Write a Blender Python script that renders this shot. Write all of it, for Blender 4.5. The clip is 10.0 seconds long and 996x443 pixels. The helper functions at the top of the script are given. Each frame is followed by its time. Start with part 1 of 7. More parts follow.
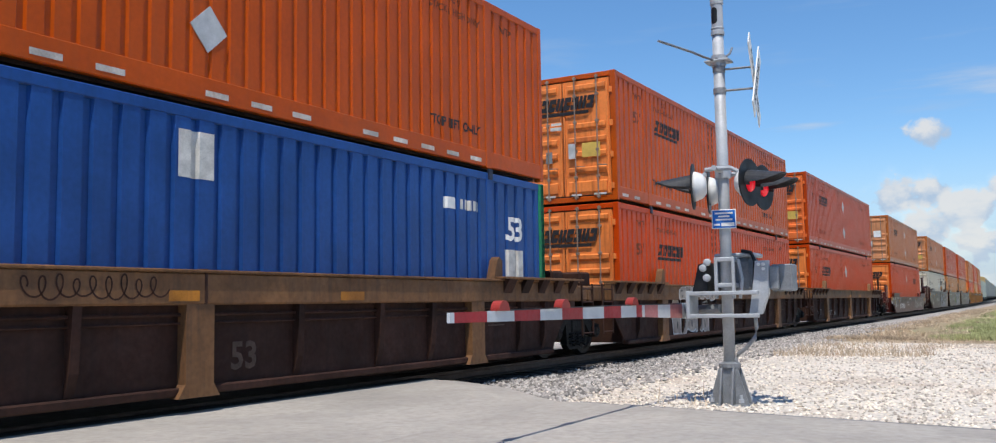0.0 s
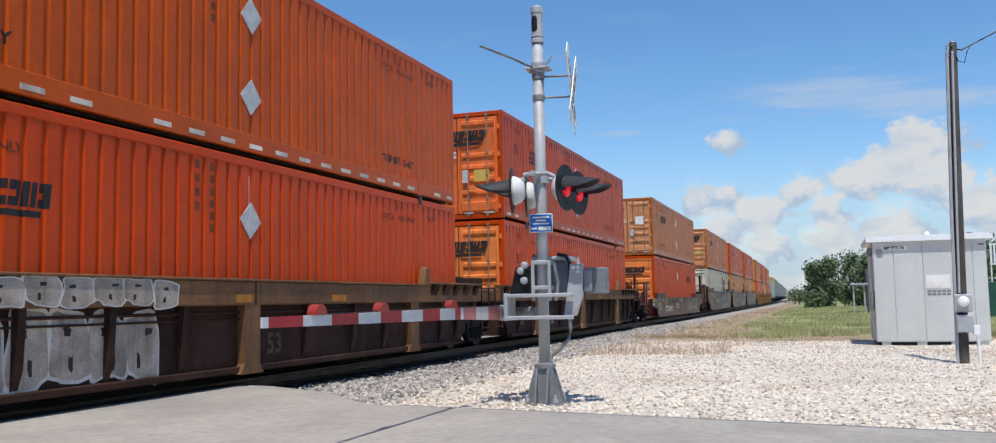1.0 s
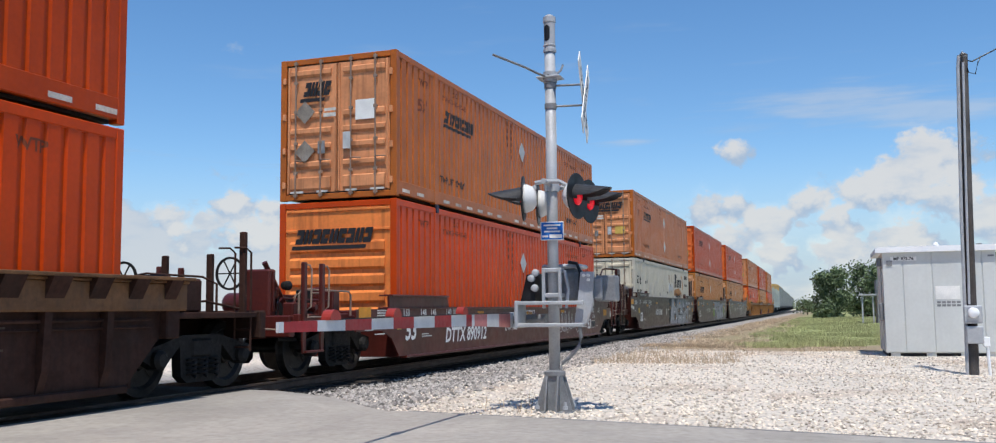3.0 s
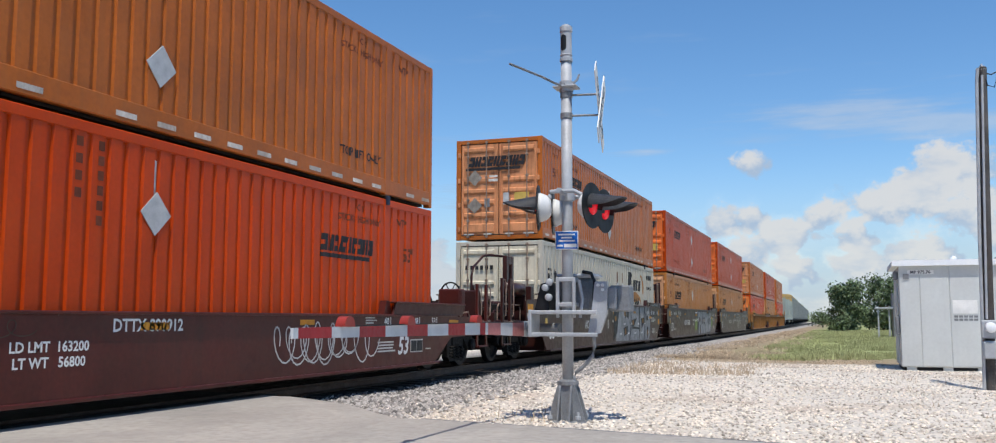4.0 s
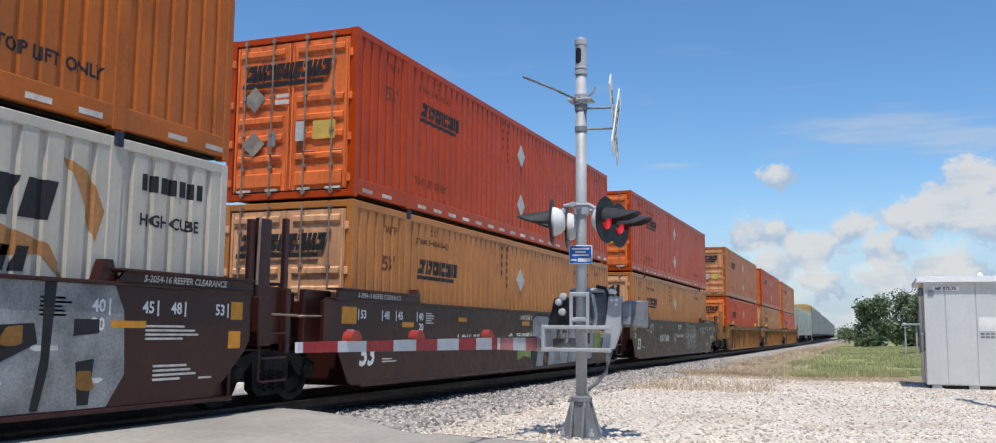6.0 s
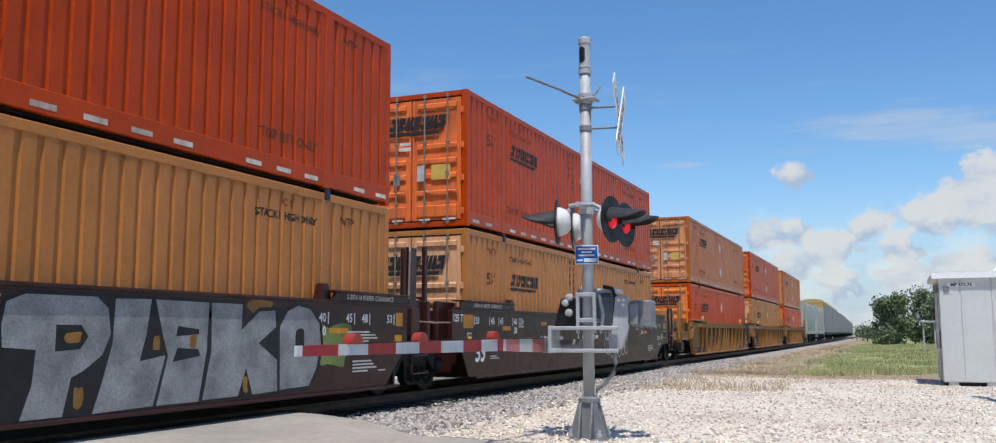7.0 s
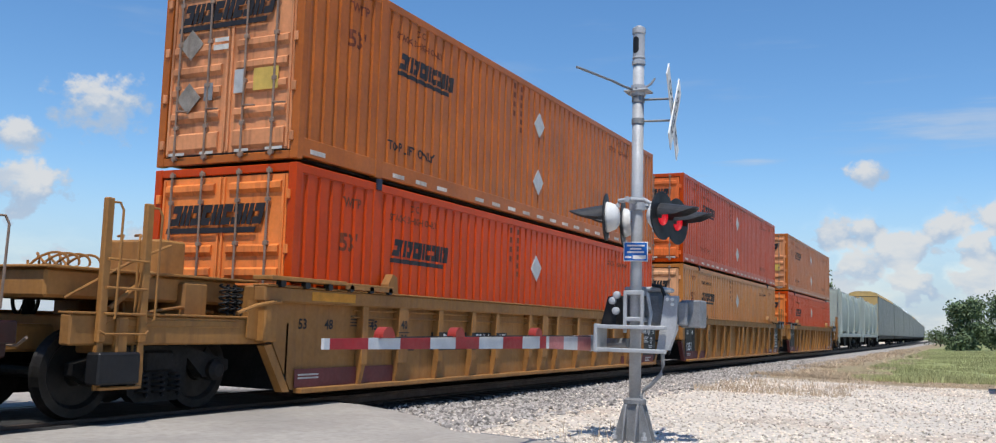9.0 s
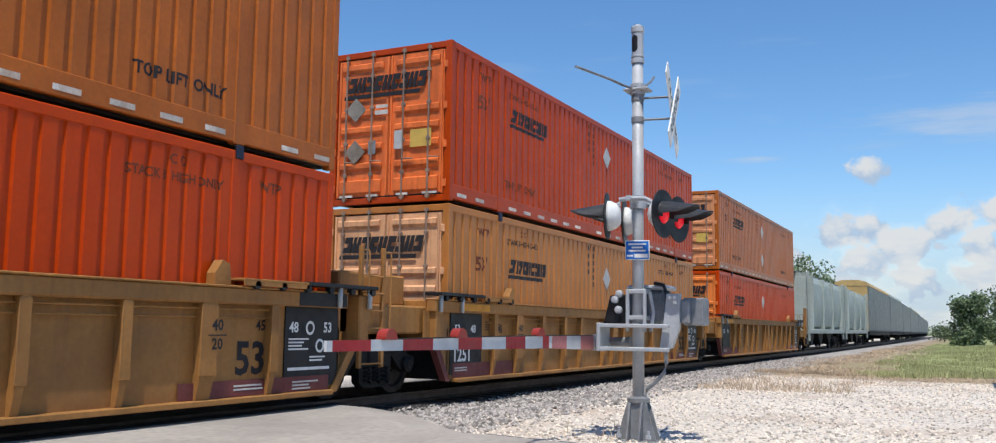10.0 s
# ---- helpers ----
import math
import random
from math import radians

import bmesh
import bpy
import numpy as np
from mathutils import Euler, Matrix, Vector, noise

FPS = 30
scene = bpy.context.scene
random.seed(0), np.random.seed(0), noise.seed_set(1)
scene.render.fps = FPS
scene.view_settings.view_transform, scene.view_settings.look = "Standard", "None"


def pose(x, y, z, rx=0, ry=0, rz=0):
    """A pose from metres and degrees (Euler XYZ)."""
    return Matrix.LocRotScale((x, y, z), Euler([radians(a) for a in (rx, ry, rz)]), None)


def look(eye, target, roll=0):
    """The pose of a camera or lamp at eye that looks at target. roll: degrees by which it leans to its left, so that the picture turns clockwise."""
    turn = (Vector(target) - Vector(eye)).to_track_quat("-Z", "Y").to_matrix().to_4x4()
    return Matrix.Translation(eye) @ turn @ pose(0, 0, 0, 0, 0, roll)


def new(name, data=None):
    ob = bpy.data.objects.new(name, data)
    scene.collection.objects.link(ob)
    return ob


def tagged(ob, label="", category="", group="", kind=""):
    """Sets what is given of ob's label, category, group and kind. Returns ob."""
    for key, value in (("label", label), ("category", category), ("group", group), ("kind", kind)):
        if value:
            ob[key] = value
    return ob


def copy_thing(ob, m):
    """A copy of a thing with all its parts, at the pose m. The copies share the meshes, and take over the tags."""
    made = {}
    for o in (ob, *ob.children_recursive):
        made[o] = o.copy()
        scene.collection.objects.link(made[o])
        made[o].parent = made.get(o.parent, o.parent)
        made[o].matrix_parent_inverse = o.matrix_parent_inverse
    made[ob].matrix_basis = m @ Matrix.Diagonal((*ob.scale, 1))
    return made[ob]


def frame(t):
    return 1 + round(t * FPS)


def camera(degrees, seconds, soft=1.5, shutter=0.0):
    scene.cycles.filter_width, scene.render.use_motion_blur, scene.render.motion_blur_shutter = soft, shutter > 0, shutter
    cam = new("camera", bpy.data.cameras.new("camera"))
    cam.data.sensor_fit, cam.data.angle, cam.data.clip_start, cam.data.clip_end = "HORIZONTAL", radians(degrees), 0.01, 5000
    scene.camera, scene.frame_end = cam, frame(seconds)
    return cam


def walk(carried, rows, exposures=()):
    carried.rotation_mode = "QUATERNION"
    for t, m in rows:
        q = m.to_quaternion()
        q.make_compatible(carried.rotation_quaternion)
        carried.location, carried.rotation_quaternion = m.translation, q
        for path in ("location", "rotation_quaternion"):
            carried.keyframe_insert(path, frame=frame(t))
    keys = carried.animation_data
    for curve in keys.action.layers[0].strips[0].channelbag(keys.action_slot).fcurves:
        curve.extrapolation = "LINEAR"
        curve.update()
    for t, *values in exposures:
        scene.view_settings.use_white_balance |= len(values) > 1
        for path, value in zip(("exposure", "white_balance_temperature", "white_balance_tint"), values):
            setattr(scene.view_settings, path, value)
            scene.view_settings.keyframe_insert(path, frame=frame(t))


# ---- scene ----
# the camera: hand-held beside the road, panning a little
cam = camera(55.9, 10.0, 1.15)
PATH = [
    (0, (-0.376, 0.144, 1.076), (-1.367, 1.872, 1.252), -0.9),
    (0.5, (-0.377, 0.172, 1.101), (-1.178, 1.997, 1.268), -1.2),
    (1, (-0.392, 0.184, 1.096), (-1.036, 2.069, 1.267), -1.1),
    (1.5, (-0.382, 0.126, 1.106), (-0.979, 2.027, 1.281), -1.1),
    (2, (-0.399, 0.115, 1.104), (-0.994, 2.016, 1.284), -1.2),
    (2.5, (-0.41, 0.118, 1.091), (-1.038, 2.008, 1.274), -1.0),
    (4, (-0.413, 0.105, 1.089), (-1.1, 1.972, 1.295), 0.1),
    (4.5, (-0.394, 0.159, 1.095), (-1.085, 2.023, 1.313), 0.5),
    (5, (-0.383, 0.154, 1.086), (-1.077, 2.016, 1.311), 0.5),
    (5.5, (-0.371, 0.18, 1.106), (-1.085, 2.035, 1.334), 0.8),
    (7, (-0.243, 0.298, 1.103), (-1.006, 2.131, 1.34), -0.1),
    (7.5, (-0.242, 0.394, 1.092), (-1.014, 2.225, 1.314), 0.7),
    (8, (-0.276, 0.512, 1.131), (-1.113, 2.316, 1.352), 1.4),
    (8.5, (-0.236, 0.558, 1.14), (-1.083, 2.357, 1.359), 1.5),
    (9, (-0.161, 0.604, 1.14), (-1.05, 2.382, 1.36), 1.6),
    (9.5, (-0.134, 0.583, 1.129), (-1.022, 2.361, 1.351), 1.1),
    (10, (-0.151, 0.604, 1.13), (-1.044, 2.38, 1.353), 0.8),
]
walk(cam, [(t, look(eye, target, roll)) for t, eye, target, roll in PATH],
     [(0, 0.06), (0.5, -0.02), (1.5, -0.04), (7.5, -0.04), (8.0, 0.03), (8.5, -0.02), (9.0, -0.02), (9.5, 0.02), (10, 0.04)])

# ---- light ----
SUN_DIR = Vector((0.15, -0.38, 1.0)).normalized()
world = bpy.data.worlds.new("sky")
scene.world = world
world.use_nodes = True
wt = world.node_tree
sky = wt.nodes.new("ShaderNodeTexSky")
sky.sky_type, sky.sun_disc = "NISHITA", False
sky.sun_elevation, sky.sun_rotation = math.asin(SUN_DIR.z), math.atan2(SUN_DIR.x, SUN_DIR.y)
sky.air_density, sky.dust_density, sky.ozone_density = 1.0, 0.1, 5.0
hue = wt.nodes.new("ShaderNodeHueSaturation")
hue.inputs["Saturation"].default_value = 1.16
wt.links.new(sky.outputs[0], hue.inputs["Color"])
wt.links.new(hue.outputs[0], wt.nodes["Background"].inputs[0])
wt.nodes["Background"].inputs[1].default_value = 0.15
sun = new("sun", bpy.data.lights.new("sun", "SUN"))
sun.data.energy, sun.data.angle, sun.data.color = 4.25, radians(0.55), (1.0, 0.96, 0.9)
sun.matrix_world = look(SUN_DIR * 50, (0, 0, 0))
scene.view_settings.exposure = 0.0


# ---- materials ----
def mat(name, color, rough=0.6, metal=0.0, var=0.18, scale=1.2, streak=0.0, grime=(0.05, 0.03, 0.02), bump=0.0, bscale=60.0,
        spots=None, island=0.0, glow=0.0, fine=14.0, obj_var=0.0, spec=0.3, coat=0.0):
    m = bpy.data.materials.new(name)
    m.use_nodes = True
    t = m.node_tree
    n, l = t.nodes, t.links
    b = n["Principled BSDF"]
    b.inputs["Roughness"].default_value, b.inputs["Metallic"].default_value = rough, metal
    b.inputs["Specular IOR Level"].default_value = spec
    b.inputs["Coat Weight"].default_value, b.inputs["Coat Roughness"].default_value = coat, 0.28
    tc, oi = n.new("ShaderNodeTexCoord"), n.new("ShaderNodeObjectInfo")
    off = n.new("ShaderNodeVectorMath")
    off.operation = "MULTIPLY_ADD"
    off.inputs[1].default_value = (1, 1, 1)
    mul = n.new("ShaderNodeMath")
    mul.operation = "MULTIPLY"
    mul.inputs[1].default_value = 37.0
    l.new(oi.outputs["Random"], mul.inputs[0])
    l.new(tc.outputs["Object"], off.inputs[0])
    l.new(mul.outputs[0], off.inputs[2])

    def tex(sc, detail=4.0, stretch=None):
        x = n.new("ShaderNodeTexNoise")
        x.inputs["Scale"].default_value, x.inputs["Detail"].default_value = sc, detail
        src = off.outputs[0]
        if stretch:
            mp = n.new("ShaderNodeMapping")
            mp.inputs["Scale"].default_value = stretch
            l.new(src, mp.inputs[0])
            src = mp.outputs[0]
        l.new(src, x.inputs["Vector"])
        return x.outputs["Fac"]

    def ramp(src, a, bb, lo=0.0, hi=1.0):
        x = n.new("ShaderNodeMapRange")
        for i, v in ((1, a), (2, bb), (3, lo), (4, hi)):
            x.inputs[i].default_value = v
        l.new(src, x.inputs[0])
        return x.outputs[0]

    def mix(fac, c1, c2, kind="MIX"):
        x = n.new("ShaderNodeMix")
        x.data_type, x.blend_type = "RGBA", kind
        for v, i in ((fac, 0), (c1, 6), (c2, 7)):
            if isinstance(v, (int, float)):
                x.inputs[i].default_value = v
            elif isinstance(v, tuple):
                x.inputs[i].default_value = (*v, 1)
            else:
                l.new(v, x.inputs[i])
        return x.outputs[2]

    def grey(src):
        x = n.new("ShaderNodeCombineColor")
        for i in range(3):
            l.new(src, x.inputs[i])
        return x.outputs[0]

    c = mix(1.0, color, grey(ramp(tex(scale), 0.3, 0.7, 1 - var, 1 + var)), "MULTIPLY")
    c = mix(1.0, c, grey(ramp(tex(scale * fine, 6.0), 0.25, 0.75, 1 - var * 0.7, 1 + var * 0.7)), "MULTIPLY")
    if island:
        g = n.new("ShaderNodeNewGeometry")
        c = mix(1.0, c, grey(ramp(g.outputs["Random Per Island"], 0, 1, 1 - island, 1 + island * 0.6)), "MULTIPLY")
    if obj_var:
        c = mix(1.0, c, grey(ramp(oi.outputs["Random"], 0, 1, 1 - obj_var, 1 + obj_var)), "MULTIPLY")
    if streak:
        c = mix(ramp(tex(1.0, 5.0, (9.0, 9.0, 0.45)), 0.5, 0.75, 0, streak), c, grime)
        c = mix(ramp(tex(0.8, 8.0), 0.52, 0.72, 0, streak), c, grime)
    if spots:
        sc, lo, col = spots
        c = mix(ramp(tex(sc, 3.0, (1, 1, 0.55)), lo, lo + 0.03), c, col)
    l.new(c, b.inputs["Base Color"])
    if bump:
        bp = n.new("ShaderNodeBump")
        bp.inputs["Strength"].default_value, bp.inputs["Distance"].default_value = bump, 0.02
        l.new(tex(bscale, 6.0), bp.inputs["Height"])
        l.new(bp.outputs[0], b.inputs["Normal"])
    l.new(ramp(tex(scale * 5), 0.3, 0.7, max(rough - 0.12, 0.05), min(rough + 0.12, 1)), b.inputs["Roughness"])
    if glow:
        b.inputs["Emission Color"].default_value, b.inputs["Emission Strength"].default_value = (*color, 1), glow
    return m


PAINT = {
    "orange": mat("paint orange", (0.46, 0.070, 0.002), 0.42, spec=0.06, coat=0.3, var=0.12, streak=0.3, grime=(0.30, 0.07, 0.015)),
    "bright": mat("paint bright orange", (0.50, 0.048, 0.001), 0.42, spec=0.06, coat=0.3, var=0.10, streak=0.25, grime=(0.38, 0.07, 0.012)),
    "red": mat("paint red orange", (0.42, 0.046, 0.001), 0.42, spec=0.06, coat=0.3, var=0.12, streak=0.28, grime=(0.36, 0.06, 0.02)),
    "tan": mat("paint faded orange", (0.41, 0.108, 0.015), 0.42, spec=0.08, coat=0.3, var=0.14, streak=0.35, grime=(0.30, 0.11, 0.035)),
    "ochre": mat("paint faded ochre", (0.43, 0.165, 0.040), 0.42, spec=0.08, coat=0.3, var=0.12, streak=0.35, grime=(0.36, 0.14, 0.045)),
    "blue": mat("paint blue", (0.014, 0.062, 0.225), 0.42, spec=0.1, coat=0.3, var=0.16, streak=0.2, grime=(0.01, 0.025, 0.07)),
    "white": mat("paint white", (0.50, 0.455, 0.37), 0.45, spec=0.4, var=0.08, streak=0.22, grime=(0.36, 0.3, 0.22), spots=(2.6, 0.73, (0.06, 0.035, 0.022))),
}
# side paints made paler for the ends, with their sunlight painted in
DOOR = {
    "orange": mat("sunlit door orange", (0.82, 0.235, 0.052), 0.45, var=0.12, streak=0.55, grime=(0.25, 0.055, 0.018)),
    "red": mat("sunlit door red orange", (0.78, 0.175, 0.04), 0.45, var=0.12, streak=0.5, grime=(0.26, 0.05, 0.016)),
    "tan": mat("sunlit door faded orange", (0.66, 0.275, 0.120), 0.55, var=0.13, streak=0.6, grime=(0.20, 0.075, 0.03)),
    "ochre": mat("sunlit door faded ochre", (0.70, 0.38, 0.20), 0.55, var=0.12, streak=0.55, grime=(0.26, 0.11, 0.05)),
    "white": mat("sunlit door white", (0.66, 0.59, 0.45), 0.5, var=0.12, streak=0.4, grime=(0.36, 0.26, 0.16)),
}
GASKET_GAP_SHADE = mat("dark door gasket and gap shade", (0.03, 0.02, 0.016), 0.8, var=0.3, scale=5)
TARNISHED = mat("tarnished placard", (0.27, 0.235, 0.195), 0.55, 0.1, var=0.3, scale=5, streak=0.4, grime=(0.16, 0.10, 0.06))
HOUSING = mat("pale lamp housing", (0.72, 0.72, 0.70), 0.5, var=0.08, scale=6, streak=0.15, grime=(0.3, 0.29, 0.28))
DOOR["bright"], DOOR["blue"] = DOOR["orange"], PAINT["blue"]
GREEN = mat("paint green", (0.01, 0.19, 0.075), 0.5)
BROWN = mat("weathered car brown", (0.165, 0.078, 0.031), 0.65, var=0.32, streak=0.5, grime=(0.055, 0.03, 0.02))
BROWN_DARK = mat("dirty car brown with shade tone", (0.046, 0.021, 0.0145), 0.75, spec=0.15, var=0.35, streak=0.5, grime=(0.02, 0.013, 0.010))
MAROON = mat("car maroon", (0.040, 0.0115, 0.009), 0.42, spec=0.12, coat=0.35, var=0.22, streak=0.35, grime=(0.026, 0.012, 0.010))
MAROON_RED = mat("car red brown", (0.082, 0.015, 0.011), 0.42, spec=0.12, coat=0.35, var=0.22, streak=0.35, grime=(0.04, 0.013, 0.010))
YELLOW = mat("car yellow", (0.335, 0.155, 0.042), 0.6, var=0.16, streak=0.45, grime=(0.17, 0.085, 0.035))
BLACK = mat("black paint", (0.014, 0.014, 0.015), 0.5, var=0.3)
STEEL_DARK = mat("greasy steel", (0.013, 0.012, 0.011), 0.7, 0.2, var=0.4, scale=4)
WHEEL = mat("wheel steel", (0.024, 0.022, 0.02), 0.5, 0.4, var=0.4, scale=6)
RAIL = mat("rail steel", (0.10, 0.07, 0.055), 0.5, 0.5, var=0.3, scale=5)
ROD = mat("galvanised rod", (0.27, 0.19, 0.14), 0.5, 0.2, var=0.25, scale=5)
GALV = mat("galvanised steel", (0.40, 0.41, 0.42), 0.55, 0.1, var=0.14, scale=4, bump=0.05)
GALV_DARK = mat("dull galvanised casting", (0.22, 0.225, 0.23), 0.6, 0.2, var=0.22, scale=5, bump=0.15)
SILVER = mat("silver placard", (0.48, 0.48, 0.47), 0.5, 0.1, var=0.15, scale=7)
WHITE = mat("white marking", (0.76, 0.75, 0.71), 0.6, var=0.10, scale=4)
WHITE_WORN = mat("worn white marking", (0.55, 0.53, 0.48), 0.65, var=0.22, scale=7)
TAPE = mat("grimy reflective tape", (0.56, 0.51, 0.45), 0.5, var=0.3, scale=3, streak=0.5, grime=(0.34, 0.17, 0.07), obj_var=0.25)
BLACKMARK = mat("black lettering", (0.02, 0.018, 0.02), 0.6, var=0.2)
DARKMARK = mat("faded dark lettering", (0.15, 0.036, 0.013), 0.65, var=0.25)
YELLOWMARK = mat("yellow sticker", (0.60, 0.40, 0.09), 0.5, var=0.12, scale=6)
ORANGE_FADED = mat("faded orange reflector paint", (0.40, 0.15, 0.015), 0.6, var=0.3, scale=5, streak=0.5, grime=(0.17, 0.07, 0.02))
ORANGEMARK = mat("orange reflector", (0.62, 0.26, 0.02), 0.5, var=0.15, scale=6)
GRAFFITI = mat("silver spray paint", (0.25, 0.25, 0.245), 0.55, 0.1, var=0.35, scale=2.5)
GRAFFITI_TAN = mat("thin worn spray paint", (0.38, 0.32, 0.265), 0.65, var=0.35, scale=2.5, streak=0.4, grime=(0.10, 0.06, 0.04))
GRAFFITI_WHITE = mat("white spray paint", (0.6, 0.58, 0.54), 0.6, var=0.2)
GRAFFITI_GREEN = mat("green spray paint", (0.17, 0.22, 0.06), 0.6, var=0.3)
GRAFFITI_ORANGE = mat("orange spray paint", (0.27, 0.13, 0.03), 0.6, var=0.3)
SWOOSH = mat("brown logo", (0.36, 0.17, 0.06), 0.6)
RED_STRIPE = mat("red reflective sheet", (0.36, 0.014, 0.022), 0.4, var=0.12, scale=5)
WHITE_STRIPE = mat("white reflective sheet", (0.56, 0.57, 0.57), 0.4, var=0.10, scale=5)
PINK_STRIPE = mat("faded red sheet", (0.48, 0.17, 0.16), 0.5, var=0.14, scale=5)
RED_LAMP = mat("red lamp dome", (0.30, 0.035, 0.025), 0.4, var=0.1)
RED_LENS = mat("lit red lens", (0.9, 0.012, 0.03), 0.25, var=0.05, glow=0.25)
BLUE_SIGN = mat("blue sign", (0.01, 0.13, 0.50), 0.45, var=0.06)
SHED = mat("light grey shed panel", (0.56, 0.575, 0.55), 0.5, var=0.05, streak=0.1, grime=(0.4, 0.4, 0.38))
SHED_ROOF = mat("white shed roof", (0.80, 0.81, 0.81), 0.5, var=0.05)
WOOD = mat("weathered pole timber", (0.075, 0.07, 0.066), 0.8, var=0.4, scale=3, streak=0.4, bump=0.3)
TIE = mat("sleeper", (0.05, 0.042, 0.036), 0.85, var=0.35, scale=3, bump=0.3)
CONCRETE = mat("pale road concrete", (0.365, 0.33, 0.285), 0.85, var=0.16, scale=0.45, streak=0.5, grime=(0.24, 0.22, 0.195), bump=0.25, bscale=90, fine=30)
ASPHALT = mat("worn asphalt apron", (0.19, 0.185, 0.18), 0.9, var=0.2, scale=0.8, bump=0.35, bscale=90, fine=30)
PANEL = mat("crossing panel with train shade in its colour", (0.035, 0.034, 0.033), 0.8, var=0.25, scale=1.5, bump=0.3, bscale=70)
STONE_GREY = mat("grey ballast stone", (0.37, 0.335, 0.30), 0.9, var=0.15, island=0.65, scale=3)
STONE_OILY_SHADED = mat("ballast stone darkened by oil and painted shade", (0.05, 0.047, 0.045), 0.9, var=0.2, island=0.6, scale=3)
STONE_PALE = mat("pale limestone gravel", (0.70, 0.61, 0.50), 0.9, var=0.12, island=0.55, scale=3)
GRASS = mat("grass blades", (0.40, 0.41, 0.19), 0.8, var=0.3, island=0.5, scale=0.3)
DRY = mat("dry grass", (0.55, 0.43, 0.30), 0.9, var=0.25, island=0.45, scale=0.5)
LEAF = mat("leaves", (0.165, 0.22, 0.11), 0.7, var=0.3, island=0.55, scale=0.4)
BARK = mat("bark", (0.10, 0.075, 0.055), 0.9, var=0.3, scale=3)
SCREEN = mat("green fence screen", (0.025, 0.085, 0.06), 0.8, var=0.2, scale=2)
HOPPER = mat("hopper grey green", (0.36, 0.40, 0.365), 0.55, var=0.12, scale=0.6, streak=0.35, grime=(0.22, 0.22, 0.19))
RACK = mat("rack car grey", (0.20, 0.215, 0.215), 0.5, 0.2, var=0.15, scale=0.6, streak=0.3, grime=(0.17, 0.15, 0.12))
RACK_TAN = mat("rack car tan", (0.52, 0.34, 0.13), 0.6, var=0.12, scale=0.6, streak=0.3, grime=(0.26, 0.18, 0.1))


def ground_material():
    """Pale crushed limestone by the road, grey ballast along the track, grass and dry grass beyond."""
    m = mat("ground", (0.66, 0.585, 0.49), 0.95, var=0.10, scale=0.35, bump=0.5, bscale=35, fine=60)
    t = m.node_tree
    n, l = t.nodes, t.links
    b = n["Principled BSDF"]
    pale = b.inputs["Base Color"].links[0].from_socket
    tc = n.new("ShaderNodeTexCoord")
    sep = n.new("ShaderNodeSeparateXYZ")
    l.new(tc.outputs["Object"], sep.inputs[0])

    def noise_tex(sc, d=5.0):
        x = n.new("ShaderNodeTexNoise")
        x.inputs["Scale"].default_value, x.inputs["Detail"].default_value = sc, d
        l.new(tc.outputs["Object"], x.inputs["Vector"])
        return x.outputs["Fac"]

    def math_node(op, a, bb, clamp=False):
        x = n.new("ShaderNodeMath")
        x.operation, x.use_clamp = op, clamp
        for i, v in ((0, a), (1, bb)):
            if isinstance(v, (int, float)):
                x.inputs[i].default_value = v
            else:
                l.new(v, x.inputs[i])
        return x.outputs[0]

    def step(src, a, bb):
        x = n.new("ShaderNodeMapRange")
        x.interpolation_type = "SMOOTHSTEP"
        x.inputs[1].default_value, x.inputs[2].default_value = a, bb
        l.new(src, x.inputs[0])
        return x.outputs[0]

    def mixc(f, c1, c2):
        x = n.new("ShaderNodeMix")
        x.data_type = "RGBA"
        l.new(f, x.inputs[0])
        for v, i in ((c1, 6), (c2, 7)):
            if isinstance(v, tuple):
                x.inputs[i].default_value = (*v, 1)
            else:
                l.new(v, x.inputs[i])
        return x.outputs[2]

    n1 = math_node("SUBTRACT", math_node("MULTIPLY", noise_tex(0.35), 5.0), 2.5)
    n2 = math_node("SUBTRACT", math_node("MULTIPLY", noise_tex(2.2), 1.6), 0.8)
    x, y = sep.outputs[0], sep.outputs[1]
    wx = math_node("ADD", math_node("ADD", x, math_node("MULTIPLY", n1, 0.35)), n2)
    wy = math_node("ADD", math_node("ADD", y, n1), n2)
    # speckle of the stones
    vo = n.new("ShaderNodeTexVoronoi")
    vo.inputs["Scale"].default_value = 16.0
    l.new(tc.outputs["Object"], vo.inputs["Vector"])
    dark = step(vo.outputs["Distance"], 0.5, 0.85)
    c = mixc(dark, pale, (0.42, 0.375, 0.32))
    # sandy, weedy patches
    c = mixc(math_node("MULTIPLY", step(noise_tex(0.28, 7.0), 0.52, 0.63), 0.7), c, (0.43, 0.32, 0.23))
    # grass, with a dry fringe
    fringe = math_node("MULTIPLY", step(wy, 25.5, 27.5), step(wx, -6.6, -5.4))
    c = mixc(fringe, c, mixc(noise_tex(1.5), (0.36, 0.26, 0.18), (0.26, 0.21, 0.11)))
    green = math_node("MULTIPLY", step(wy, 28.5, 33.0), step(wx, -4.6, -2.2))
    c = mixc(green, c, mixc(noise_tex(0.25), (0.24, 0.28, 0.085), (0.31, 0.30, 0.14)))
    far_side = step(x, -15.0, -17.0)
    c = mixc(far_side, c, (0.15, 0.18, 0.06))
    # grey ballast by the rails
    grey = mixc(dark, (0.39, 0.355, 0.32), (0.17, 0.155, 0.14))
    band = math_node("MULTIPLY", step(math_node("ADD", x, n2), -5.2, -6.6), step(x, -13.6, -12.6))
    c = mixc(band, c, grey)
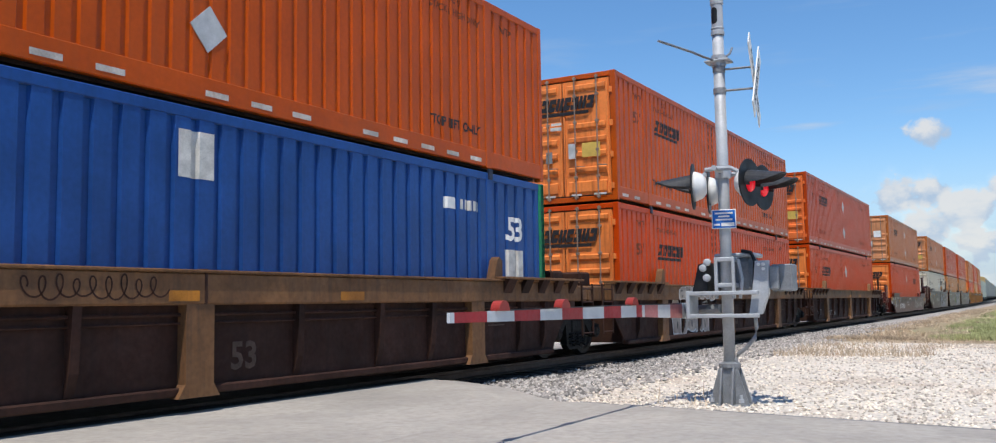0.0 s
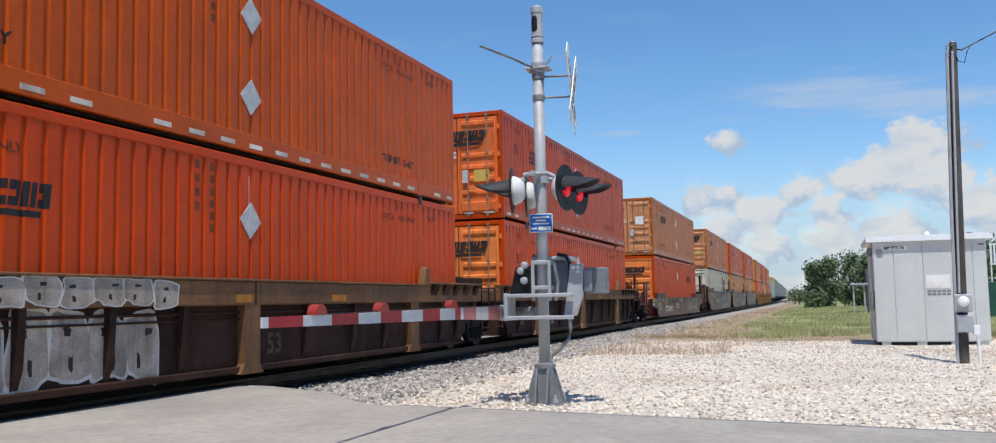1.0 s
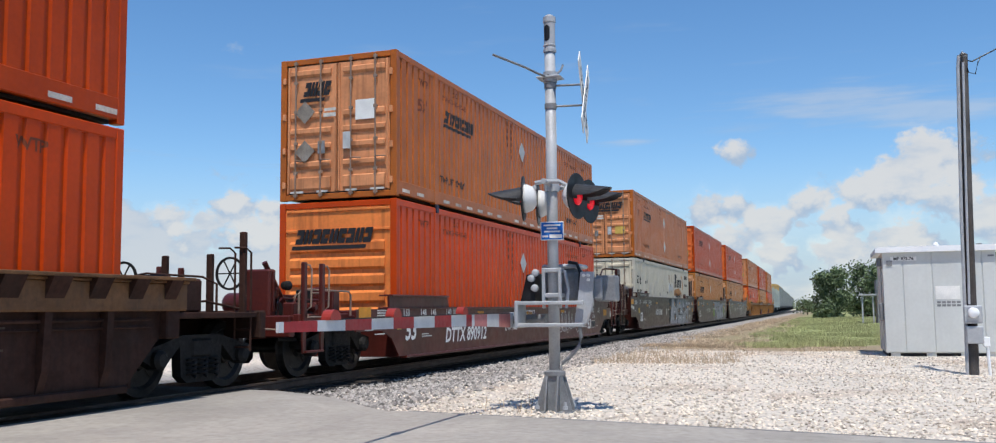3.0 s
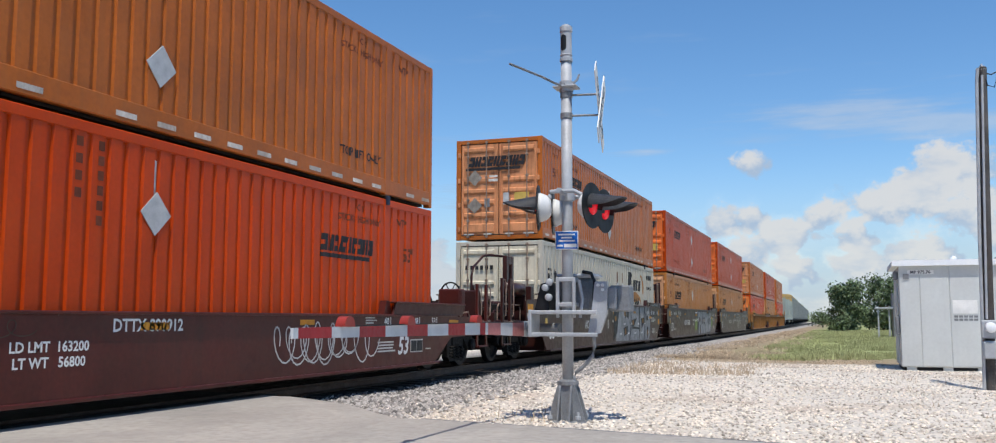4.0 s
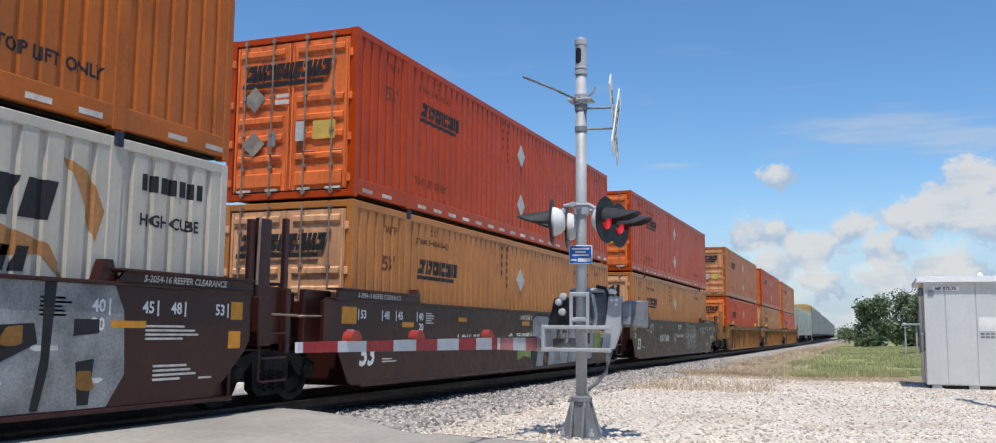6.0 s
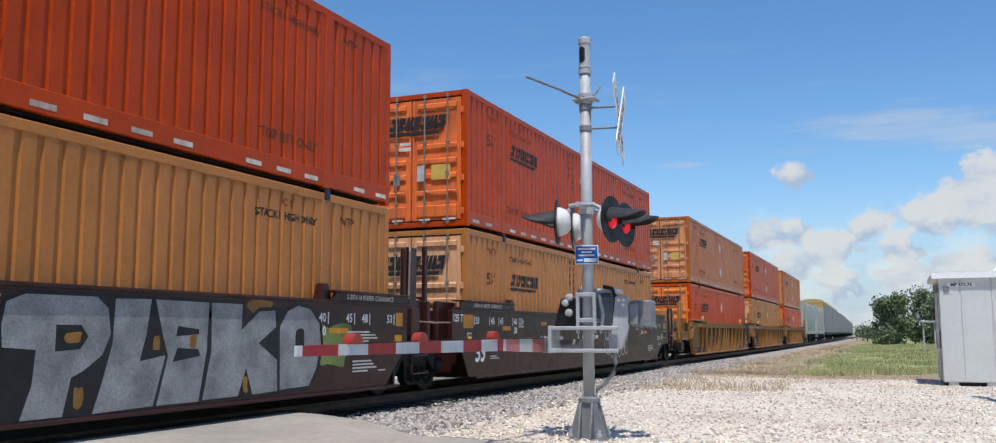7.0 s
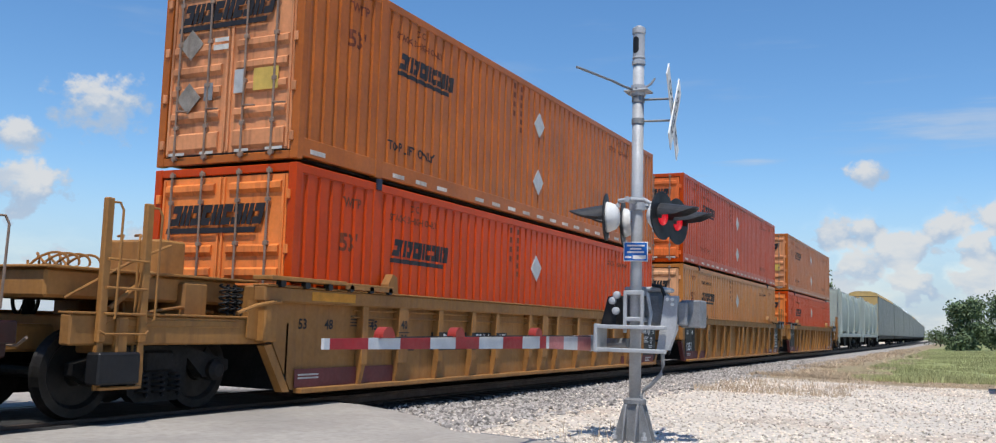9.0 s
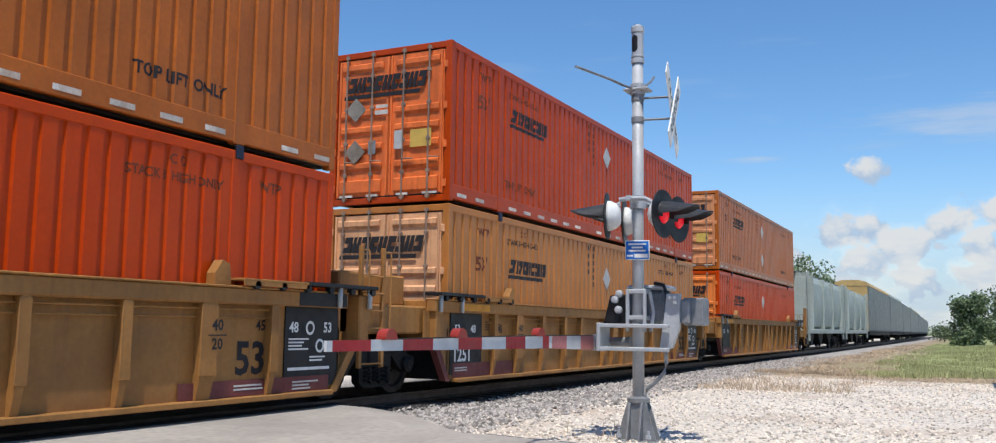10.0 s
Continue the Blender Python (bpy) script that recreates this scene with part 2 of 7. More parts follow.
    # oil, brake dust and the train's painted-in shade between and beside the rails
    oily_shade = math_node("MULTIPLY", step(math_node("ADD", x, math_node("MULTIPLY", n2, 0.3)), -7.9, -8.4), step(x, -12.6, -11.8))
    c = mixc(oily_shade, c, (0.035, 0.033, 0.031))
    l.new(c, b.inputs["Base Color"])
    return m


GROUND = ground_material()


# ---- mesh helpers ----
class Shape:
    """Collects plain pieces into one mesh."""

    def __init__(self):
        self.v, self.f = [], []

    def add(self, verts, faces):
        k = len(self.v)
        self.v += [tuple(p) for p in verts]
        self.f += [tuple(i + k for i in f) for f in faces]
        return self

    def box(self, x0, x1, y0, y1, z0, z1, b=0.0):
        """A box; b: width of its chamfered edges."""
        if b <= 0:
            p = [(x, y, z) for z in (z0, z1) for y in (y0, y1) for x in (x0, x1)]
            return self.add(p, [(0, 2, 3, 1), (4, 5, 7, 6), (0, 1, 5, 4), (2, 6, 7, 3), (0, 4, 6, 2), (1, 3, 7, 5)])
        b = min(b, (x1 - x0) * 0.45, (y1 - y0) * 0.45, (z1 - z0) * 0.45)
        c, h = ((x0 + x1) / 2, (y0 + y1) / 2, (z0 + z1) / 2), ((x1 - x0) / 2, (y1 - y0) / 2, (z1 - z0) / 2)
        p, idx = [], {}
        for sx in (-1, 1):
            for sy in (-1, 1):
                for sz in (-1, 1):
                    s = (sx, sy, sz)
                    for a in range(3):
                        q = [c[i] + s[i] * (h[i] - (0 if i == a else b)) for i in range(3)]
                        idx[(s, a)] = len(p)
                        p.append(q)
        f = []
        for a in range(3):
            u, w = (a + 1) % 3, (a + 2) % 3
            for sa in (-1, 1):
                loop = []
                for su, sw in ((-1, -1), (1, -1), (1, 1), (-1, 1)):
                    s = [0, 0, 0]
                    s[a], s[u], s[w] = sa, su, sw
                    loop.append(idx[(tuple(s), a)])
                f.append(tuple(loop if sa > 0 else loop[::-1]))
            for su in (-1, 1):
                for sw in (-1, 1):
                    lo, hi = [0, 0, 0], [0, 0, 0]
                    lo[a], lo[u], lo[w] = -1, su, sw
                    hi[a], hi[u], hi[w] = 1, su, sw
                    q = (idx[(tuple(lo), u)], idx[(tuple(hi), u)], idx[(tuple(hi), w)], idx[(tuple(lo), w)])
                    f.append(q if su * sw > 0 else q[::-1])
        for sx in (-1, 1):
            for sy in (-1, 1):
                for sz in (-1, 1):
                    q = [idx[((sx, sy, sz), a)] for a in range(3)]
                    f.append(tuple(q if sx * sy * sz > 0 else q[::-1]))
        return self.add(p, f)

    def prism(self, pts, axis, a, b):
        """The outline pts pushed along an axis (0 x, 1 y, 2 z) from a to b."""
        k = len(pts)

        def at(p, w):
            q = list(p)
            q.insert(axis, w)
            return q
        v = [at(p, a) for p in pts] + [at(p, b) for p in pts]
        f = [tuple(range(k))[::-1], tuple(range(k, 2 * k))] + [(i, (i + 1) % k, k + (i + 1) % k, k + i) for i in range(k)]
        return self.add(v, f)

    def tube(self, path, r, n=10, r1=None):
        """A round bar along the points of path."""
        path = [Vector(p) for p in path]
        rings = []
        for i, p in enumerate(path):
            d = (path[min(i + 1, len(path) - 1)] - path[max(i - 1, 0)]).normalized()
            s = d.cross(Vector((0, 0, 1)) if abs(d.z) < 0.9 else Vector((1, 0, 0))).normalized()
            u = s.cross(d)
            rr = r if r1 is None else r + (r1 - r) * i / max(len(path) - 1, 1)
            rings.append([p + rr * (math.cos(2 * math.pi * k / n) * s + math.sin(2 * math.pi * k / n) * u) for k in range(n)])
        v = [q for ring in rings for q in ring]
        f = [(i * n + k, i * n + (k + 1) % n, (i + 1) * n + (k + 1) % n, (i + 1) * n + k) for i in range(len(path) - 1) for k in range(n)]
        f += [tuple(range(n))[::-1], tuple(range((len(path) - 1) * n, len(path) * n))]
        return self.add(v, f)

    def turn(self, rows, centre, axis=2, n=20, caps=True):
        """A turned body: rows of (height, radius) round an axis through centre."""
        v = []
        for h, r in rows:
            for k in range(n):
                a = 2 * math.pi * k / n
                p = [r * math.cos(a), r * math.sin(a)]
                p.insert(axis, h)
                v.append([centre[i] + p[i] for i in range(3)])
        f = [(i * n + k, i * n + (k + 1) % n, (i + 1) * n + (k + 1) % n, (i + 1) * n + k) for i in range(len(rows) - 1) for k in range(n)]
        if caps:
            f += [tuple(range(n))[::-1], tuple(range((len(rows) - 1) * n, len(rows) * n))]
        return self.add(v, f)

    def mesh(self, name, material, smooth=False):
        me = bpy.data.meshes.new(name)
        me.from_pydata(self.v, [], self.f)
        bm = bmesh.new()
        bm.from_mesh(me)
        if len(bm.faces) < 60000:
            bmesh.ops.recalc_face_normals(bm, faces=bm.faces)
        for f in bm.faces:
            f.smooth = smooth
        bm.to_mesh(me)
        bm.free()
        me.materials.append(material)
        return me


def part(name, shape, material, parent=None, label="", smooth=False, at=None):
    """One mesh object, under its thing or part."""
    me = shape.mesh(name, material, smooth) if isinstance(shape, Shape) else shape
    ob = new(name, me)
    if parent:
        ob.parent = parent
    if at is not None:
        ob.matrix_basis = at
    return tagged(ob, label)


def thing(name, label, category, group="", at=None, kind=""):
    ob = new(name)
    if at is not None:
        ob.matrix_basis = at
    return tagged(ob, label, category, group, kind)


LETTERS = {}


def letter_mesh(text, size, shear=0.0):
    """Flat lettering in the xy plane, centred, as vertices and triangles."""
    key = (text, size, shear)
    if key not in LETTERS:
        cu = bpy.data.curves.new("lettering", "FONT")
        cu.body, cu.size, cu.align_x, cu.align_y, cu.shear, cu.resolution_u, cu.offset = text, size, "CENTER", "CENTER", shear, 2, size * 0.026
        ob = bpy.data.objects.new("lettering", cu)
        me = bpy.data.meshes.new_from_object(ob)
        LETTERS[key] = ([tuple(v.co) for v in me.vertices], [tuple(p.vertices) for p in me.polygons])
        bpy.data.meshes.remove(me)
        bpy.data.objects.remove(ob)
        bpy.data.curves.remove(cu)
    return LETTERS[key]


def sheared(y0, y1, z0, z1, k=0.0):
    h = (z1 - z0) * k
    return [(y0, z0), (y1, z0), (y1 + h, z1), (y0 + h, z1)]


# ---- the track's line ----
TRACK_X, SPEED = -9.55, 15.324


def bend(y):
    """How far the track lies off its straight line at y, and its heading in radians."""
    if y < 60:
        return 0.0, 0.0
    if y < 200:
        return -9e-5 * (y - 60) ** 2, 1.8e-4 * (y - 60)
    return -9e-5 * 140 ** 2 - 0.0252 * (y - 200), 0.0252


# ---- the setting ----
def ground_height(x, y):
    d = abs(x - TRACK_X - bend(y)[0])
    h = -0.05
    if d < 4.2:
        h = -0.05 - 0.16 * min(1.0, max(0.0, (4.2 - d) / 1.8))
    if y > 24 and x > -4:
        h -= 0.12 * min(1.0, (y - 24) / 20)
    if x < 12 and 9 < y < 40:
        h += 0.05 * noise.noise((x * 0.35, y * 0.35, 0.3)) + 0.015 * noise.noise((x * 1.7, y * 1.7, 2.1))
    return h


def make_ground():
    def ticks(near0, near1, step, far0, far1):
        a = list(np.arange(near0, near1, step))
        w, d = near1, step
        while w < far1:
            a.append(w)
            d *= 1.35
            w += d
        a.append(far1)
        b, w, d = [], near0 - step, step
        while w > far0:
            b.append(w)
            d *= 1.35
            w -= d
        b.append(far0)
        return b[::-1] + a
    xs, ys = ticks(-14, 10, 0.3, -4500, 4500), ticks(-8, 60, 0.3, -4500, 4500)
    s = Shape()
    s.v = [(x, y, ground_height(x, y)) for y in ys for x in xs]
    w = len(xs)
    s.f = [(j * w + i, j * w + i + 1, (j + 1) * w + i + 1, (j + 1) * w + i) for j in range(len(ys) - 1) for i in range(w - 1)]
    return tagged(part("ground", s, GROUND, smooth=True), "pale gravel, ballast and grass ground", "ground", kind="structure")


def make_road():
    """The road runs across the track; its far edge flares out towards the rails."""
    top = 0.0
    edge = [(40, 7.6), (12, 7.9), (4, 8.15), (1, 8.45), (-0.9, 8.85), (-3.2, 9.3), (-4.9, 9.6)]
    s = Shape()
    outline = [(40, -3.2), (40, 7.6)] + edge[1:] + [(-5.0, 9.58), (-5.0, -4.6), (12, -3.4)]
    s.prism(outline, 2, -0.3, top)
    road = tagged(part("road", s, CONCRETE), "pale worn concrete road", "road", kind="structure")
    a = Shape().prism([(-5.0, 9.55), (-5.6, 10.05), (-6.4, 10.85), (-7.1, 11.3), (-7.7, 11.62), (-8.25, 11.7), (-8.25, -6.75), (-5.0, -4.6)], 2, -0.3, top - 0.004)
    part("crossing_apron", a, CONCRETE, road, "smoothed concrete apron at the rails")
    a = Shape().prism([(-10.55, 12.1), (-10.55, -7.0), (-30, -3.4), (-60, -3.4), (-60, 7.4), (-30, 7.8), (-14, 9.6), (-12, 11.8)], 2, -0.3, -0.01)
    part("crossing_apron", a, CONCRETE, road)
    # near-black panels: shade under the train is painted into their colour
    for x0, x1 in ((-8.55, -8.255), (-10.22, -8.88)):
        for i in range(8):
            y = -7.0 + i * 2.38
            part("crossing_panel", Shape().box(x0, x1, y, y + 2.36, -0.25, -0.008, 0.008), PANEL, road, "worn crossing panel darkened by painted train shade")
    k = Shape()
    for (x0, y0), (x1, y1) in zip(edge[1:-1], edge[2:]):
        k.prism([(x0, y0 - 0.02), (x0, y0 + 0.16), (x1, y1 + 0.16), (x1, y1 - 0.02)], 2, -0.2, -0.012)
    part("road_edge", k, ASPHALT, road, "darker broken asphalt edge")
    return road


def make_track():
    for off in (-0.755, 0.755):
        s = Shape()
        ys = list(range(-60, 60, 20)) + list(range(60, 900, 10))
        prof = [(-0.07, -0.165), (0.07, -0.165), (0.07, -0.15), (0.012, -0.13), (0.012, -0.045), (0.036, -0.03), (0.036, 0.0), (-0.036, 0.0), (-0.036, -0.03), (-0.012, -0.045), (-0.012, -0.13), (-0.07, -0.15)]
        k = len(prof)
        for y in ys:
            b = bend(y)[0]
            s.v += [(TRACK_X + off + b + px, y, pz) for px, pz in prof]
        s.f = [(i * k + q, i * k + (q + 1) % k, (i + 1) * k + (q + 1) % k, (i + 1) * k + q) for i in range(len(ys) - 1) for q in range(k)]
        tagged(part("rail", s, RAIL), "steel running rail with a worn top", "rail", kind="structure")
    tie = Shape().box(-1.3, 1.3, -0.115, 0.115, -0.33, -0.168, 0.012).mesh("sleeper", TIE)
    bed = tagged(new("track_bed"), "timber sleepers in ballast", "track", kind="structure")
    for i in range(150):
        y = 12.5 + 0.52 * i
        b, h = bend(y)
        part("sleeper", tie, TIE, bed, at=pose(TRACK_X + b, y, 0, 0, 0, math.degrees(h)))


make_ground()
make_road()
make_track()


# ---- containers ----
LEN, HALF, TALL = 16.15, 1.295, 2.90
POSTS = (1.98, 14.17)


def ribs(period, depth):
    """Break points (y, x) of the ribbed side, between the flat posts."""
    ys, xs = [0.0, 0.14], [HALF, HALF]
    for a, b in ((0.14, POSTS[0] - 0.12), (POSTS[0] + 0.12, POSTS[1] - 0.12), (POSTS[1] + 0.12, LEN - 0.14)):
        n = max(1, round((b - a) / period))
        p = (b - a) / n
        for i in range(n):
            o = a + i * p
            for f, d in ((0.14, 0), (0.22, 1), (0.45, 1), (0.51, 0)):
                ys.append(o + f * p)
                xs.append(HALF - 0.004 - d * depth)
        ys.append(b)
        xs.append(HALF - 0.004)
    ys += [LEN - 0.14, LEN]
    xs += [HALF, HALF]
    out_y, out_x = [], []
    for y, x in zip(ys, xs):
        if not out_y or y > out_y[-1] + 1e-4:
            out_y.append(y)
            out_x.append(x)
    return np.array(out_y), np.array(out_x)


RIBS = {"plain": ribs(0.28, 0.032), "deep": ribs(0.33, 0.045)}


def wrapped(kind, verts, faces, y, z, proud=0.004, vertical=False):
    """Flat lettering laid over the ribbed side, its middle at (y, z)."""
    ry, rx = RIBS[kind]
    bm = bmesh.new()
    vs = [bm.verts.new((0, y + v[0], z + v[1])) for v in verts]
    for f in faces:
        try:
            bm.faces.new([vs[i] for i in f])
        except ValueError:
            pass
    y0, y1 = min(v.co.y for v in vs), max(v.co.y for v in vs)
    for b in ry[(ry > y0) & (ry < y1)]:
        bmesh.ops.bisect_plane(bm, geom=bm.verts[:] + bm.edges[:] + bm.faces[:], plane_co=(0, b, 0), plane_no=(0, 1, 0))
    for v in bm.verts:
        v.co.x = float(np.interp(v.co.y, ry, rx)) + proud
    s = Shape()
    bm.verts.index_update()
    s.add([v.co[:] for v in bm.verts], [[v.index for v in f.verts] for f in bm.faces])
    bm.free()
    return s


def flat_rects(*rects, shear=0.0):
    v, f = [], []
    for y0, y1, z0, z1 in rects:
        k = len(v)
        v += [(a, b, 0) for a, b in sheared(y0, y1, z0, z1, shear)]
        f.append((k, k + 1, k + 2, k + 3))
    return v, f


def diamond(r=0.21):
    return [(0, -r, 0), (r, 0, 0), (0, r, 0), (-r, 0, 0)], [(0, 1, 2, 3)]


def logo_quads(w, h, letters=9, k=0.25):
    """A name as slanted plain blocks, each cut by a slot or two, over a rule."""
    p = w / letters
    rects = []
    for i in range(letters):
        y, g = -w / 2 + i * p, p * 0.87
        if i % 3 == 1:
            rects += [(y, y + g * 0.42, -0.12, 0.5), (y + g * 0.56, y + g, -0.12, 0.5)]
        else:
            a, b = (y, y + g * 0.45) if i % 2 else (y + g * 0.55, y + g)
            rects += [(y, y + g, -0.12, 0.1), (y, y + g, 0.26, 0.5), (a, b, 0.1, 0.26)]
    rects.append((-w / 2 - 0.05, w / 2 - 0.1, -0.36, -0.2))
    return [[(y0 + k * z0 * h, z0 * h), (y1 + k * z0 * h, z0 * h), (y1 + k * z1 * h, z1 * h), (y0 + k * z1 * h, z1 * h)] for y0, y1, z0, z1 in rects]


def flat_quads(quads):
    return [(a, b, 0) for q in quads for a, b in q], [tuple(range(4 * i, 4 * i + 4)) for i in range(len(quads))]


def side_mesh(kind, side, material):
    s = Shape()
    ry, rx = RIBS[kind]
    n = len(ry)
    s.v = [(side * x, y, z) for z in (0.30, TALL - 0.12) for y, x in zip(ry, rx)]
    s.f = [(i, i + 1, n + i + 1, n + i) for i in range(n - 1)]
    return s.mesh("side_wall", material)


def roof_mesh(material):
    wave = [(0.2 + i * 0.2, TALL - (0.008 if i % 2 else 0.022)) for i in range(79)]
    return Shape().prism([(0.02, TALL - 0.024), *wave, (LEN - 0.02, TALL - 0.024), (LEN - 0.02, TALL - 0.045), (0.02, TALL - 0.045)], 0, -1.2, 1.2).mesh("roof", material)


def body_parts(box, paint, kind, pm):
    """Walls, rails, posts, roof and floor of one box."""
    def piece(name, key, make, at=None):
        part(name, cached((name, paint, kind, key), make), pm, box, at=at)
    for side in (1, -1):
        piece("side_wall", side, lambda: side_mesh(kind, side, pm))
        x0, x1 = sorted((side * 1.19, side * (HALF + 0.006)))
        piece("top_rail", side, lambda: Shape().box(x0, x1, 0.01, LEN - 0.01, TALL - 0.13, TALL, 0.012).mesh("top_rail", pm))
        piece("bottom_rail", side, lambda: Shape().box(x0, x1, 0.01, LEN - 0.01, 0.045, 0.31, 0.012).mesh("bottom_rail", pm))
        for y in (0.0, LEN - 0.12):
            xa, xb = sorted((side * 1.17, side * (HALF + 0.012)))
            piece("corner_post", side, lambda: Shape().box(xa, xb, -0.002, 0.122, -0.003, TALL + 0.003, 0.01).mesh("corner_post", pm), pose(0, y, 0))
        for y in POSTS:
            xa, xb = sorted((side * 1.19, side * (HALF + 0.014)))
            piece("lifting_post", side, lambda: Shape().box(xa, xb, -0.1, 0.1, 0.02, TALL - 0.01, 0.012).mesh("lifting_post", pm), pose(0, y, 0))
    piece("roof", 0, lambda: roof_mesh(pm))
    # near-black frame paints the shade in the gap between stacked boxes
    piece("floor_frame", 0, lambda: Shape().box(-1.10, 1.10, 0.02, LEN - 0.02, 0.03, 0.15).mesh("floor_frame", GASKET_GAP_SHADE))
    piece("rear_wall", 0, lambda: Shape().box(-1.17, 1.17, LEN - 0.06, LEN - 0.02, 0.16, TALL - 0.05).mesh("rear_wall", pm))
    for z in (0.0, TALL - 0.12):
        piece("end_beam", 0, lambda: Shape().box(-1.17, 1.17, 0.003, 0.1, 0.002, 0.118, 0.01).mesh("end_beam", pm), pose(0, 0, z))


def door_mesh(side, material):
    """One door leaf; side -1 or 1."""
    x0, x1 = (-1.15, -0.016) if side < 0 else (0.016, 1.15)
    return Shape().box(x0, x1, 0.02, 0.075, 0.14, TALL - 0.14, 0.006).mesh("door", material)


def door_panel_mesh(tall, material):
    h = 0.30 if tall else 0.17
    return Shape().prism([(0.021, 0), (-0.022, 0.06), (-0.022, h - 0.03), (0.021, h)], 0, -0.46, 0.46).mesh("door_panel", material)


def rod_mesh():
    s = Shape()
    s.tube([(0, -0.035, 0.05), (0, -0.035, TALL - 0.05)], 0.017, 8)
    for z in (0.1, 0.55, 1.15, 1.8, 2.4, TALL - 0.1):
        s.box(-0.04, 0.04, -0.05, 0.0, z - 0.03, z + 0.03, 0.006)
    s.tube([(0, -0.055, 0.8), (0.24, -0.06, 0.78)], 0.013, 6)
    return s.mesh("lock_rod", ROD)


def hinge_mesh(material):
    return Shape().box(-0.04, 0.03, -0.03, 0.03, 0, 0.13, 0.008).mesh("hinge", material)


CACHE = {}


def cached(key, make):
    if key not in CACHE:
        CACHE[key] = make()
    return CACHE[key]


def side_mark(box, text_key, y, z, make, material, kind="plain", name="marking", label=""):
    me = cached((text_key, kind, round(y, 2), round(z, 2), material.name), lambda: wrapped(kind, *make(), y, z).mesh(name, material))
    part(name, me, material, box, label)


def words(text, size, shear=0.0):
    return lambda: letter_mesh(text, size, shear)


def end_plates(box, name, rects, material, y=-0.018, label="", d=0.006):
    for x0, x1, z0, z1 in rects:
        part(name, Shape().box(x0, x1, y - d, y, z0, z1), material, box, label)


def container(paint, label, lower, end="door", style="orange", seed=0):
    """A 53-foot box. Its near lower corner line starts at y = 0 and the long side runs along +y."""
    rng = random.Random(seed)
    kind = "deep" if style in ("blue", "bison") else "plain"
    box = thing("shipping_container", label, "container", "containers on the train")
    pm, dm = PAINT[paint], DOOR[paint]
    body_parts(box, paint, kind, pm)
    # the end that faces along the track
    if end == "door":
        part("door_gasket", cached(("gasket",), lambda: Shape().box(-1.175, 1.175, 0.05, 0.09, 0.119, TALL - 0.119).mesh("door_gasket", GASKET_GAP_SHADE)), GASKET_GAP_SHADE, box, "dark rubber door gasket")
        for side in (-1, 1):
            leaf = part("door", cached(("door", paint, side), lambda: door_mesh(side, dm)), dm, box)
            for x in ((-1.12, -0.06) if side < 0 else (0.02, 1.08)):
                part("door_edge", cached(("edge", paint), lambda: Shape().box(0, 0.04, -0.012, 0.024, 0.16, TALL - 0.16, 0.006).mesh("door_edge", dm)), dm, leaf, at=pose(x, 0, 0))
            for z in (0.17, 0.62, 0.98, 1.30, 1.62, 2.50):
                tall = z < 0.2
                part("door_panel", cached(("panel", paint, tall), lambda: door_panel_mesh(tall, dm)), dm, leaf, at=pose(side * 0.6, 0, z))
            for x in ((-0.93, -0.36) if side < 0 else (0.32, 0.86)):
                part("lock_rod", cached(("rod",), rod_mesh), ROD, leaf, "galvanised locking rod", at=pose(x, 0, 0))
            for z in (0.25, 0.95, 1.65, 2.4):
                part("hinge", cached(("hinge", paint), lambda: hinge_mesh(dm)), dm, leaf, at=pose(side * 1.2, 0, z))
    else:
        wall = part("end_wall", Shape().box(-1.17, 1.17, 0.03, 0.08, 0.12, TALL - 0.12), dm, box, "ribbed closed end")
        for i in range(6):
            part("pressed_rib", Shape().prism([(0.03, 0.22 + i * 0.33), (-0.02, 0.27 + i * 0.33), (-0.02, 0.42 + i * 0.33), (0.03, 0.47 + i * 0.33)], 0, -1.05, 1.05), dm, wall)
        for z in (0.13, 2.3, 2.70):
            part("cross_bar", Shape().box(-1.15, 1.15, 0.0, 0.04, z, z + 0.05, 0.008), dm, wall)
    if style in ("orange", "damaged"):
        zc = 2.12 if lower else 2.16
        dx = -0.06 if style == "orange" else -0.45
        s = Shape()
        for q in logo_quads(1.70 if style == "orange" else 0.6, 0.47, 9 if style == "orange" else 4):
            s.prism([(a + dx, b + zc) for a, b in q], 1, -0.026, -0.02)
        part("name_logo", s, BLACKMARK, box, "dark slanted name blocks over a rule")
        if end == "door":
            for z in ((1.78, 0.98) if not lower else (0.55,)):
                d = Shape().prism([(-0.72 + a, z + b) for a, b, _ in diamond(0.23)[0]], 1, -0.034, -0.026)
                part("placard", d, TARNISHED, box, "tarnished silver diamond placard")
            end_plates(box, "plate", [(-0.42, -0.26, 0.92, 1.18)], GALV_DARK, -0.03, "grey document plate")
            if not lower:
                end_plates(box, "document_holder", [(0.16, 0.32, 0.98, 1.32)], SILVER, -0.03, "pale document holder", 0.03)
                end_plates(box, "sticker", [(0.48, 0.92, 1.0, 1.32)] if style == "orange" else [(0.42, 0.84, 1.55, 1.95)],
                           YELLOWMARK if style == "orange" else WHITE, -0.02, "yellow warning sticker" if style == "orange" else "white notice")
            end_plates(box, "reflector", [(-1.05, -0.75, 0.14, 0.18), (-0.45, -0.2, 0.14, 0.18), (0.2, 0.45, 0.14, 0.18), (0.75, 1.05, 0.14, 0.18)], WHITE_WORN, -0.018)
            if not lower:
                end_plates(box, "serial_mark", [(-0.28, 0.0 - 0.02, 1.78, 1.84), (-0.3, -0.02, 1.66, 1.74)], WHITE_WORN, -0.02, d=0.003)
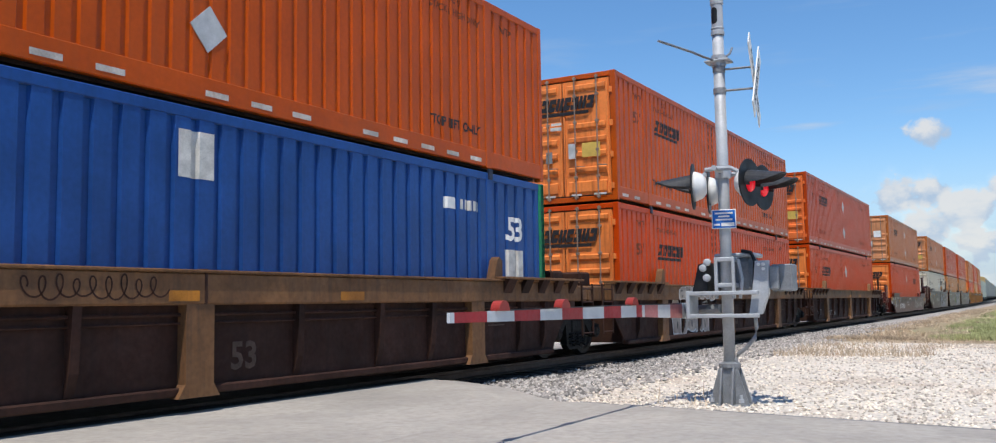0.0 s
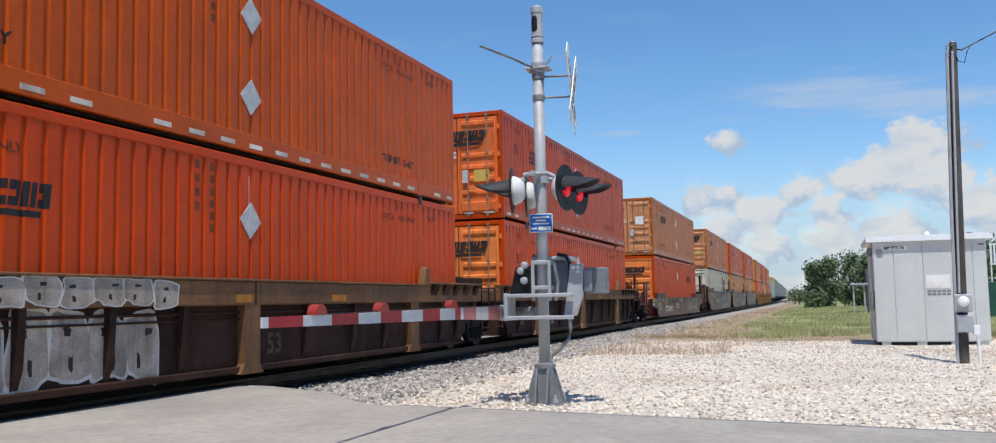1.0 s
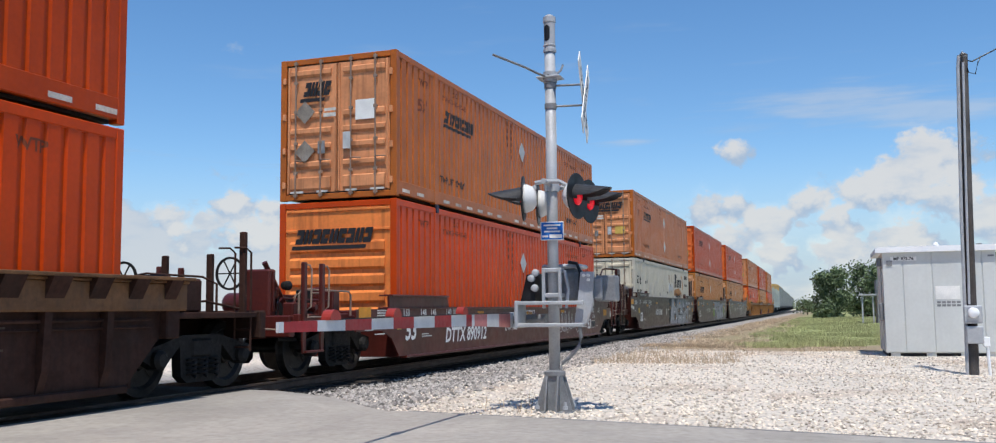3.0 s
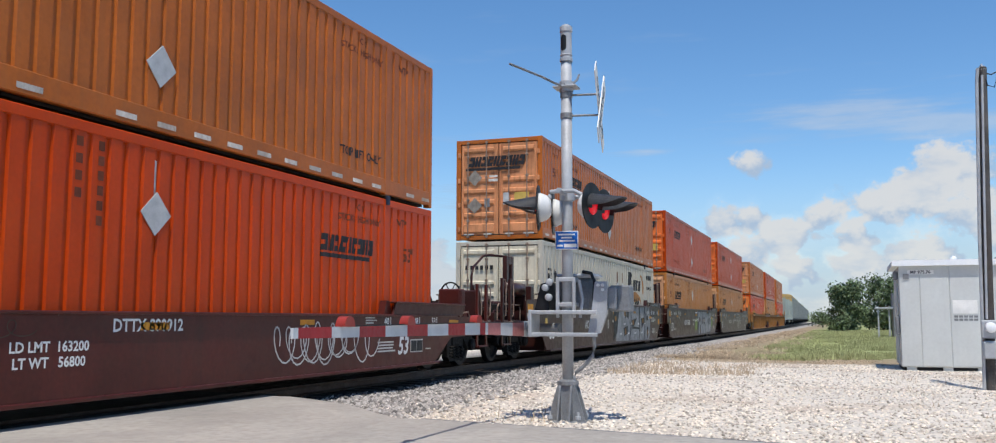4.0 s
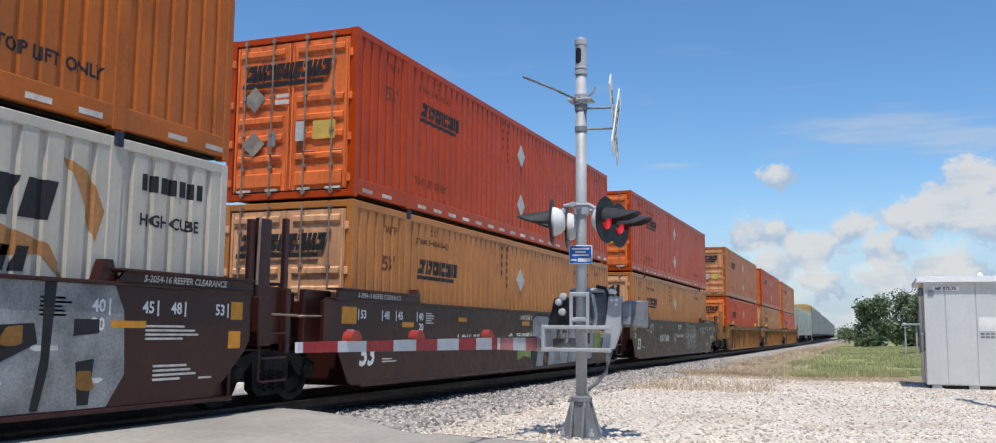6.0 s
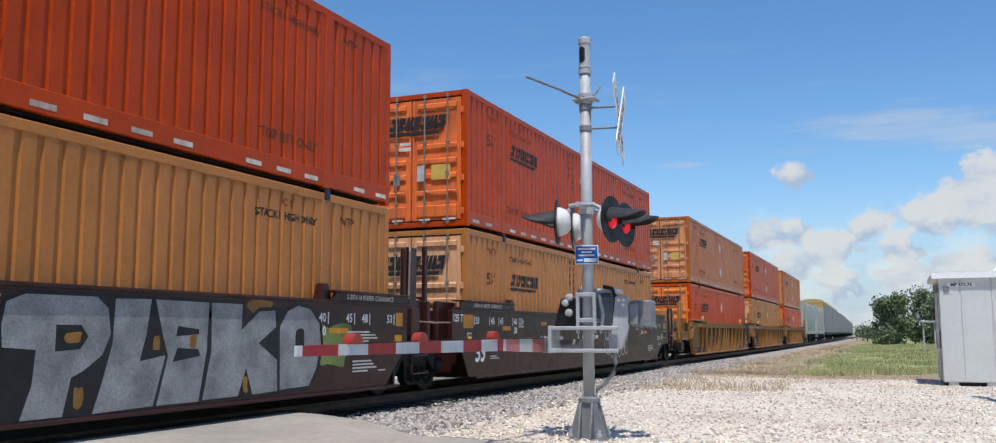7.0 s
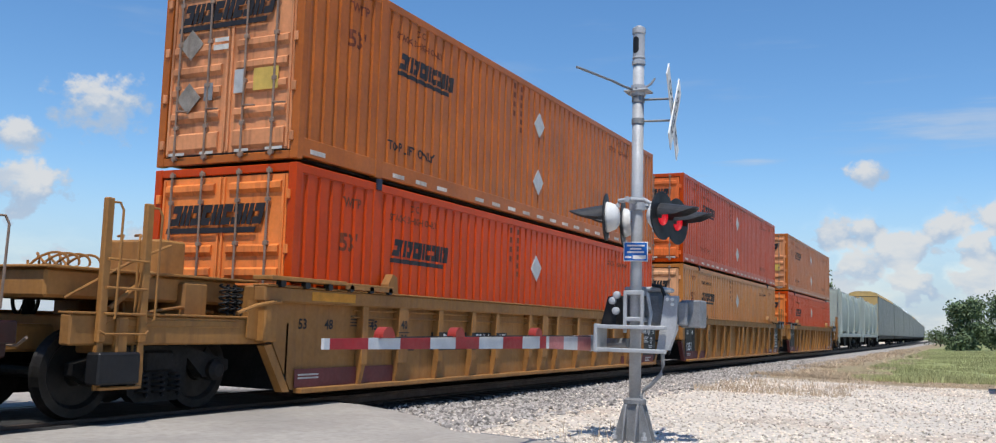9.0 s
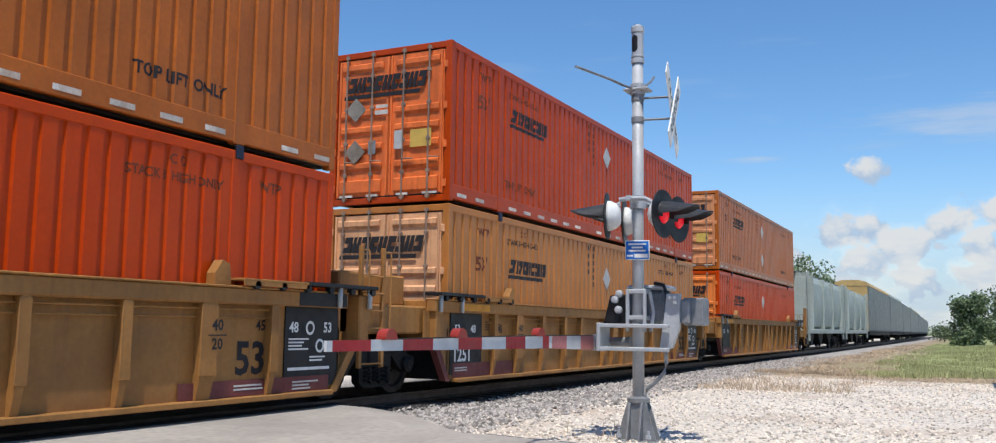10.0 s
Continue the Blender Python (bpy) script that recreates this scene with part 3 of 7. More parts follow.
        # long side
        y_logo = 3.38 if end == "door" else 12.8
        side_mark(box, "logo", y_logo, 1.95 if not lower else 1.87, lambda: flat_quads(logo_quads(1.75, 0.44, 9, 0.12)), BLACKMARK, kind, "name_logo", "dark slanted name blocks over a rule")
        y53 = 1.3 if end == "door" else 15.1
        side_mark(box, "53'", y53, 2.0 if not lower else 1.9, words("53'", 0.36), DARKMARK, kind, "lettering")
        if not lower:
            for y in (2.95, 13.2):
                side_mark(box, "TOP", y, 0.6, words("TOP LIFT ONLY", 0.205), BLACKMARK if paint != "red" else DARKMARK, kind, "lettering")
            dash = cached(("dash",), lambda: Shape().box(HALF + 0.006, HALF + 0.01, 0, 0.34, 0.10, 0.165).mesh("reflective_strip", TAPE))
            for i in range(23):
                y = 0.28 + i * 0.7
                if all(abs(y + 0.17 - p) > 0.3 for p in POSTS) and rng.random() > 0.05:
                    part("reflective_strip", dash, TAPE, box, "white reflective tape", at=pose(0, y, 0))
        for y in (3.1, 13.2):
            side_mark(box, "CC", y, 2.62, words("C C", 0.16), DARKMARK, kind, "lettering")
            side_mark(box, "STACK", y, 2.42, words("STACK 3 HIGH ONLY", 0.155), DARKMARK if paint != "ochre" else BLACKMARK, kind, "lettering")
        side_mark(box, "WTP", 1.35, 2.5, words("WTP", 0.2), DARKMARK, kind, "lettering")
        side_mark(box, "WTP", 14.8, 2.5, words("WTP", 0.2), DARKMARK, kind, "lettering")
        for z in ((2.09, 0.86) if not lower else (1.98,)):
            plate = cached(("plate",), lambda: Shape().prism([(u, w) for u, w, _ in diamond(0.27)[0]], 0, HALF - 0.002, HALF + 0.008).mesh("placard", SILVER))
            part("placard", plate, SILVER, box, "silver diamond placard", at=pose(0, 8.02, z, 6 - 9 * rng.random()))
        if lower:
            side_mark(box, "stem", 8.02, 2.42, lambda: flat_rects((-0.02, 0.02, -0.22, 0.22)), WHITE_WORN, kind, "strip")
        # serial number as upright bars
        for i in range(10):
            a, z = (-0.18, 0.41 - i * 0.19) if i < 4 else (0.15, 0.405 - (i - 4) * 0.17)
            side_mark(box, "serial", 6.95 + a, 2.25 + z, lambda: flat_rects((-0.05, 0.05, -0.055, 0.055)), BLACKMARK if paint == "ochre" else DARKMARK, kind, "serial_mark")
    elif style == "blue":
        side_mark(box, "blue53", 15.05, 1.98, words("53", 0.56), WHITE, kind, "lettering")
        side_mark(box, "bluepatch", 15.02, 1.28, lambda: flat_rects((-0.3, 0.3, -0.36, 0.36)), WHITE_WORN, kind, "patch", "grey-white paint patch")
        side_mark(box, "bluepatch2", 7.88, 2.38, lambda: flat_rects((-0.26, 0.26, -0.26, 0.26)), WHITE_WORN, kind, "patch", "grey-white paint patch")
        side_mark(box, "bluebars", 13.2, 2.3, lambda: flat_rects((-0.42, -0.02, -0.09, 0.09)), WHITE, kind, "serial_mark")
        side_mark(box, "bluebars2", 13.2, 2.3, lambda: flat_rects(*[(0.06 + i * 0.13, 0.14 + i * 0.13, -0.08, 0.08) for i in range(5)]), WHITE_WORN, kind, "serial_mark")
        g = Shape()
        g.box(HALF - 0.02, HALF + 0.012, LEN - 0.2, LEN + 0.004, 0.0, TALL + 0.002, 0.01)
        g.box(-HALF, HALF, LEN + 0.001, LEN + 0.01, 0.0, TALL)
        part("end_frame", g, GREEN, box, "green painted end frame")
    elif style == "bison":
        side_mark(box, "w53", 0.95, 1.95, words("53 ft", 0.5), BLACKMARK, kind, "lettering")
        side_mark(box, "wxhc", 0.95, 1.35, words("XHC", 0.5), BLACKMARK, kind, "lettering")
        side_mark(box, "wname", 12.35, 2.12, lambda: flat_rects((-1.4, -0.86, -0.3, 0.42), (-0.74, -0.58, -0.28, 0.14), (-0.74, -0.58, 0.22, 0.36), (-0.46, -0.08, -0.28, 0.14), (0.02, 0.44, -0.28, 0.14), (0.54, 0.92, -0.28, 0.14), shear=0.28), BLACKMARK, kind, "name_logo", "dark slanted name blocks")
        side_mark(box, "whorn", 13.72, 2.12, lambda: ([(-0.3, 0.45, 0), (0.1, 0.3, 0), (0.32, -0.1, 0), (0.2, -0.45, 0), (0.05, -0.1, 0), (-0.1, 0.2, 0)], [(0, 1, 2, 3, 4, 5)]), SWOOSH, kind, "emblem")
        side_mark(box, "wsw", 12.3, 1.5, lambda: ([(-1.5, -0.12, 0), (-1.35, 0.2, 0), (0.2, 0.3, 0), (1.0, 0.1, 0), (1.35, -0.4, 0), (0.9, -0.02, 0), (0.1, -0.1, 0)], [(0, 1, 2, 3, 4, 5, 6)]), SWOOSH, kind, "emblem", "brown sweeping band")
        side_mark(box, "wname2", 12.2, 1.42, lambda: flat_rects(*[(-0.95 + i * 0.2, -0.8 + i * 0.2, -0.13, 0.13) for i in range(9)], shear=0.25), BLACKMARK, kind, "name_logo")
        side_mark(box, "wser", 15.1, 2.45, lambda: flat_rects(*[(-0.5 + i * 0.16, -0.39 + i * 0.16, -0.1, 0.1) for i in range(7)]), BLACKMARK, kind, "serial_mark")
        side_mark(box, "whigh", 15.1, 2.0, words("HIGH CUBE", 0.2), BLACKMARK, kind, "lettering")
        for y, z, h in ((2.6, 1.9, .12), (2.9, 1.95, .1), (2.62, 1.5, .14), (4.0, 1.3, .1), (4.7, 1.5, .2), (5.8, 1.8, .1), (6.3, 1.4, .16), (7.4, 1.7, .28), (8.6, 1.5, .12), (9.6, 1.9, .14), (10.3, 1.2, .3)):
            w, h = 0.015 + rng.random() * 0.03, h * 0.75
            side_mark(box, "rust%.1f" % y, y, z, lambda: ([(-w, h * .6, 0), (w, h, 0), (w * 1.3, -h * .2, 0), (w * .3, -h, 0), (-w * .8, -h * .5, 0)], [(0, 4, 3, 2, 1)]), BLACKMARK, kind, "rust_hole")
        for y in (9.25, 10.05):
            part("placard", Shape().prism([(y + u, 1.75 + w) for u, w, _ in diamond(0.33)[0]], 0, HALF - 0.002, HALF + 0.008), SILVER, box, "silver diamond placard")
            side_mark(box, "wdr", y, 2.2, lambda: flat_rects((-0.05, 0.03, -0.25, 0.25)), RUST_MARK, kind, "rust_streak")
        end_plates(box, "serial_mark", [(-1.0 + i * 0.15, -0.91 + i * 0.15, 2.1, 2.22) for i in range(6)], BLACKMARK)
        d = Shape().prism([(-0.72 + a, 0.98 + b) for a, b, _ in diamond(0.22)[0]], 1, -0.034, -0.026)
        part("placard", d, SILVER, box, "silver diamond placard")
    if lower:
        for y in POSTS:
            part("twist_lock", Shape().box(HALF + 0.0, HALF + 0.05, y - 0.06, y + 0.06, TALL - 0.11, TALL + 0.06, 0.01), BLUE_LOCK, box, "dark box connector")
    return box


RUST_MARK = mat("rust stain", (0.16, 0.06, 0.025), 0.8)
BLUE_LOCK = mat("dark connector", (0.02, 0.025, 0.05), 0.5)


# ---- freight cars ----
# local space: rail top is z = 0, the container starts at y = 0 and runs to LEN
SIDE = 1.50


def wheel_mesh():
    s = Shape()
    for x in (-0.76, 0.76):
        o = -1 if x < 0 else 1
        s.turn([(x - o * 0.06, 0.50), (x - o * 0.03, 0.485), (x + o * 0.06, 0.47), (x + o * 0.065, 0.38), (x + o * 0.02, 0.34), (x + o * 0.03, 0.14), (x + o * 0.075, 0.12)], (0, 0, 0), 0, 28)
        # lightening marks so that the turning can be seen
        s.box(*sorted((x + o * 0.02, x + o * 0.04)), -0.03, 0.03, 0.18, 0.3)
    s.tube([(-0.95, 0, 0), (0.95, 0, 0)], 0.08, 12)
    return s.mesh("wheelset", WHEEL, False)


def truck_mesh():
    s = Shape()
    for side in (-1, 1):
        x0, x1 = sorted((side * 0.93, side * 1.07))
        s.prism([(-1.15, 0.50), (-1.15, 0.62), (-0.8, 0.70), (-0.4, 0.80), (0.4, 0.80), (0.8, 0.70), (1.15, 0.62), (1.15, 0.50), (0.95, 0.40), (0.72, 0.42), (0.45, 0.66), (0.42, 0.26), (0.3, 0.17), (-0.3, 0.17), (-0.42, 0.26), (-0.45, 0.66), (-0.72, 0.42), (-0.95, 0.40)], 0, x0, x1)
        for y in (-0.889, 0.889):
            s.turn([(side * 0.96, 0.13), (side * 1.13, 0.13), (side * 1.17, 0.08)], (0, y, 0.50), 0, 14)
    s.box(-1.1, 1.1, -0.22, 0.22, 0.5, 0.75, 0.03)
    return s.mesh("truck", STEEL_DARK)


def spring_mesh():
    pts = [(1.08 + 0.07 * math.cos(a), 0.07 * math.sin(a), 0.24 + 0.25 * a / 25.2) for a in np.linspace(0, 25.2, 40)]
    return Shape().tube(pts, 0.018, 5).mesh("spring", STEEL_DARK)


WHEELS = []


def truck(car, y):
    t = part("truck", cached(("truck",), truck_mesh), STEEL_DARK, car, "dark greasy cast truck", at=pose(0, y, 0))
    for dy in (-0.889, 0.889):
        w = part("wheelset", cached(("wheelset",), wheel_mesh), WHEEL, t, "steel wheels on an axle", at=pose(0, dy, 0.50))
        WHEELS.append((w, dy))
    for dy in (-0.24, 0.0, 0.24):
        part("spring", cached(("spring",), spring_mesh), STEEL_DARK, t, at=pose(0, dy, 0))
    return t


def car_letters(car, text, size, y, z, material=None, x=SIDE, shear=0.0):
    v, f = letter_mesh(text, size, shear)
    part("lettering", Shape().add([(x + 0.004, y + a, z + b) for a, b, _ in v], f), material or WHITE, car)


def car_plates(car, name, rects, material, x=SIDE, label="", d=0.004):
    if name == "small_print":
        s = Shape()
        for y0, y1, z0, z1 in rects:
            s.box(x, x + d, y0, y1, z0, z1)
        part(name, s, material, car, label)
        return
    for y0, y1, z0, z1 in rects:
        part(name, Shape().box(x, x + d, y0, y1, z0, z1), material, car, label)


def small_print(car, y, z, n, w, x=SIDE, material=None, h=0.022, seed=1):
    rng = random.Random(seed + int(y * 10))
    car_plates(car, "small_print", [(y, y + w * (0.6 + 0.4 * rng.random()), z - i * h * 2, z - i * h * 2 + h) for i in range(n)], material or WHITE_WORN, x, d=0.003)


def blob(cy, cz, ry, rz, seed, n=22, rough=0.22):
    rng = random.Random(seed)
    ph = [rng.random() * 6.28 for _ in range(4)]
    pts = []
    for i in range(n):
        a = 2 * math.pi * i / n
        k = 1 + rough * (0.5 * math.sin(2 * a + ph[0]) + 0.35 * math.sin(3 * a + ph[1]) + 0.3 * math.sin(5 * a + ph[2]))
        q = abs(math.cos(a)) ** 0.5 * (1 if math.cos(a) > 0 else -1), abs(math.sin(a)) ** 0.5 * (1 if math.sin(a) > 0 else -1)
        pts.append((cy + ry * k * q[0], cz + rz * k * q[1]))
    return pts


def spray_blocks(car, y0, y1, z0, z1, count, seed, x=SIDE, fill=None, halo=None, pale=False):
    """Sprayed silver shapes with dark outlines and holes, no letters."""
    rng = random.Random(seed)
    h = Shape()
    w = (y1 - y0) / count
    for i in range(count):
        cy, cz = y0 + (i + 0.5) * w, (z0 + z1) / 2 + 0.03 * rng.uniform(-1, 1)
        ry, rz = w * 0.50, (z1 - z0) * 0.5
        sd = rng.randrange(9999)
        rim = Shape().prism(blob(cy, cz, ry * 1.1, rz * 1.08, sd, rough=0.2), 0, x + 0.002 + 0.001 * (i % 2), x + 0.0045 + 0.001 * (i % 2))
        part("graffiti_outline", rim, GRAFFITI_WHITE if pale else BLACK, car)
        body = Shape().prism(blob(cy, cz, ry * 0.97, rz * 0.97, sd, rough=0.2), 0, x + 0.004 + 0.001 * (i % 2), x + 0.0075 + 0.001 * (i % 2))
        part("graffiti", body, fill or GRAFFITI, car, "sprayed worn tan shape")
        for q in range(2):
            hole = Shape().prism(blob(cy + rng.uniform(-0.1, 0.1), cz + (q - 0.5) * rz * 0.9, ry * (0.2 if q else 0.1), rz * (0.12 if q else 0.22), rng.randrange(9999), rough=0.3), 0, x + 0.006, x + 0.0105)
            part("graffiti_hole", hole, BLACK, car)
    if halo:
        for i in range(3):
            h.prism(blob(y0 + (y1 - y0) * i / 2.2, (z0 + z1) / 2 - 0.1, w * 0.45, (z1 - z0) * 0.36, seed + i, rough=0.5), 0, x + 0.0005, x + 0.0012 + 0.0002 * i)
        part("graffiti_halo", h, halo, car)


def spray_panel(car, x=SIDE):
    """A side sprayed silver from sill to flange, cut by dark bars with orange hearts."""
    base = Shape().prism([(8.0, 0.3), (14.0, 0.26), (14.25, 0.6), (14.2, 1.3), (14.05, 1.57), (8.7, 1.57), (8.45, 1.2), (8.2, 0.9)], 0, x + 0.001, x + 0.003)
    part("graffiti", base, GRAFFITI, car, "broad silver spray paint")
    dark, heart, pale = Shape(), Shape(), Shape()
    left = ([(7.7, 1.57), (8.55, 1.57), (8.35, 1.0), (8.2, 0.62), (7.6, 0.3)], [(9.35, 1.57), (9.62, 1.57), (9.7, 1.2), (9.5, 1.08)], [(9.75, 1.57), (10.15, 1.57), (10.1, 1.1), (9.75, 1.15)],
              [(9.2, 0.75), (10.0, 0.85), (9.9, 0.55), (9.3, 0.45)])
    right = ([(10.55, 1.57), (10.63, 1.57), (10.55, 0.75), (10.3, 0.3), (10.18, 0.3), (10.45, 0.8)], [(10.7, 1.05), (11.6, 1.12), (11.0, 0.8), (12.1, 0.75), (12.1, 0.68), (10.7, 0.72)],
              [(12.05, 1.57), (12.2, 1.57), (12.15, 0.9), (12.05, 0.3), (11.95, 0.3), (12.05, 0.9)], [(12.4, 1.12), (13.0, 1.15), (13.05, 0.95), (12.5, 0.72)], [(13.1, 1.57), (13.25, 1.57), (13.2, 0.7), (13.1, 0.28), (13.0, 0.28), (13.1, 0.8)],
              [(13.5, 1.2), (13.85, 1.2), (13.85, 1.05), (13.5, 1.02)], [(13.55, 0.75), (13.8, 0.78), (13.75, 0.3), (13.6, 0.3)])
    for q in left + right:
        dark.prism(q, 0, x + 0.004, x + 0.006)
    for cy, cz in ((9.45, 1.3), (9.55, 0.62), (10.9, 0.95), (12.75, 1.02), (13.68, 0.55), (7.95, 1.1)):
        heart.prism(blob(cy, cz, 0.12, 0.1, int(cy * 10), 14), 0, x + 0.007, x + 0.008)
    for i in range(9):
        pale.prism(blob(8.8 + i * 0.62, 0.55 + 0.35 * (i % 2), 0.16, 0.03, i, 12), 0, x + 0.0032, x + 0.0038)
    part("graffiti_outline", dark, BLACK, car)
    part("graffiti_heart", heart, GRAFFITI_ORANGE, car)
    part("graffiti_shine", pale, GRAFFITI_WHITE, car)


def spray_letters(car, x=SIDE):
    """Five fat silver letters with black outlines, a green cloud on either side."""
    def flat(name, shapes, d, material, label=""):
        for pts in shapes:
            part(name, Shape().prism(pts, 0, x + d, x + d + 0.0015), material, car, label)
    flat("graffiti_halo", [blob(7.95, 0.78, 0.52, 0.34, 3, 26, 0.35), blob(14.15, 0.95, 0.4, 0.36, 8, 24, 0.35)], 0.0005, GRAFFITI_GREEN, "green sprayed cloud")
    flat("graffiti_halo", [blob(12.35, 1.46, 0.3, 0.09, 5, 16, 0.3), blob(7.98, 1.4, 0.22, 0.12, 6, 16, 0.3)], 0.001, GRAFFITI_ORANGE)
    base = [(8.3, 1.25), (8.36, 1.48), (8.62, 1.55), (12.0, 1.53), (12.02, 1.28), (12.3, 1.46), (12.7, 1.47), (12.95, 1.49), (13.2, 1.55), (13.55, 1.5), (13.81, 1.27), (13.86, 0.95), (13.75, 0.57), (13.53, 0.3), (8.45, 0.24), (8.2, 0.5), (8.3, 0.9)]
    flat("graffiti_outline", [base], 0.0025, BLACK)
    p = [(8.34, 1.2), (8.38, 1.42), (8.6, 1.5), (9.5, 1.5), (9.66, 1.38), (9.71, 1.1), (9.6, 0.88), (9.35, 0.72), (9.2, 0.66), (9.11, 0.27), (8.6, 0.27), (8.72, 0.6), (8.75, 0.95), (8.36, 0.98)]
    el = [(9.76, 1.49), (10.3, 1.5), (10.24, 1.1), (10.15, 0.8), (10.56, 0.86), (10.38, 0.29), (9.5, 0.27), (9.62, 0.6), (9.74, 1.0)]
    e = [(10.37, 1.5), (11.29, 1.49), (11.27, 0.9), (11.15, 0.29), (10.44, 0.29), (10.6, 0.85), (10.5, 1.1)]
    k = [(11.34, 1.49), (11.95, 1.49), (11.93, 1.15), (12.3, 1.4), (12.65, 1.42), (12.68, 1.2), (12.3, 0.98), (12.72, 0.75), (12.74, 0.33), (12.2, 0.31), (12.05, 0.66), (11.9, 0.31), (11.22, 0.3), (11.36, 0.9)]
    o = [(12.77, 1.2), (12.95, 1.42), (13.2, 1.5), (13.5, 1.46), (13.74, 1.25), (13.79, 0.95), (13.68, 0.6), (13.5, 0.36), (12.8, 0.34)]
    flat("graffiti", [p, el, e, k, o], 0.0045, GRAFFITI, "fat silver sprayed letter")
    flat("graffiti_hole", [[(8.98, 0.93), (9.3, 0.95), (9.4, 1.08), (9.3, 1.2), (8.98, 1.2)], [(10.72, 1.08), (11.12, 1.1), (11.12, 1.16), (10.75, 1.2)],
                           [(10.68, 0.78), (11.15, 0.84), (11.12, 0.92), (10.75, 0.94)], [(12.42, 1.0), (12.7, 1.08), (12.7, 0.9)], blob(13.25, 0.98, 0.11, 0.2, 2, 16, 0.05)], 0.0065, BLACK)
    flat("graffiti_heart", [blob(9.2, 1.07, 0.1, 0.06, 1, 12), blob(11.02, 1.02, 0.06, 0.08, 2, 12), blob(10.4, 1.0, 0.05, 0.09, 3, 12), blob(9.3, 0.45, 0.06, 0.12, 4, 12), blob(12.04, 0.45, 0.05, 0.1, 5, 12)], 0.0085, GRAFFITI_ORANGE)


def spray_lines(car, y0, y1, z0, z1, count, seed, x=SIDE, material=None, r=0.008):
    """Two rows of overlapping sprayed bubbles, each one closed line with a short inner stroke."""
    rng = random.Random(seed)
    w, h = (y1 - y0) / count, z1 - z0

    def line(pts, closed):
        s = Shape()
        for (a, b), (c, d) in zip(pts, pts[1:] + (pts[:1] if closed else [])):
            n = Vector((d - b, a - c)).normalized() * r
            s.add([(x + 0.004, a + n.x, b + n.y), (x + 0.004, c + n.x, d + n.y), (x + 0.004, c - n.x, d - n.y), (x + 0.004, a - n.x, b - n.y)], [(0, 1, 2, 3)])
        part("graffiti", s, material or GRAFFITI_WHITE, car, "sprayed bubble line")
    for i in range(count):
        for k in range(2):
            cy, cz = y0 + (i + 0.5) * w + rng.uniform(-0.08, 0.08) * w, z0 + h * (0.28 + 0.44 * k + rng.uniform(-0.04, 0.04))
            ry, rz, lean, ph = w * rng.uniform(0.5, 0.66), h * rng.uniform(0.24, 0.3), rng.uniform(-0.25, 0.25), rng.random() * 6
            ring = []
            for q in range(28):
                a = 2 * math.pi * q / 28
                g = 1 + 0.08 * math.sin(2 * a + ph)
                ring.append((cy + ry * g * math.cos(a) + lean * rz * math.sin(a), cz + rz * g * math.sin(a)))
            line(ring, True)
            line([(cy + lean * rz * u - 0.12 * ry, cz + rz * u * 0.6) for u in (-0.9, -0.3, 0.3, 0.8)], False)


def spray_scribble(car, y0, y1, z0, z1, loops, seed, x=SIDE, material=None, r=0.01):
    """One running looped line, as sprayed by hand, no letters."""
    rng = random.Random(seed)
    tall = [rng.uniform(0.45, 1.0) for _ in range(loops + 2)]
    step = (y1 - y0) / loops
    pts = []
    for q in range(loops * 14 + 1):
        u = q / 14
        k = int(u)
        a, b = tall[k] + (tall[k + 1] - tall[k]) * (u - k), 2 * math.pi * u
        pts.append((y0 + step * u + 0.42 * step * math.cos(b), (z0 + z1) / 2 + (z1 - z0) / 2 * a * math.sin(b) + 0.06 * (z1 - z0) * math.sin(3.3 * u)))
    s = Shape()
    for (a, b), (c, d) in zip(pts, pts[1:]):
        n = Vector((d - b, a - c)).normalized() * r
        s.add([(x + 0.004, a + n.x, b + n.y), (x + 0.004, c + n.x, d + n.y), (x + 0.004, c - n.x, d - n.y), (x + 0.004, a - n.x, b - n.y)], [(0, 1, 2, 3)])
    part("graffiti", s, material or GRAFFITI_WHITE, car, "looped sprayed line")


def ladder(car, y0, y1, z0, z1, x, material, rungs=5):
    s = Shape()
    for y in (y0, y1):
        s.box(x - 0.03, x + 0.03, y - 0.035, y + 0.035, z0, z1, 0.008)
    part("ladder_stile", s, material, car)
    for i in range(rungs):
        z = z0 + 0.06 + (z1 - z0 - 0.5) * i / (rungs - 1)
        part("ladder_rung", Shape().tube([(x + 0.02, y0, z), (x + 0.02, y1, z)], 0.014, 6), material, car)
    h = Shape()
    for y in (y0 + 0.1, y1 + 0.1):
        h.tube([(x + 0.06, y, z0 + 0.5), (x + 0.08, y, z0 + 0.56), (x + 0.08, y, z1 - 0.12), (x + 0.06, y, z1 - 0.06), (x, y - 0.06, z1 - 0.06)], 0.013, 6)
    part("grab_iron", h, material, car)


def floor_of(car, material):
    s = Shape()
    s.box(-1.3, 1.3, 0.3, LEN - 0.3, 0.24, 0.33)
    for y in (0.2, LEN / 2, LEN - 0.2):
        s.box(-1.32, 1.32, y - 0.3, y + 0.3, 0.22, 0.395)
    part("well_floor", s, material, car)


def well_end(car, material):
    """The low end walls that close the well in front of the trucks."""
    for y in (-0.14, LEN + 0.08):
        part("well_end", Shape().box(-1.38, 1.38, y, y + 0.06, 0.22, 1.1, 0.01), material, car)


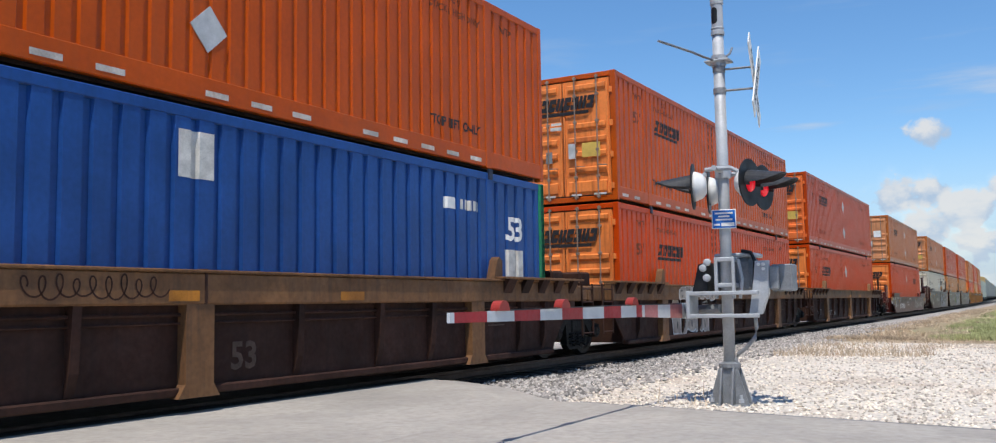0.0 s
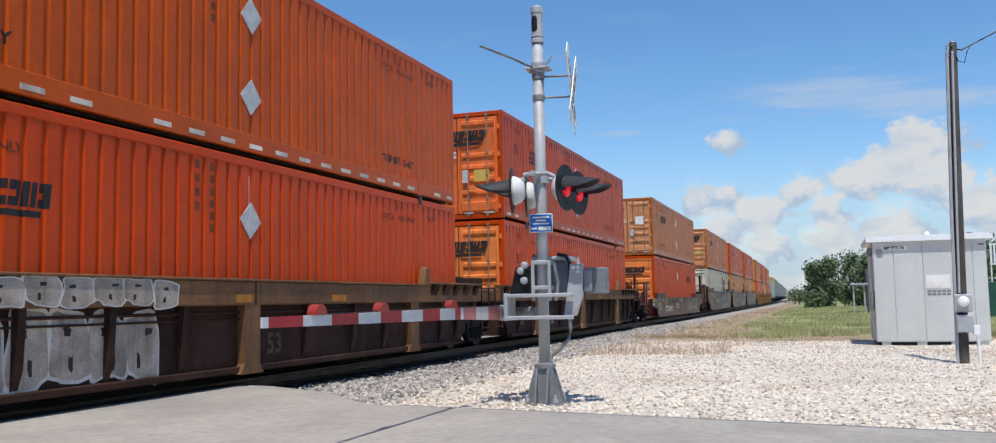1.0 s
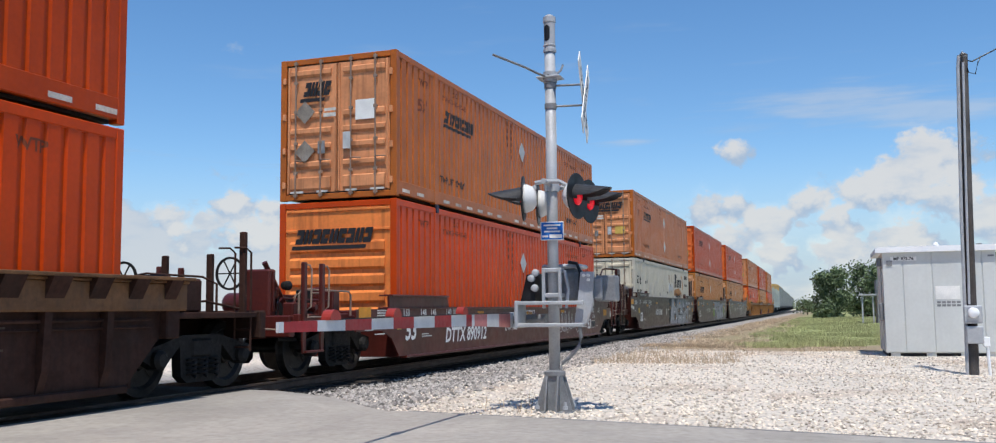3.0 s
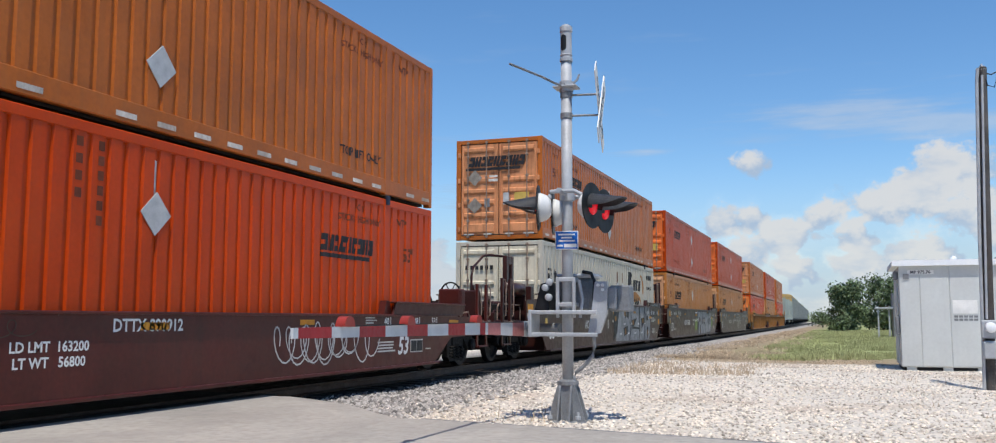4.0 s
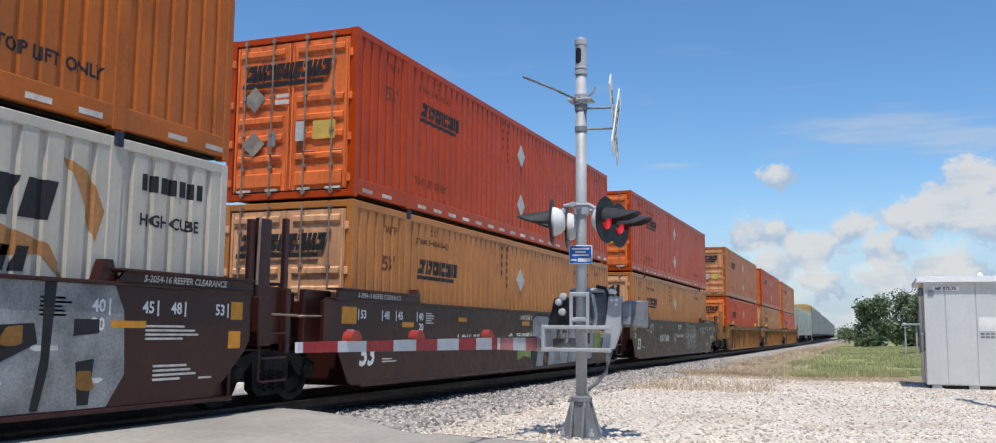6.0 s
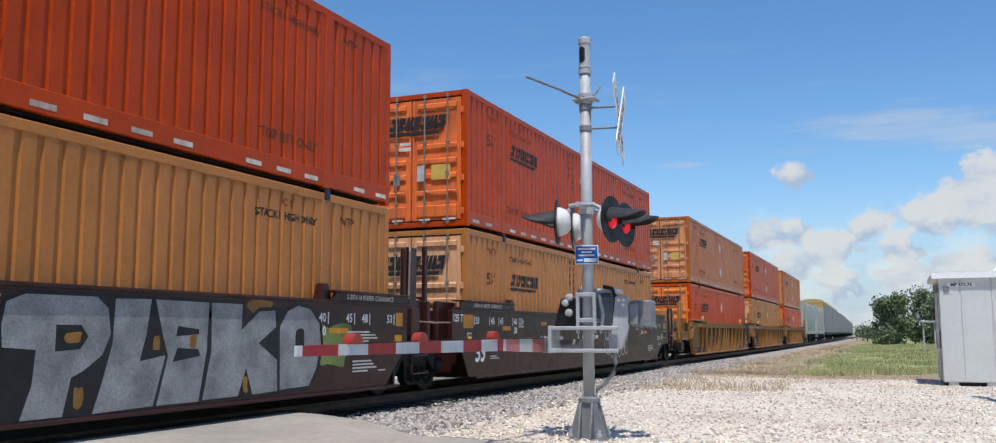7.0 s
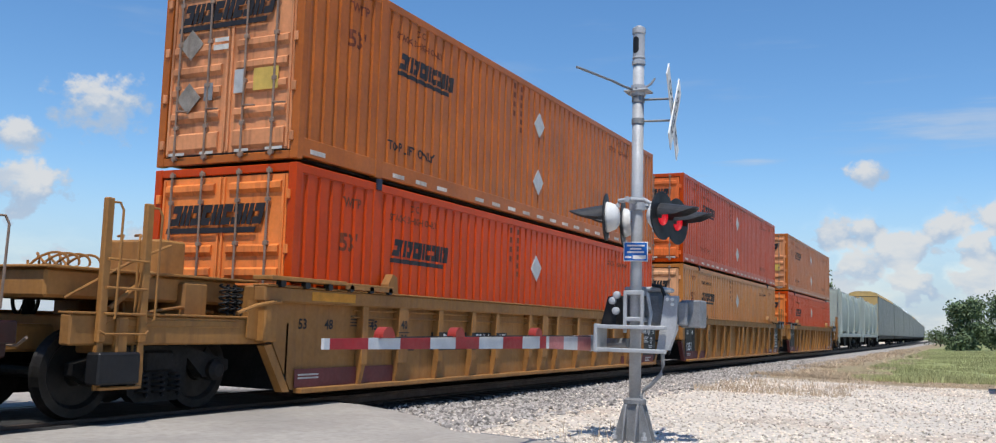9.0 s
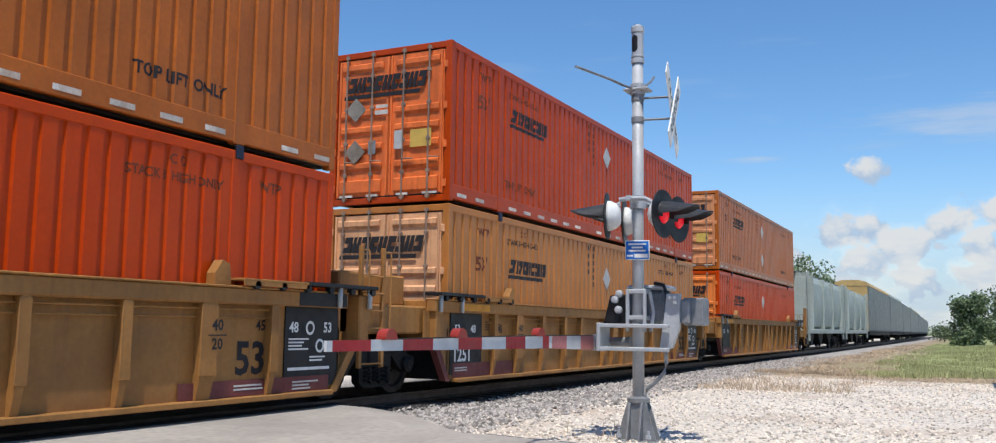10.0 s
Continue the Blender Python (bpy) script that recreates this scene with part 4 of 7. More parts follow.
def coupler(car, y, sign):
    s = Shape()
    s.box(-0.12, 0.12, *sorted((y, y - sign * 1.0)), 0.74, 0.98, 0.03)
    s.box(-0.2, 0.2, *sorted((y + sign * 0.16, y - sign * 0.2)), 0.66, 1.04, 0.05)
    part("coupler", s, STEEL_DARK, car)
    h = Shape().tube([(0.35, y - sign * 0.5, 0.95), (0.37, y - sign * 0.2, 0.7), (0.33, y + sign * 0.05, 0.55), (0.2, y + sign * 0.2, 0.6)], 0.025, 8)
    part("air_hose", h, BLACK, car, "black rubber hose")


def end_gear(car, y, sign, material, tall=True, post=2.25):
    """Brake gear on an outer end platform: cylinder, valve boxes, wheel, pipes and hand rails."""
    d = lambda a, b: sorted((y + sign * a, y + sign * b))
    p = Shape()
    p.box(-1.35, 1.35, *d(0.1, 1.9), 1.02, 1.10, 0.01)
    p.box(-0.4, 0.4, *d(-0.6, 2.6), 0.72, 1.02, 0.03)
    p.box(-1.4, 1.4, *d(1.85, 2.0), 0.72, 1.12, 0.02)
    part("end_platform", p, material, car)
    c = Shape()
    c.turn([(-0.42, 0.05), (-0.42, 0.2), (-0.36, 0.24), (0.36, 0.24), (0.42, 0.2), (0.42, 0.05)], (0.3, y + sign * 0.7, 1.38), 0, 18)
    part("brake_cylinder", c, material, car)
    for x0, x1, y0, y1, z1 in ((0.75, 1.15, 0.45, 0.85, 1.55), (-0.9, -0.4, 0.5, 1.0, 1.45), (0.55, 0.75, 1.0, 1.35, 1.4)):
        part("valve_box", Shape().box(x0, x1, *d(y0, y1), 1.1, z1, 0.03), material, car)
    zw = 1.62 if tall else 1.3
    w = Shape()
    w.turn([(-0.015, 0.25), (0.015, 0.25), (0.015, 0.215), (-0.015, 0.215), (-0.015, 0.25)], (-0.75, y + sign * 1.5, zw), 1, 24, False)
    for k in range(3):
        a = k * math.pi / 3
        w.tube([(-0.75 - 0.22 * math.cos(a), y + sign * 1.5, zw - 0.22 * math.sin(a)), (-0.75 + 0.22 * math.cos(a), y + sign * 1.5, zw + 0.22 * math.sin(a))], 0.012, 6)
    w.box(-0.85, -0.65, *d(1.42, 1.48), 1.0, zw, 0.02)
    part("hand_brake", w, STEEL_DARK, car, "black hand brake wheel")
    for x, a in ((1.2, 1.7), (0.6, 1.75), (-0.2, 1.75), (-1.2, 1.7)):
        if tall:
            s = Shape().box(x - 0.05, x + 0.05, *d(a - 0.04, a + 0.04), 1.05, post if abs(x) > 1 else post - 0.3, 0.015)
            part("upright", s, material, car)
    g = Shape()
    for x in (1.32, 1.05):
        g.tube([(x, y + sign * 1.72, 0.55), (x, y + sign * 1.72, 1.95), (x - 0.05, y + sign * 1.66, 2.02), (x - 0.2, y + sign * 1.6, 2.02)], 0.016, 6)
    g.tube([(1.32, y + sign * 1.72, 0.6), (1.05, y + sign * 1.72, 0.6)], 0.016, 6)
    g.tube([(1.32, y + sign * 1.72, 0.85), (1.05, y + sign * 1.72, 0.85)], 0.016, 6)
    g.tube([(0.9, y + sign * 1.5, 1.1), (0.9, y + sign * 1.5, 1.5), (0.8, y + sign * 1.3, 1.6), (0.0, y + sign * 1.1, 1.66), (-0.9, y + sign * 1.0, 1.5)], 0.018, 6)
    g.tube([(1.0, y + sign * 0.2, 1.2), (1.15, y + sign * 0.9, 1.25), (1.2, y + sign * 1.6, 1.15)], 0.018, 6)
    part("piping", g, material, car)
    coupler(car, y + sign * 3.05, sign)


def maroon_joint(car, y, sign, m):
    """Posts, pipes and grab irons between two joined cars; only the rear end carries the tall posts."""
    part("side_plate", Shape().box(1.2, 1.3, *sorted((y, y + sign * 0.75)), 0.9, 1.72, 0.015), m, car)
    part("side_plate", Shape().box(-1.3, -1.2, *sorted((y, y + sign * 0.75)), 0.9, 1.72, 0.015), m, car)
    part("cross_pipe", Shape().tube([(1.42, y + sign * 0.05, 1.33), (1.44, y + sign * 0.3, 1.32), (1.44, y + sign * 0.95, 1.31), (1.3, y + sign * 1.05, 1.30)], 0.018, 6), ROD, car, "dusty pipe")
    if sign < 0:
        return
    for x in (1.3, -1.3):
        for dy, w, z0, z1 in ((-0.04, 0.06, 1.2, 2.62), (0.24, 0.15, 0.95, 2.66), (0.78, 0.05, 0.95, 2.72)):
            part("upright", Shape().box(x - 0.04, x + 0.04, y + dy - w, y + dy + w, z0, z1, 0.012), m, car)
        part("grab_iron", Shape().tube([(x + 0.06, y + 0.05, 1.72), (x + 0.08, y + 0.05, 2.58), (x + 0.06, y + 0.09, 2.66), (x, y + 0.16, 2.66)], 0.02, 8), ROD, car, "worn grab iron")
    lower = part("step_post", Shape().box(1.28, 1.40, y + 0.72, y + 0.84, 0.78, 1.70, 0.015), m, car)
    for z in (1.08, 0.74, 0.42):
        part("step_bar", Shape().tube([(1.40, y + 0.1, z), (1.42, y + 0.14, z - 0.03), (1.42, y + 0.70, z - 0.02), (1.36, y + 0.78, z)], 0.016, 6), m, lower)
    part("step_bar", Shape().tube([(1.40, y + 0.1, 1.1), (1.40, y + 0.1, 0.40)], 0.02, 6), m, lower)
    for k in range(7):
        yy, zz = y + 0.86 + 0.07 * (k % 3), 1.0 + 0.11 * k
        part("pipe_joint", Shape().turn([(-0.07, 0.03), (-0.05, 0.05), (0.05, 0.05), (0.07, 0.03)], (1.15 - 0.06 * (k % 2), yy, zz), k % 2, 10), ROD if k % 3 == 0 else STEEL_DARK, car)
    for k, (z0, z1) in enumerate(((0.9, 1.75), (1.0, 1.55), (0.85, 1.4))):
        part("air_hose", Shape().tube([(1.1 - 0.2 * k, y + 0.5, z1), (1.15 - 0.2 * k, y + 0.9, z1 + 0.02), (1.15 - 0.2 * k, y + 1.15, (z0 + z1) / 2), (1.1 - 0.2 * k, y + 1.3, z0)], 0.028, 8), STEEL_DARK, car, "black rubber hose")


def stanchions(car, y0, y1, z0, z1, material, foot=0.45, pale=None):
    """A pair of upright posts on either side of the end platform, with grab irons and a hanging step."""
    for x in (1.38, -1.38):
        o = 1 if x > 0 else -1
        for y in (y0, y1):
            post = part("stanchion", Shape().box(x - 0.035, x + 0.035, y - 0.05, y + 0.05, z0 - 0.1, z1, 0.012), material, car)
            part("grab_iron", Shape().tube([(x, y + 0.05, z1 - 0.04), (x + o * 0.03, y + 0.12, z1 - 0.04), (x + o * 0.05, y + 0.15, z1 - 0.12), (x + o * 0.05, y + 0.13, z0 + 0.15), (x, y + 0.05, z0 + 0.08)], 0.014, 6), pale or material, post, "worn grab iron")
        step = part("hanging_step", Shape().box(x - 0.02, x + 0.05, min(y0, y1), max(y0, y1), foot, foot + 0.035, 0.008), material, car)
        for y in (y0, y1):
            part("step_strap", Shape().prism([(y - 0.03, z0), (y + 0.03, z0), (y + 0.05, foot + 0.2), (y + 0.04, foot), (y - 0.04, foot), (y - 0.05, foot + 0.2)], 0, x - 0.012, x + 0.012), material, step)
        part("step_bar", Shape().tube([(x + o * 0.05, y0 - 0.05, z0 + 0.02), (x + o * 0.07, y0, z0 - 0.01), (x + o * 0.07, y1, z0 - 0.01), (x + o * 0.05, y1 + 0.05, z0 + 0.02)], 0.014, 6), pale or material, step)


def maroon_outer(car, y, sign, m, red):
    """The coupler end: low platform, stanchions, brake gear, pipes and a bent hand rail."""
    d = lambda a, b: sorted((y + sign * a, y + sign * b))
    w = lambda a: y + sign * a
    p = Shape()
    p.box(-1.32, 1.32, *d(-0.3, 1.55), 0.93, 1.02, 0.012)
    p.box(-0.4, 0.4, *d(-1.0, 1.9), 0.66, 0.94, 0.03)
    part("end_platform", p, m, car)
    part("platform_beam", Shape().box(1.24, 1.36, *d(0.0, 1.6), 0.84, 1.06, 0.015), m, car)
    part("platform_beam", Shape().box(-1.36, -1.24, *d(0.0, 1.6), 0.84, 1.06, 0.015), m, car)
    part("draft_beam", Shape().box(-1.2, 1.2, *d(1.45, 1.62), 0.7, 1.04, 0.02), m, car)
    a, b = (0.95, 1.5) if sign < 0 else (0.66, 1.22)
    stanchions(car, w(a), w(b), 1.02, 2.07 if not red else 1.87, m, 0.45, ROD)
    if sign < 0 or red:
        box = part("brake_housing", Shape().box(0.2, 0.75, *d(1.15, 1.5) if sign > 0 else d(1.3, 1.5), 1.02, 1.78, 0.03), m, car, "hand brake gear housing")
        part("housing_rib", Shape().box(0.75, 0.77, *d(1.2, 1.26) if sign > 0 else d(1.36, 1.42), 1.1, 1.74, 0.004), m, box)
    zw = 1.72 if sign < 0 else 1.45 if red else 1.6
    wheel = Shape()
    yw = w(0.55) if sign > 0 else w(1.56)
    wheel.turn([(-0.015, 0.27), (0.015, 0.27), (0.015, 0.235), (-0.015, 0.235), (-0.015, 0.27)], (0.05, yw, zw), 1, 24, False)
    for k in range(3):
        q = k * math.pi / 3
        wheel.tube([(0.05 - 0.25 * math.cos(q), yw, zw - 0.25 * math.sin(q)), (0.05 + 0.25 * math.cos(q), yw, zw + 0.25 * math.sin(q))], 0.012, 6)
    part("hand_brake", wheel, STEEL_DARK, car, "black hand brake wheel")
    # reservoir, valves and plumbing
    if sign < 0 and not red:
        part("reservoir", Shape().turn([(w(-0.82), 0.06), (w(-0.80), 0.15), (w(-0.72), 0.185), (w(0.42), 0.185), (w(0.50), 0.15), (w(0.52), 0.06)], (1.1, 0, 1.84), 1, 22), m, car, "round maroon air reservoir", True)
        part("reservoir_saddle", Shape().box(0.95, 1.25, *d(-0.65, -0.55), 1.3, 1.70, 0.01).box(0.95, 1.25, *d(0.2, 0.3), 1.3, 1.70, 0.01), m, car)
        part("corner_post", Shape().box(1.3, 1.46, *d(-0.75, -0.5), 1.5, 1.93, 0.02), m, car)
        stand = Shape().box(0.85, 0.97, *d(-0.53, -0.37), 1.1, 2.72, 0.012).box(0.85, 0.97, *d(-0.14, 0.02), 1.1, 2.72, 0.012)
        stand.box(0.85, 0.97, *d(-0.36, -0.15), 2.50, 2.72, 0.012)
        part("brake_stand", stand, m, car, "slotted maroon brake stand")
    rail_x = 0.5
    if not red:
        part("hand_rail", Shape().tube([(rail_x, w(1.35), 1.05), (rail_x, w(1.30), 2.15), (rail_x, w(1.18), 2.36), (rail_x - 0.1, w(0.25), 2.70), (rail_x, w(0.05), 2.73), (rail_x + 0.35, w(-0.1), 2.70)] if sign < 0 else
                                  [(0.2, w(0.3), 1.0), (0.2, w(0.3), 2.1), (0.2, w(0.2), 2.35), (0.15, w(-0.45), 2.62), (0.1, w(-1.3), 2.7), (0.1, w(-1.45), 2.6), (0.1, w(-1.45), 1.5)], 0.032, 10), m, car, "bent pipe hand rail", True)
    if sign < 0:
        part("brace", Shape().tube([(0.5, w(1.27), 1.9), (0.6, w(0.7), 1.1)], 0.045, 6), m, car)
    rng = random.Random(5 if sign < 0 else 9)
    for k in range(12):
        yy, xx, zz = w(rng.uniform(-0.4, 1.3)), rng.uniform(0.1, 1.15), rng.uniform(1.12, 1.55 if sign < 0 else 1.3)
        if k % 2:
            part("valve", Shape().turn([(-0.09, 0.03), (-0.07, 0.07), (0.05, 0.08), (0.09, 0.05)], (xx, yy, zz), k % 3, 10), STEEL_DARK if k % 4 == 1 else m, car)
        else:
            part("valve_box", Shape().box(xx - 0.1, xx + 0.1, yy - 0.12, yy + 0.12, 1.0, zz, 0.025), m if k % 4 else STEEL_DARK, car)
    for k in range(6):
        x, a, b, z = 1.2 - 0.13 * k, rng.uniform(-0.5, 0.2), rng.uniform(0.6, 1.4), rng.uniform(1.1, 1.5 if sign < 0 else 1.25)
        part("pipe", Shape().tube([(x, w(a), 1.0), (x, w(a), z), (x + 0.02, w(a + 0.1), z + 0.06), (x, w(b - 0.1), z + 0.08), (x, w(b), z), (x, w(b), 1.0)], 0.018, 6), ROD if k % 3 == 0 else m, car)
    part("reservoir", Shape().turn([(-0.42, 0.05), (-0.40, 0.15), (-0.34, 0.19), (0.34, 0.19), (0.40, 0.15), (0.42, 0.05)], (-0.5, w(0.3), 1.25), 0, 18), m, car, "", True)
    part("lift_lever", Shape().tube([(1.36, w(1.7), 0.9), (1.2, w(1.72), 0.82), (0.3, w(1.75), 0.84)], 0.016, 6), ROD, car)
    part("air_hose", Shape().tube([(0.42, w(1.55), 0.9), (0.5, w(1.75), 0.72), (0.46, w(1.95), 0.5), (0.25, w(2.1), 0.48)], 0.035, 8), BLACK, car, "black rubber hose")
    part("brake_rod", Shape().tube([(0.9, w(0.1), 0.62), (0.9, w(1.5), 0.66)], 0.03, 6).box(0.7, 1.0, *d(0.7, 0.95), 0.5, 0.92, 0.02), STEEL_DARK, car)
    coupler(car, w(2.0), sign)


def well_maroon(label, front, rear, marks, red=False, top=1.58):
    """A smooth-sided well car; front, rear: 'outer' or 'joint'; top: height of its sides."""
    m = MAROON_RED if red else MAROON
    car = thing("well_car", label, "freight car", "cars of the train")
    a0, a1 = (-2.0 if front == "outer" else -1.12), LEN + (1.72 if rear == "outer" else 0.34)
    low, rise = top - 1.58, (0.16 if top > 1.4 else 0.24)
    for side in (1, -1):
        s = Shape()
        x0, x1 = sorted((side * (SIDE - 0.03), side * SIDE))
        nose = [(a0, 0.74), (-1.0, 0.74), (-0.62, 0.60), (-0.3, 0.26)] if front == "outer" else [(a0, 0.95), (-0.78, 0.93), (-0.36, 0.28)]
        tail = [(LEN - 0.2, 0.24), (LEN + 0.6, 0.70), (a1, 0.73)] if rear == "outer" else [(LEN - 0.4, 0.26), (LEN + 0.22, 0.80), (a1, 0.95)]
        s.prism(nose + [(-0.2, 0.24)] + tail + [(a1, top - 0.03), (a1 - 0.06, top), (a0 + 0.06, top), (a0, top - 0.03)], 0, x0, x1)
        part("side_sheet", s, m, car)
        x0, x1 = sorted((side * 1.33, side * (SIDE + 0.05)))
        part("top_flange", Shape().box(x0, x1, max(a0, -0.85), min(a1, LEN + 0.85), top - 0.005, top + 0.035, 0.01), m, car)
        x0, x1 = sorted((side * 1.36, side * (SIDE + 0.03)))
        part("bottom_sill", Shape().box(x0, x1, 0.0, LEN, 0.2, 0.25, 0.01), m, car)
        for a, b, e in ((-0.75, 2.0, 1), (LEN - 2.1, min(a1, LEN + 1.2), -1)):
            x0, x1 = sorted((side * (SIDE - 0.02), side * (SIDE + 0.02)))
            lo, hi = (a, b - 0.12) if e > 0 else (a + 0.12, b)
            part("end_rail", Shape().prism([(a, top + 0.02), (b, top + 0.02), (hi, top + rise), (lo, top + rise)], 0, x0, x1), m, car)
            x0, x1 = sorted((side * 1.30, side * (SIDE + 0.09)))
            part("end_shelf", Shape().box(x0, x1, a, b, top + rise - 0.005, top + rise + 0.025, 0.008), m, car)
        for y in (2.15, LEN - 2.15):
            x0, x1 = sorted((side * 1.31, side * 1.44))
            part("container_guide", Shape().prism([(y - 0.16, top + 0.02), (y + 0.16, top + 0.02), (y + 0.06, top + 0.28), (y - 0.06, top + 0.28)], 0, x0, x1), m, car)
    floor_of(car, m)
    well_end(car, m)
    for end, y, sign in ((front, -0.6, -1), (rear, LEN + 0.6, 1)):
        part("bulkhead", Shape().box(-SIDE + 0.04, SIDE - 0.04, *sorted((y, y + sign * 0.3)), 0.88, top - 0.02, 0.02), m, car)
        if end == "outer":
            truck(car, y + sign * 1.25)
            maroon_outer(car, a0 if sign < 0 else a1, sign, m, red)
        else:
            part("joint_beam", Shape().box(-1.1, 1.1, *sorted((y, y + sign * 1.15)), 0.95, 1.35, 0.04), m, car)
            part("centre_sill", Shape().box(-0.3, 0.3, *sorted((y, y + sign * 1.2)), 0.8, 0.96, 0.03), m, car)
            maroon_joint(car, y, sign, m)
            part("valve_box", Shape().box(0.3, 0.8, *sorted((y + sign * 0.25, y + sign * 0.75)), 1.35, 1.7, 0.03), m, car)
            if sign < 0:
                truck(car, -1.82)
    # writing at both ends
    low *= 0.69
    for t, y in (("53", 0.08), ("48", 0.88), ("45", 1.38), ("40", 2.2), ("20", 2.2)):
        car_letters(car, t, 0.19, y, (1.36 if t != "20" else 1.17) + low)
    car_plates(car, "mark", [(y - 0.17, y - 0.145, 1.27 + low, 1.45 + low) for y in (0.08, 0.88, 1.38, 2.2)], WHITE)
    for t, y in (("40", 13.83), ("20", 13.83), ("45", 14.58), ("48", 15.05), ("53", 15.86)):
        car_letters(car, t, 0.19, y, (1.34 if t != "20" else 1.14) + low)
    car_plates(car, "mark", [(y + 0.145, y + 0.17, 1.25 + low, 1.43 + low) for y in (13.83, 14.58, 15.05, 15.86)], WHITE)
    car_plates(car, "reflector", [(1.45, 1.9, 1.17 + low, 1.26 + low), *(() if red else ((14.02, 14.55, 1.11, 1.19),))], ORANGEMARK, label="orange reflective patch")
    if front == "outer":
        car_plates(car, "reflector", [(-1.9, -1.45, 1.27 + low, 1.47 + low)], ORANGEMARK, label="orange reflective patch")
        car_plates(car, "plate", [(-1.95, -1.72, 1.12 + low, 1.23 + low), (-1.68, -1.36, 1.06 + low, 1.18 + low)], WHITE_WORN, label="pale stencil plate")
    else:
        car_plates(car, "reflector", [(-0.6, -0.14, 1.21, 1.48)], ORANGEMARK, label="orange reflective patch")
        car_plates(car, "plate", [(-0.42, -0.22, 1.05, 1.12)], WHITE_WORN, label="pale stencil plate")
    if rear == "outer":
        car_plates(car, "reflector", [(LEN + 0.88, LEN + 1.38, 1.26 + low, 1.47 + low) if not red else (LEN + 0.5, LEN + 0.98, 0.85, 1.06)], ORANGEMARK, label="orange reflective patch")
        y0, z0 = (LEN + 0.86, 0.94) if not red else (LEN - 1.33, 0.46)
        part("stencil_frame", Shape().box(SIDE, SIDE + 0.003, y0, y0 + 0.54, z0, z0 + 0.24), WHITE_WORN, car)
        car_plates(car, "stencil_panel", [(y0 + 0.02, y0 + 0.255, z0 + 0.02, z0 + 0.22), (y0 + 0.275, y0 + 0.52, z0 + 0.02, z0 + 0.22)], BLACK, SIDE + 0.003, "black stencil panel")
        if red:
            car_plates(car, "plate", [(LEN + 1.56, LEN + 1.68, 0.8, 1.0)], WHITE_WORN, label="pale notice plate")
        else:
            car_letters(car, "201-9", 0.2, LEN + 0.2, 0.92)
            car_plates(car, "plate", [(LEN + 0.58, LEN + 0.76, 0.86, 1.08)], YELLOWMARK, label="yellow notice")
            small_print(car, LEN + 0.05, 1.42, 3, 0.6)
            small_print(car, LEN + 0.05, 0.74, 2, 0.55)
    else:
        car_plates(car, "reflector", [(LEN - 0.07, LEN + 0.17, 1.23, 1.46), (LEN - 0.1, LEN + 0.14, 0.86, 1.08)], ORANGEMARK, label="orange reflective patch")
        small_print(car, 14.55, 1.12, 4, 1.0, h=0.024)
    if top > 1.4:
        for y in (0.6, 15.2):
            car_letters(car, "S-2054-16 REEFER CLEARANCE", 0.11, y, 1.67, WHITE_WORN, SIDE + 0.02, 0.2)
    car_plates(car, "plate", [(-0.38, -0.2, 0.9 + low * 0.5, 1.1 + low * 0.5)], YELLOWMARK)
    if front == "outer":
        small_print(car, -1.2, 1.4 + low, 4, 0.6)
        small_print(car, -1.3, 0.98 + low, 1, 0.5)
    small_print(car, 2.4, 1.42 + low, 5, 0.35)
    small_print(car, 13.05, 1.4 + low, 5, 0.45)
    small_print(car, 13.5 if red else 14.7, 0.66, 4, 0.75, h=0.026)
    small_print(car, 15.5, 0.5, 1, 0.3)
    small_print(car, 0.75, 0.62, 2, 0.5)
    car_letters(car, "53", 0.52, 0.22, 0.7, WHITE, shear=0.2)
    car_plates(car, "reflector", [(3.9, 4.3, 1.3 + low, 1.38 + low), (7.6, 8.1, 1.26 + low, 1.35 + low), (11.0, 11.4, 1.3 + low, 1.38 + low)], ORANGEMARK)
    for args in marks:
        car_letters(car, *args)
    return car


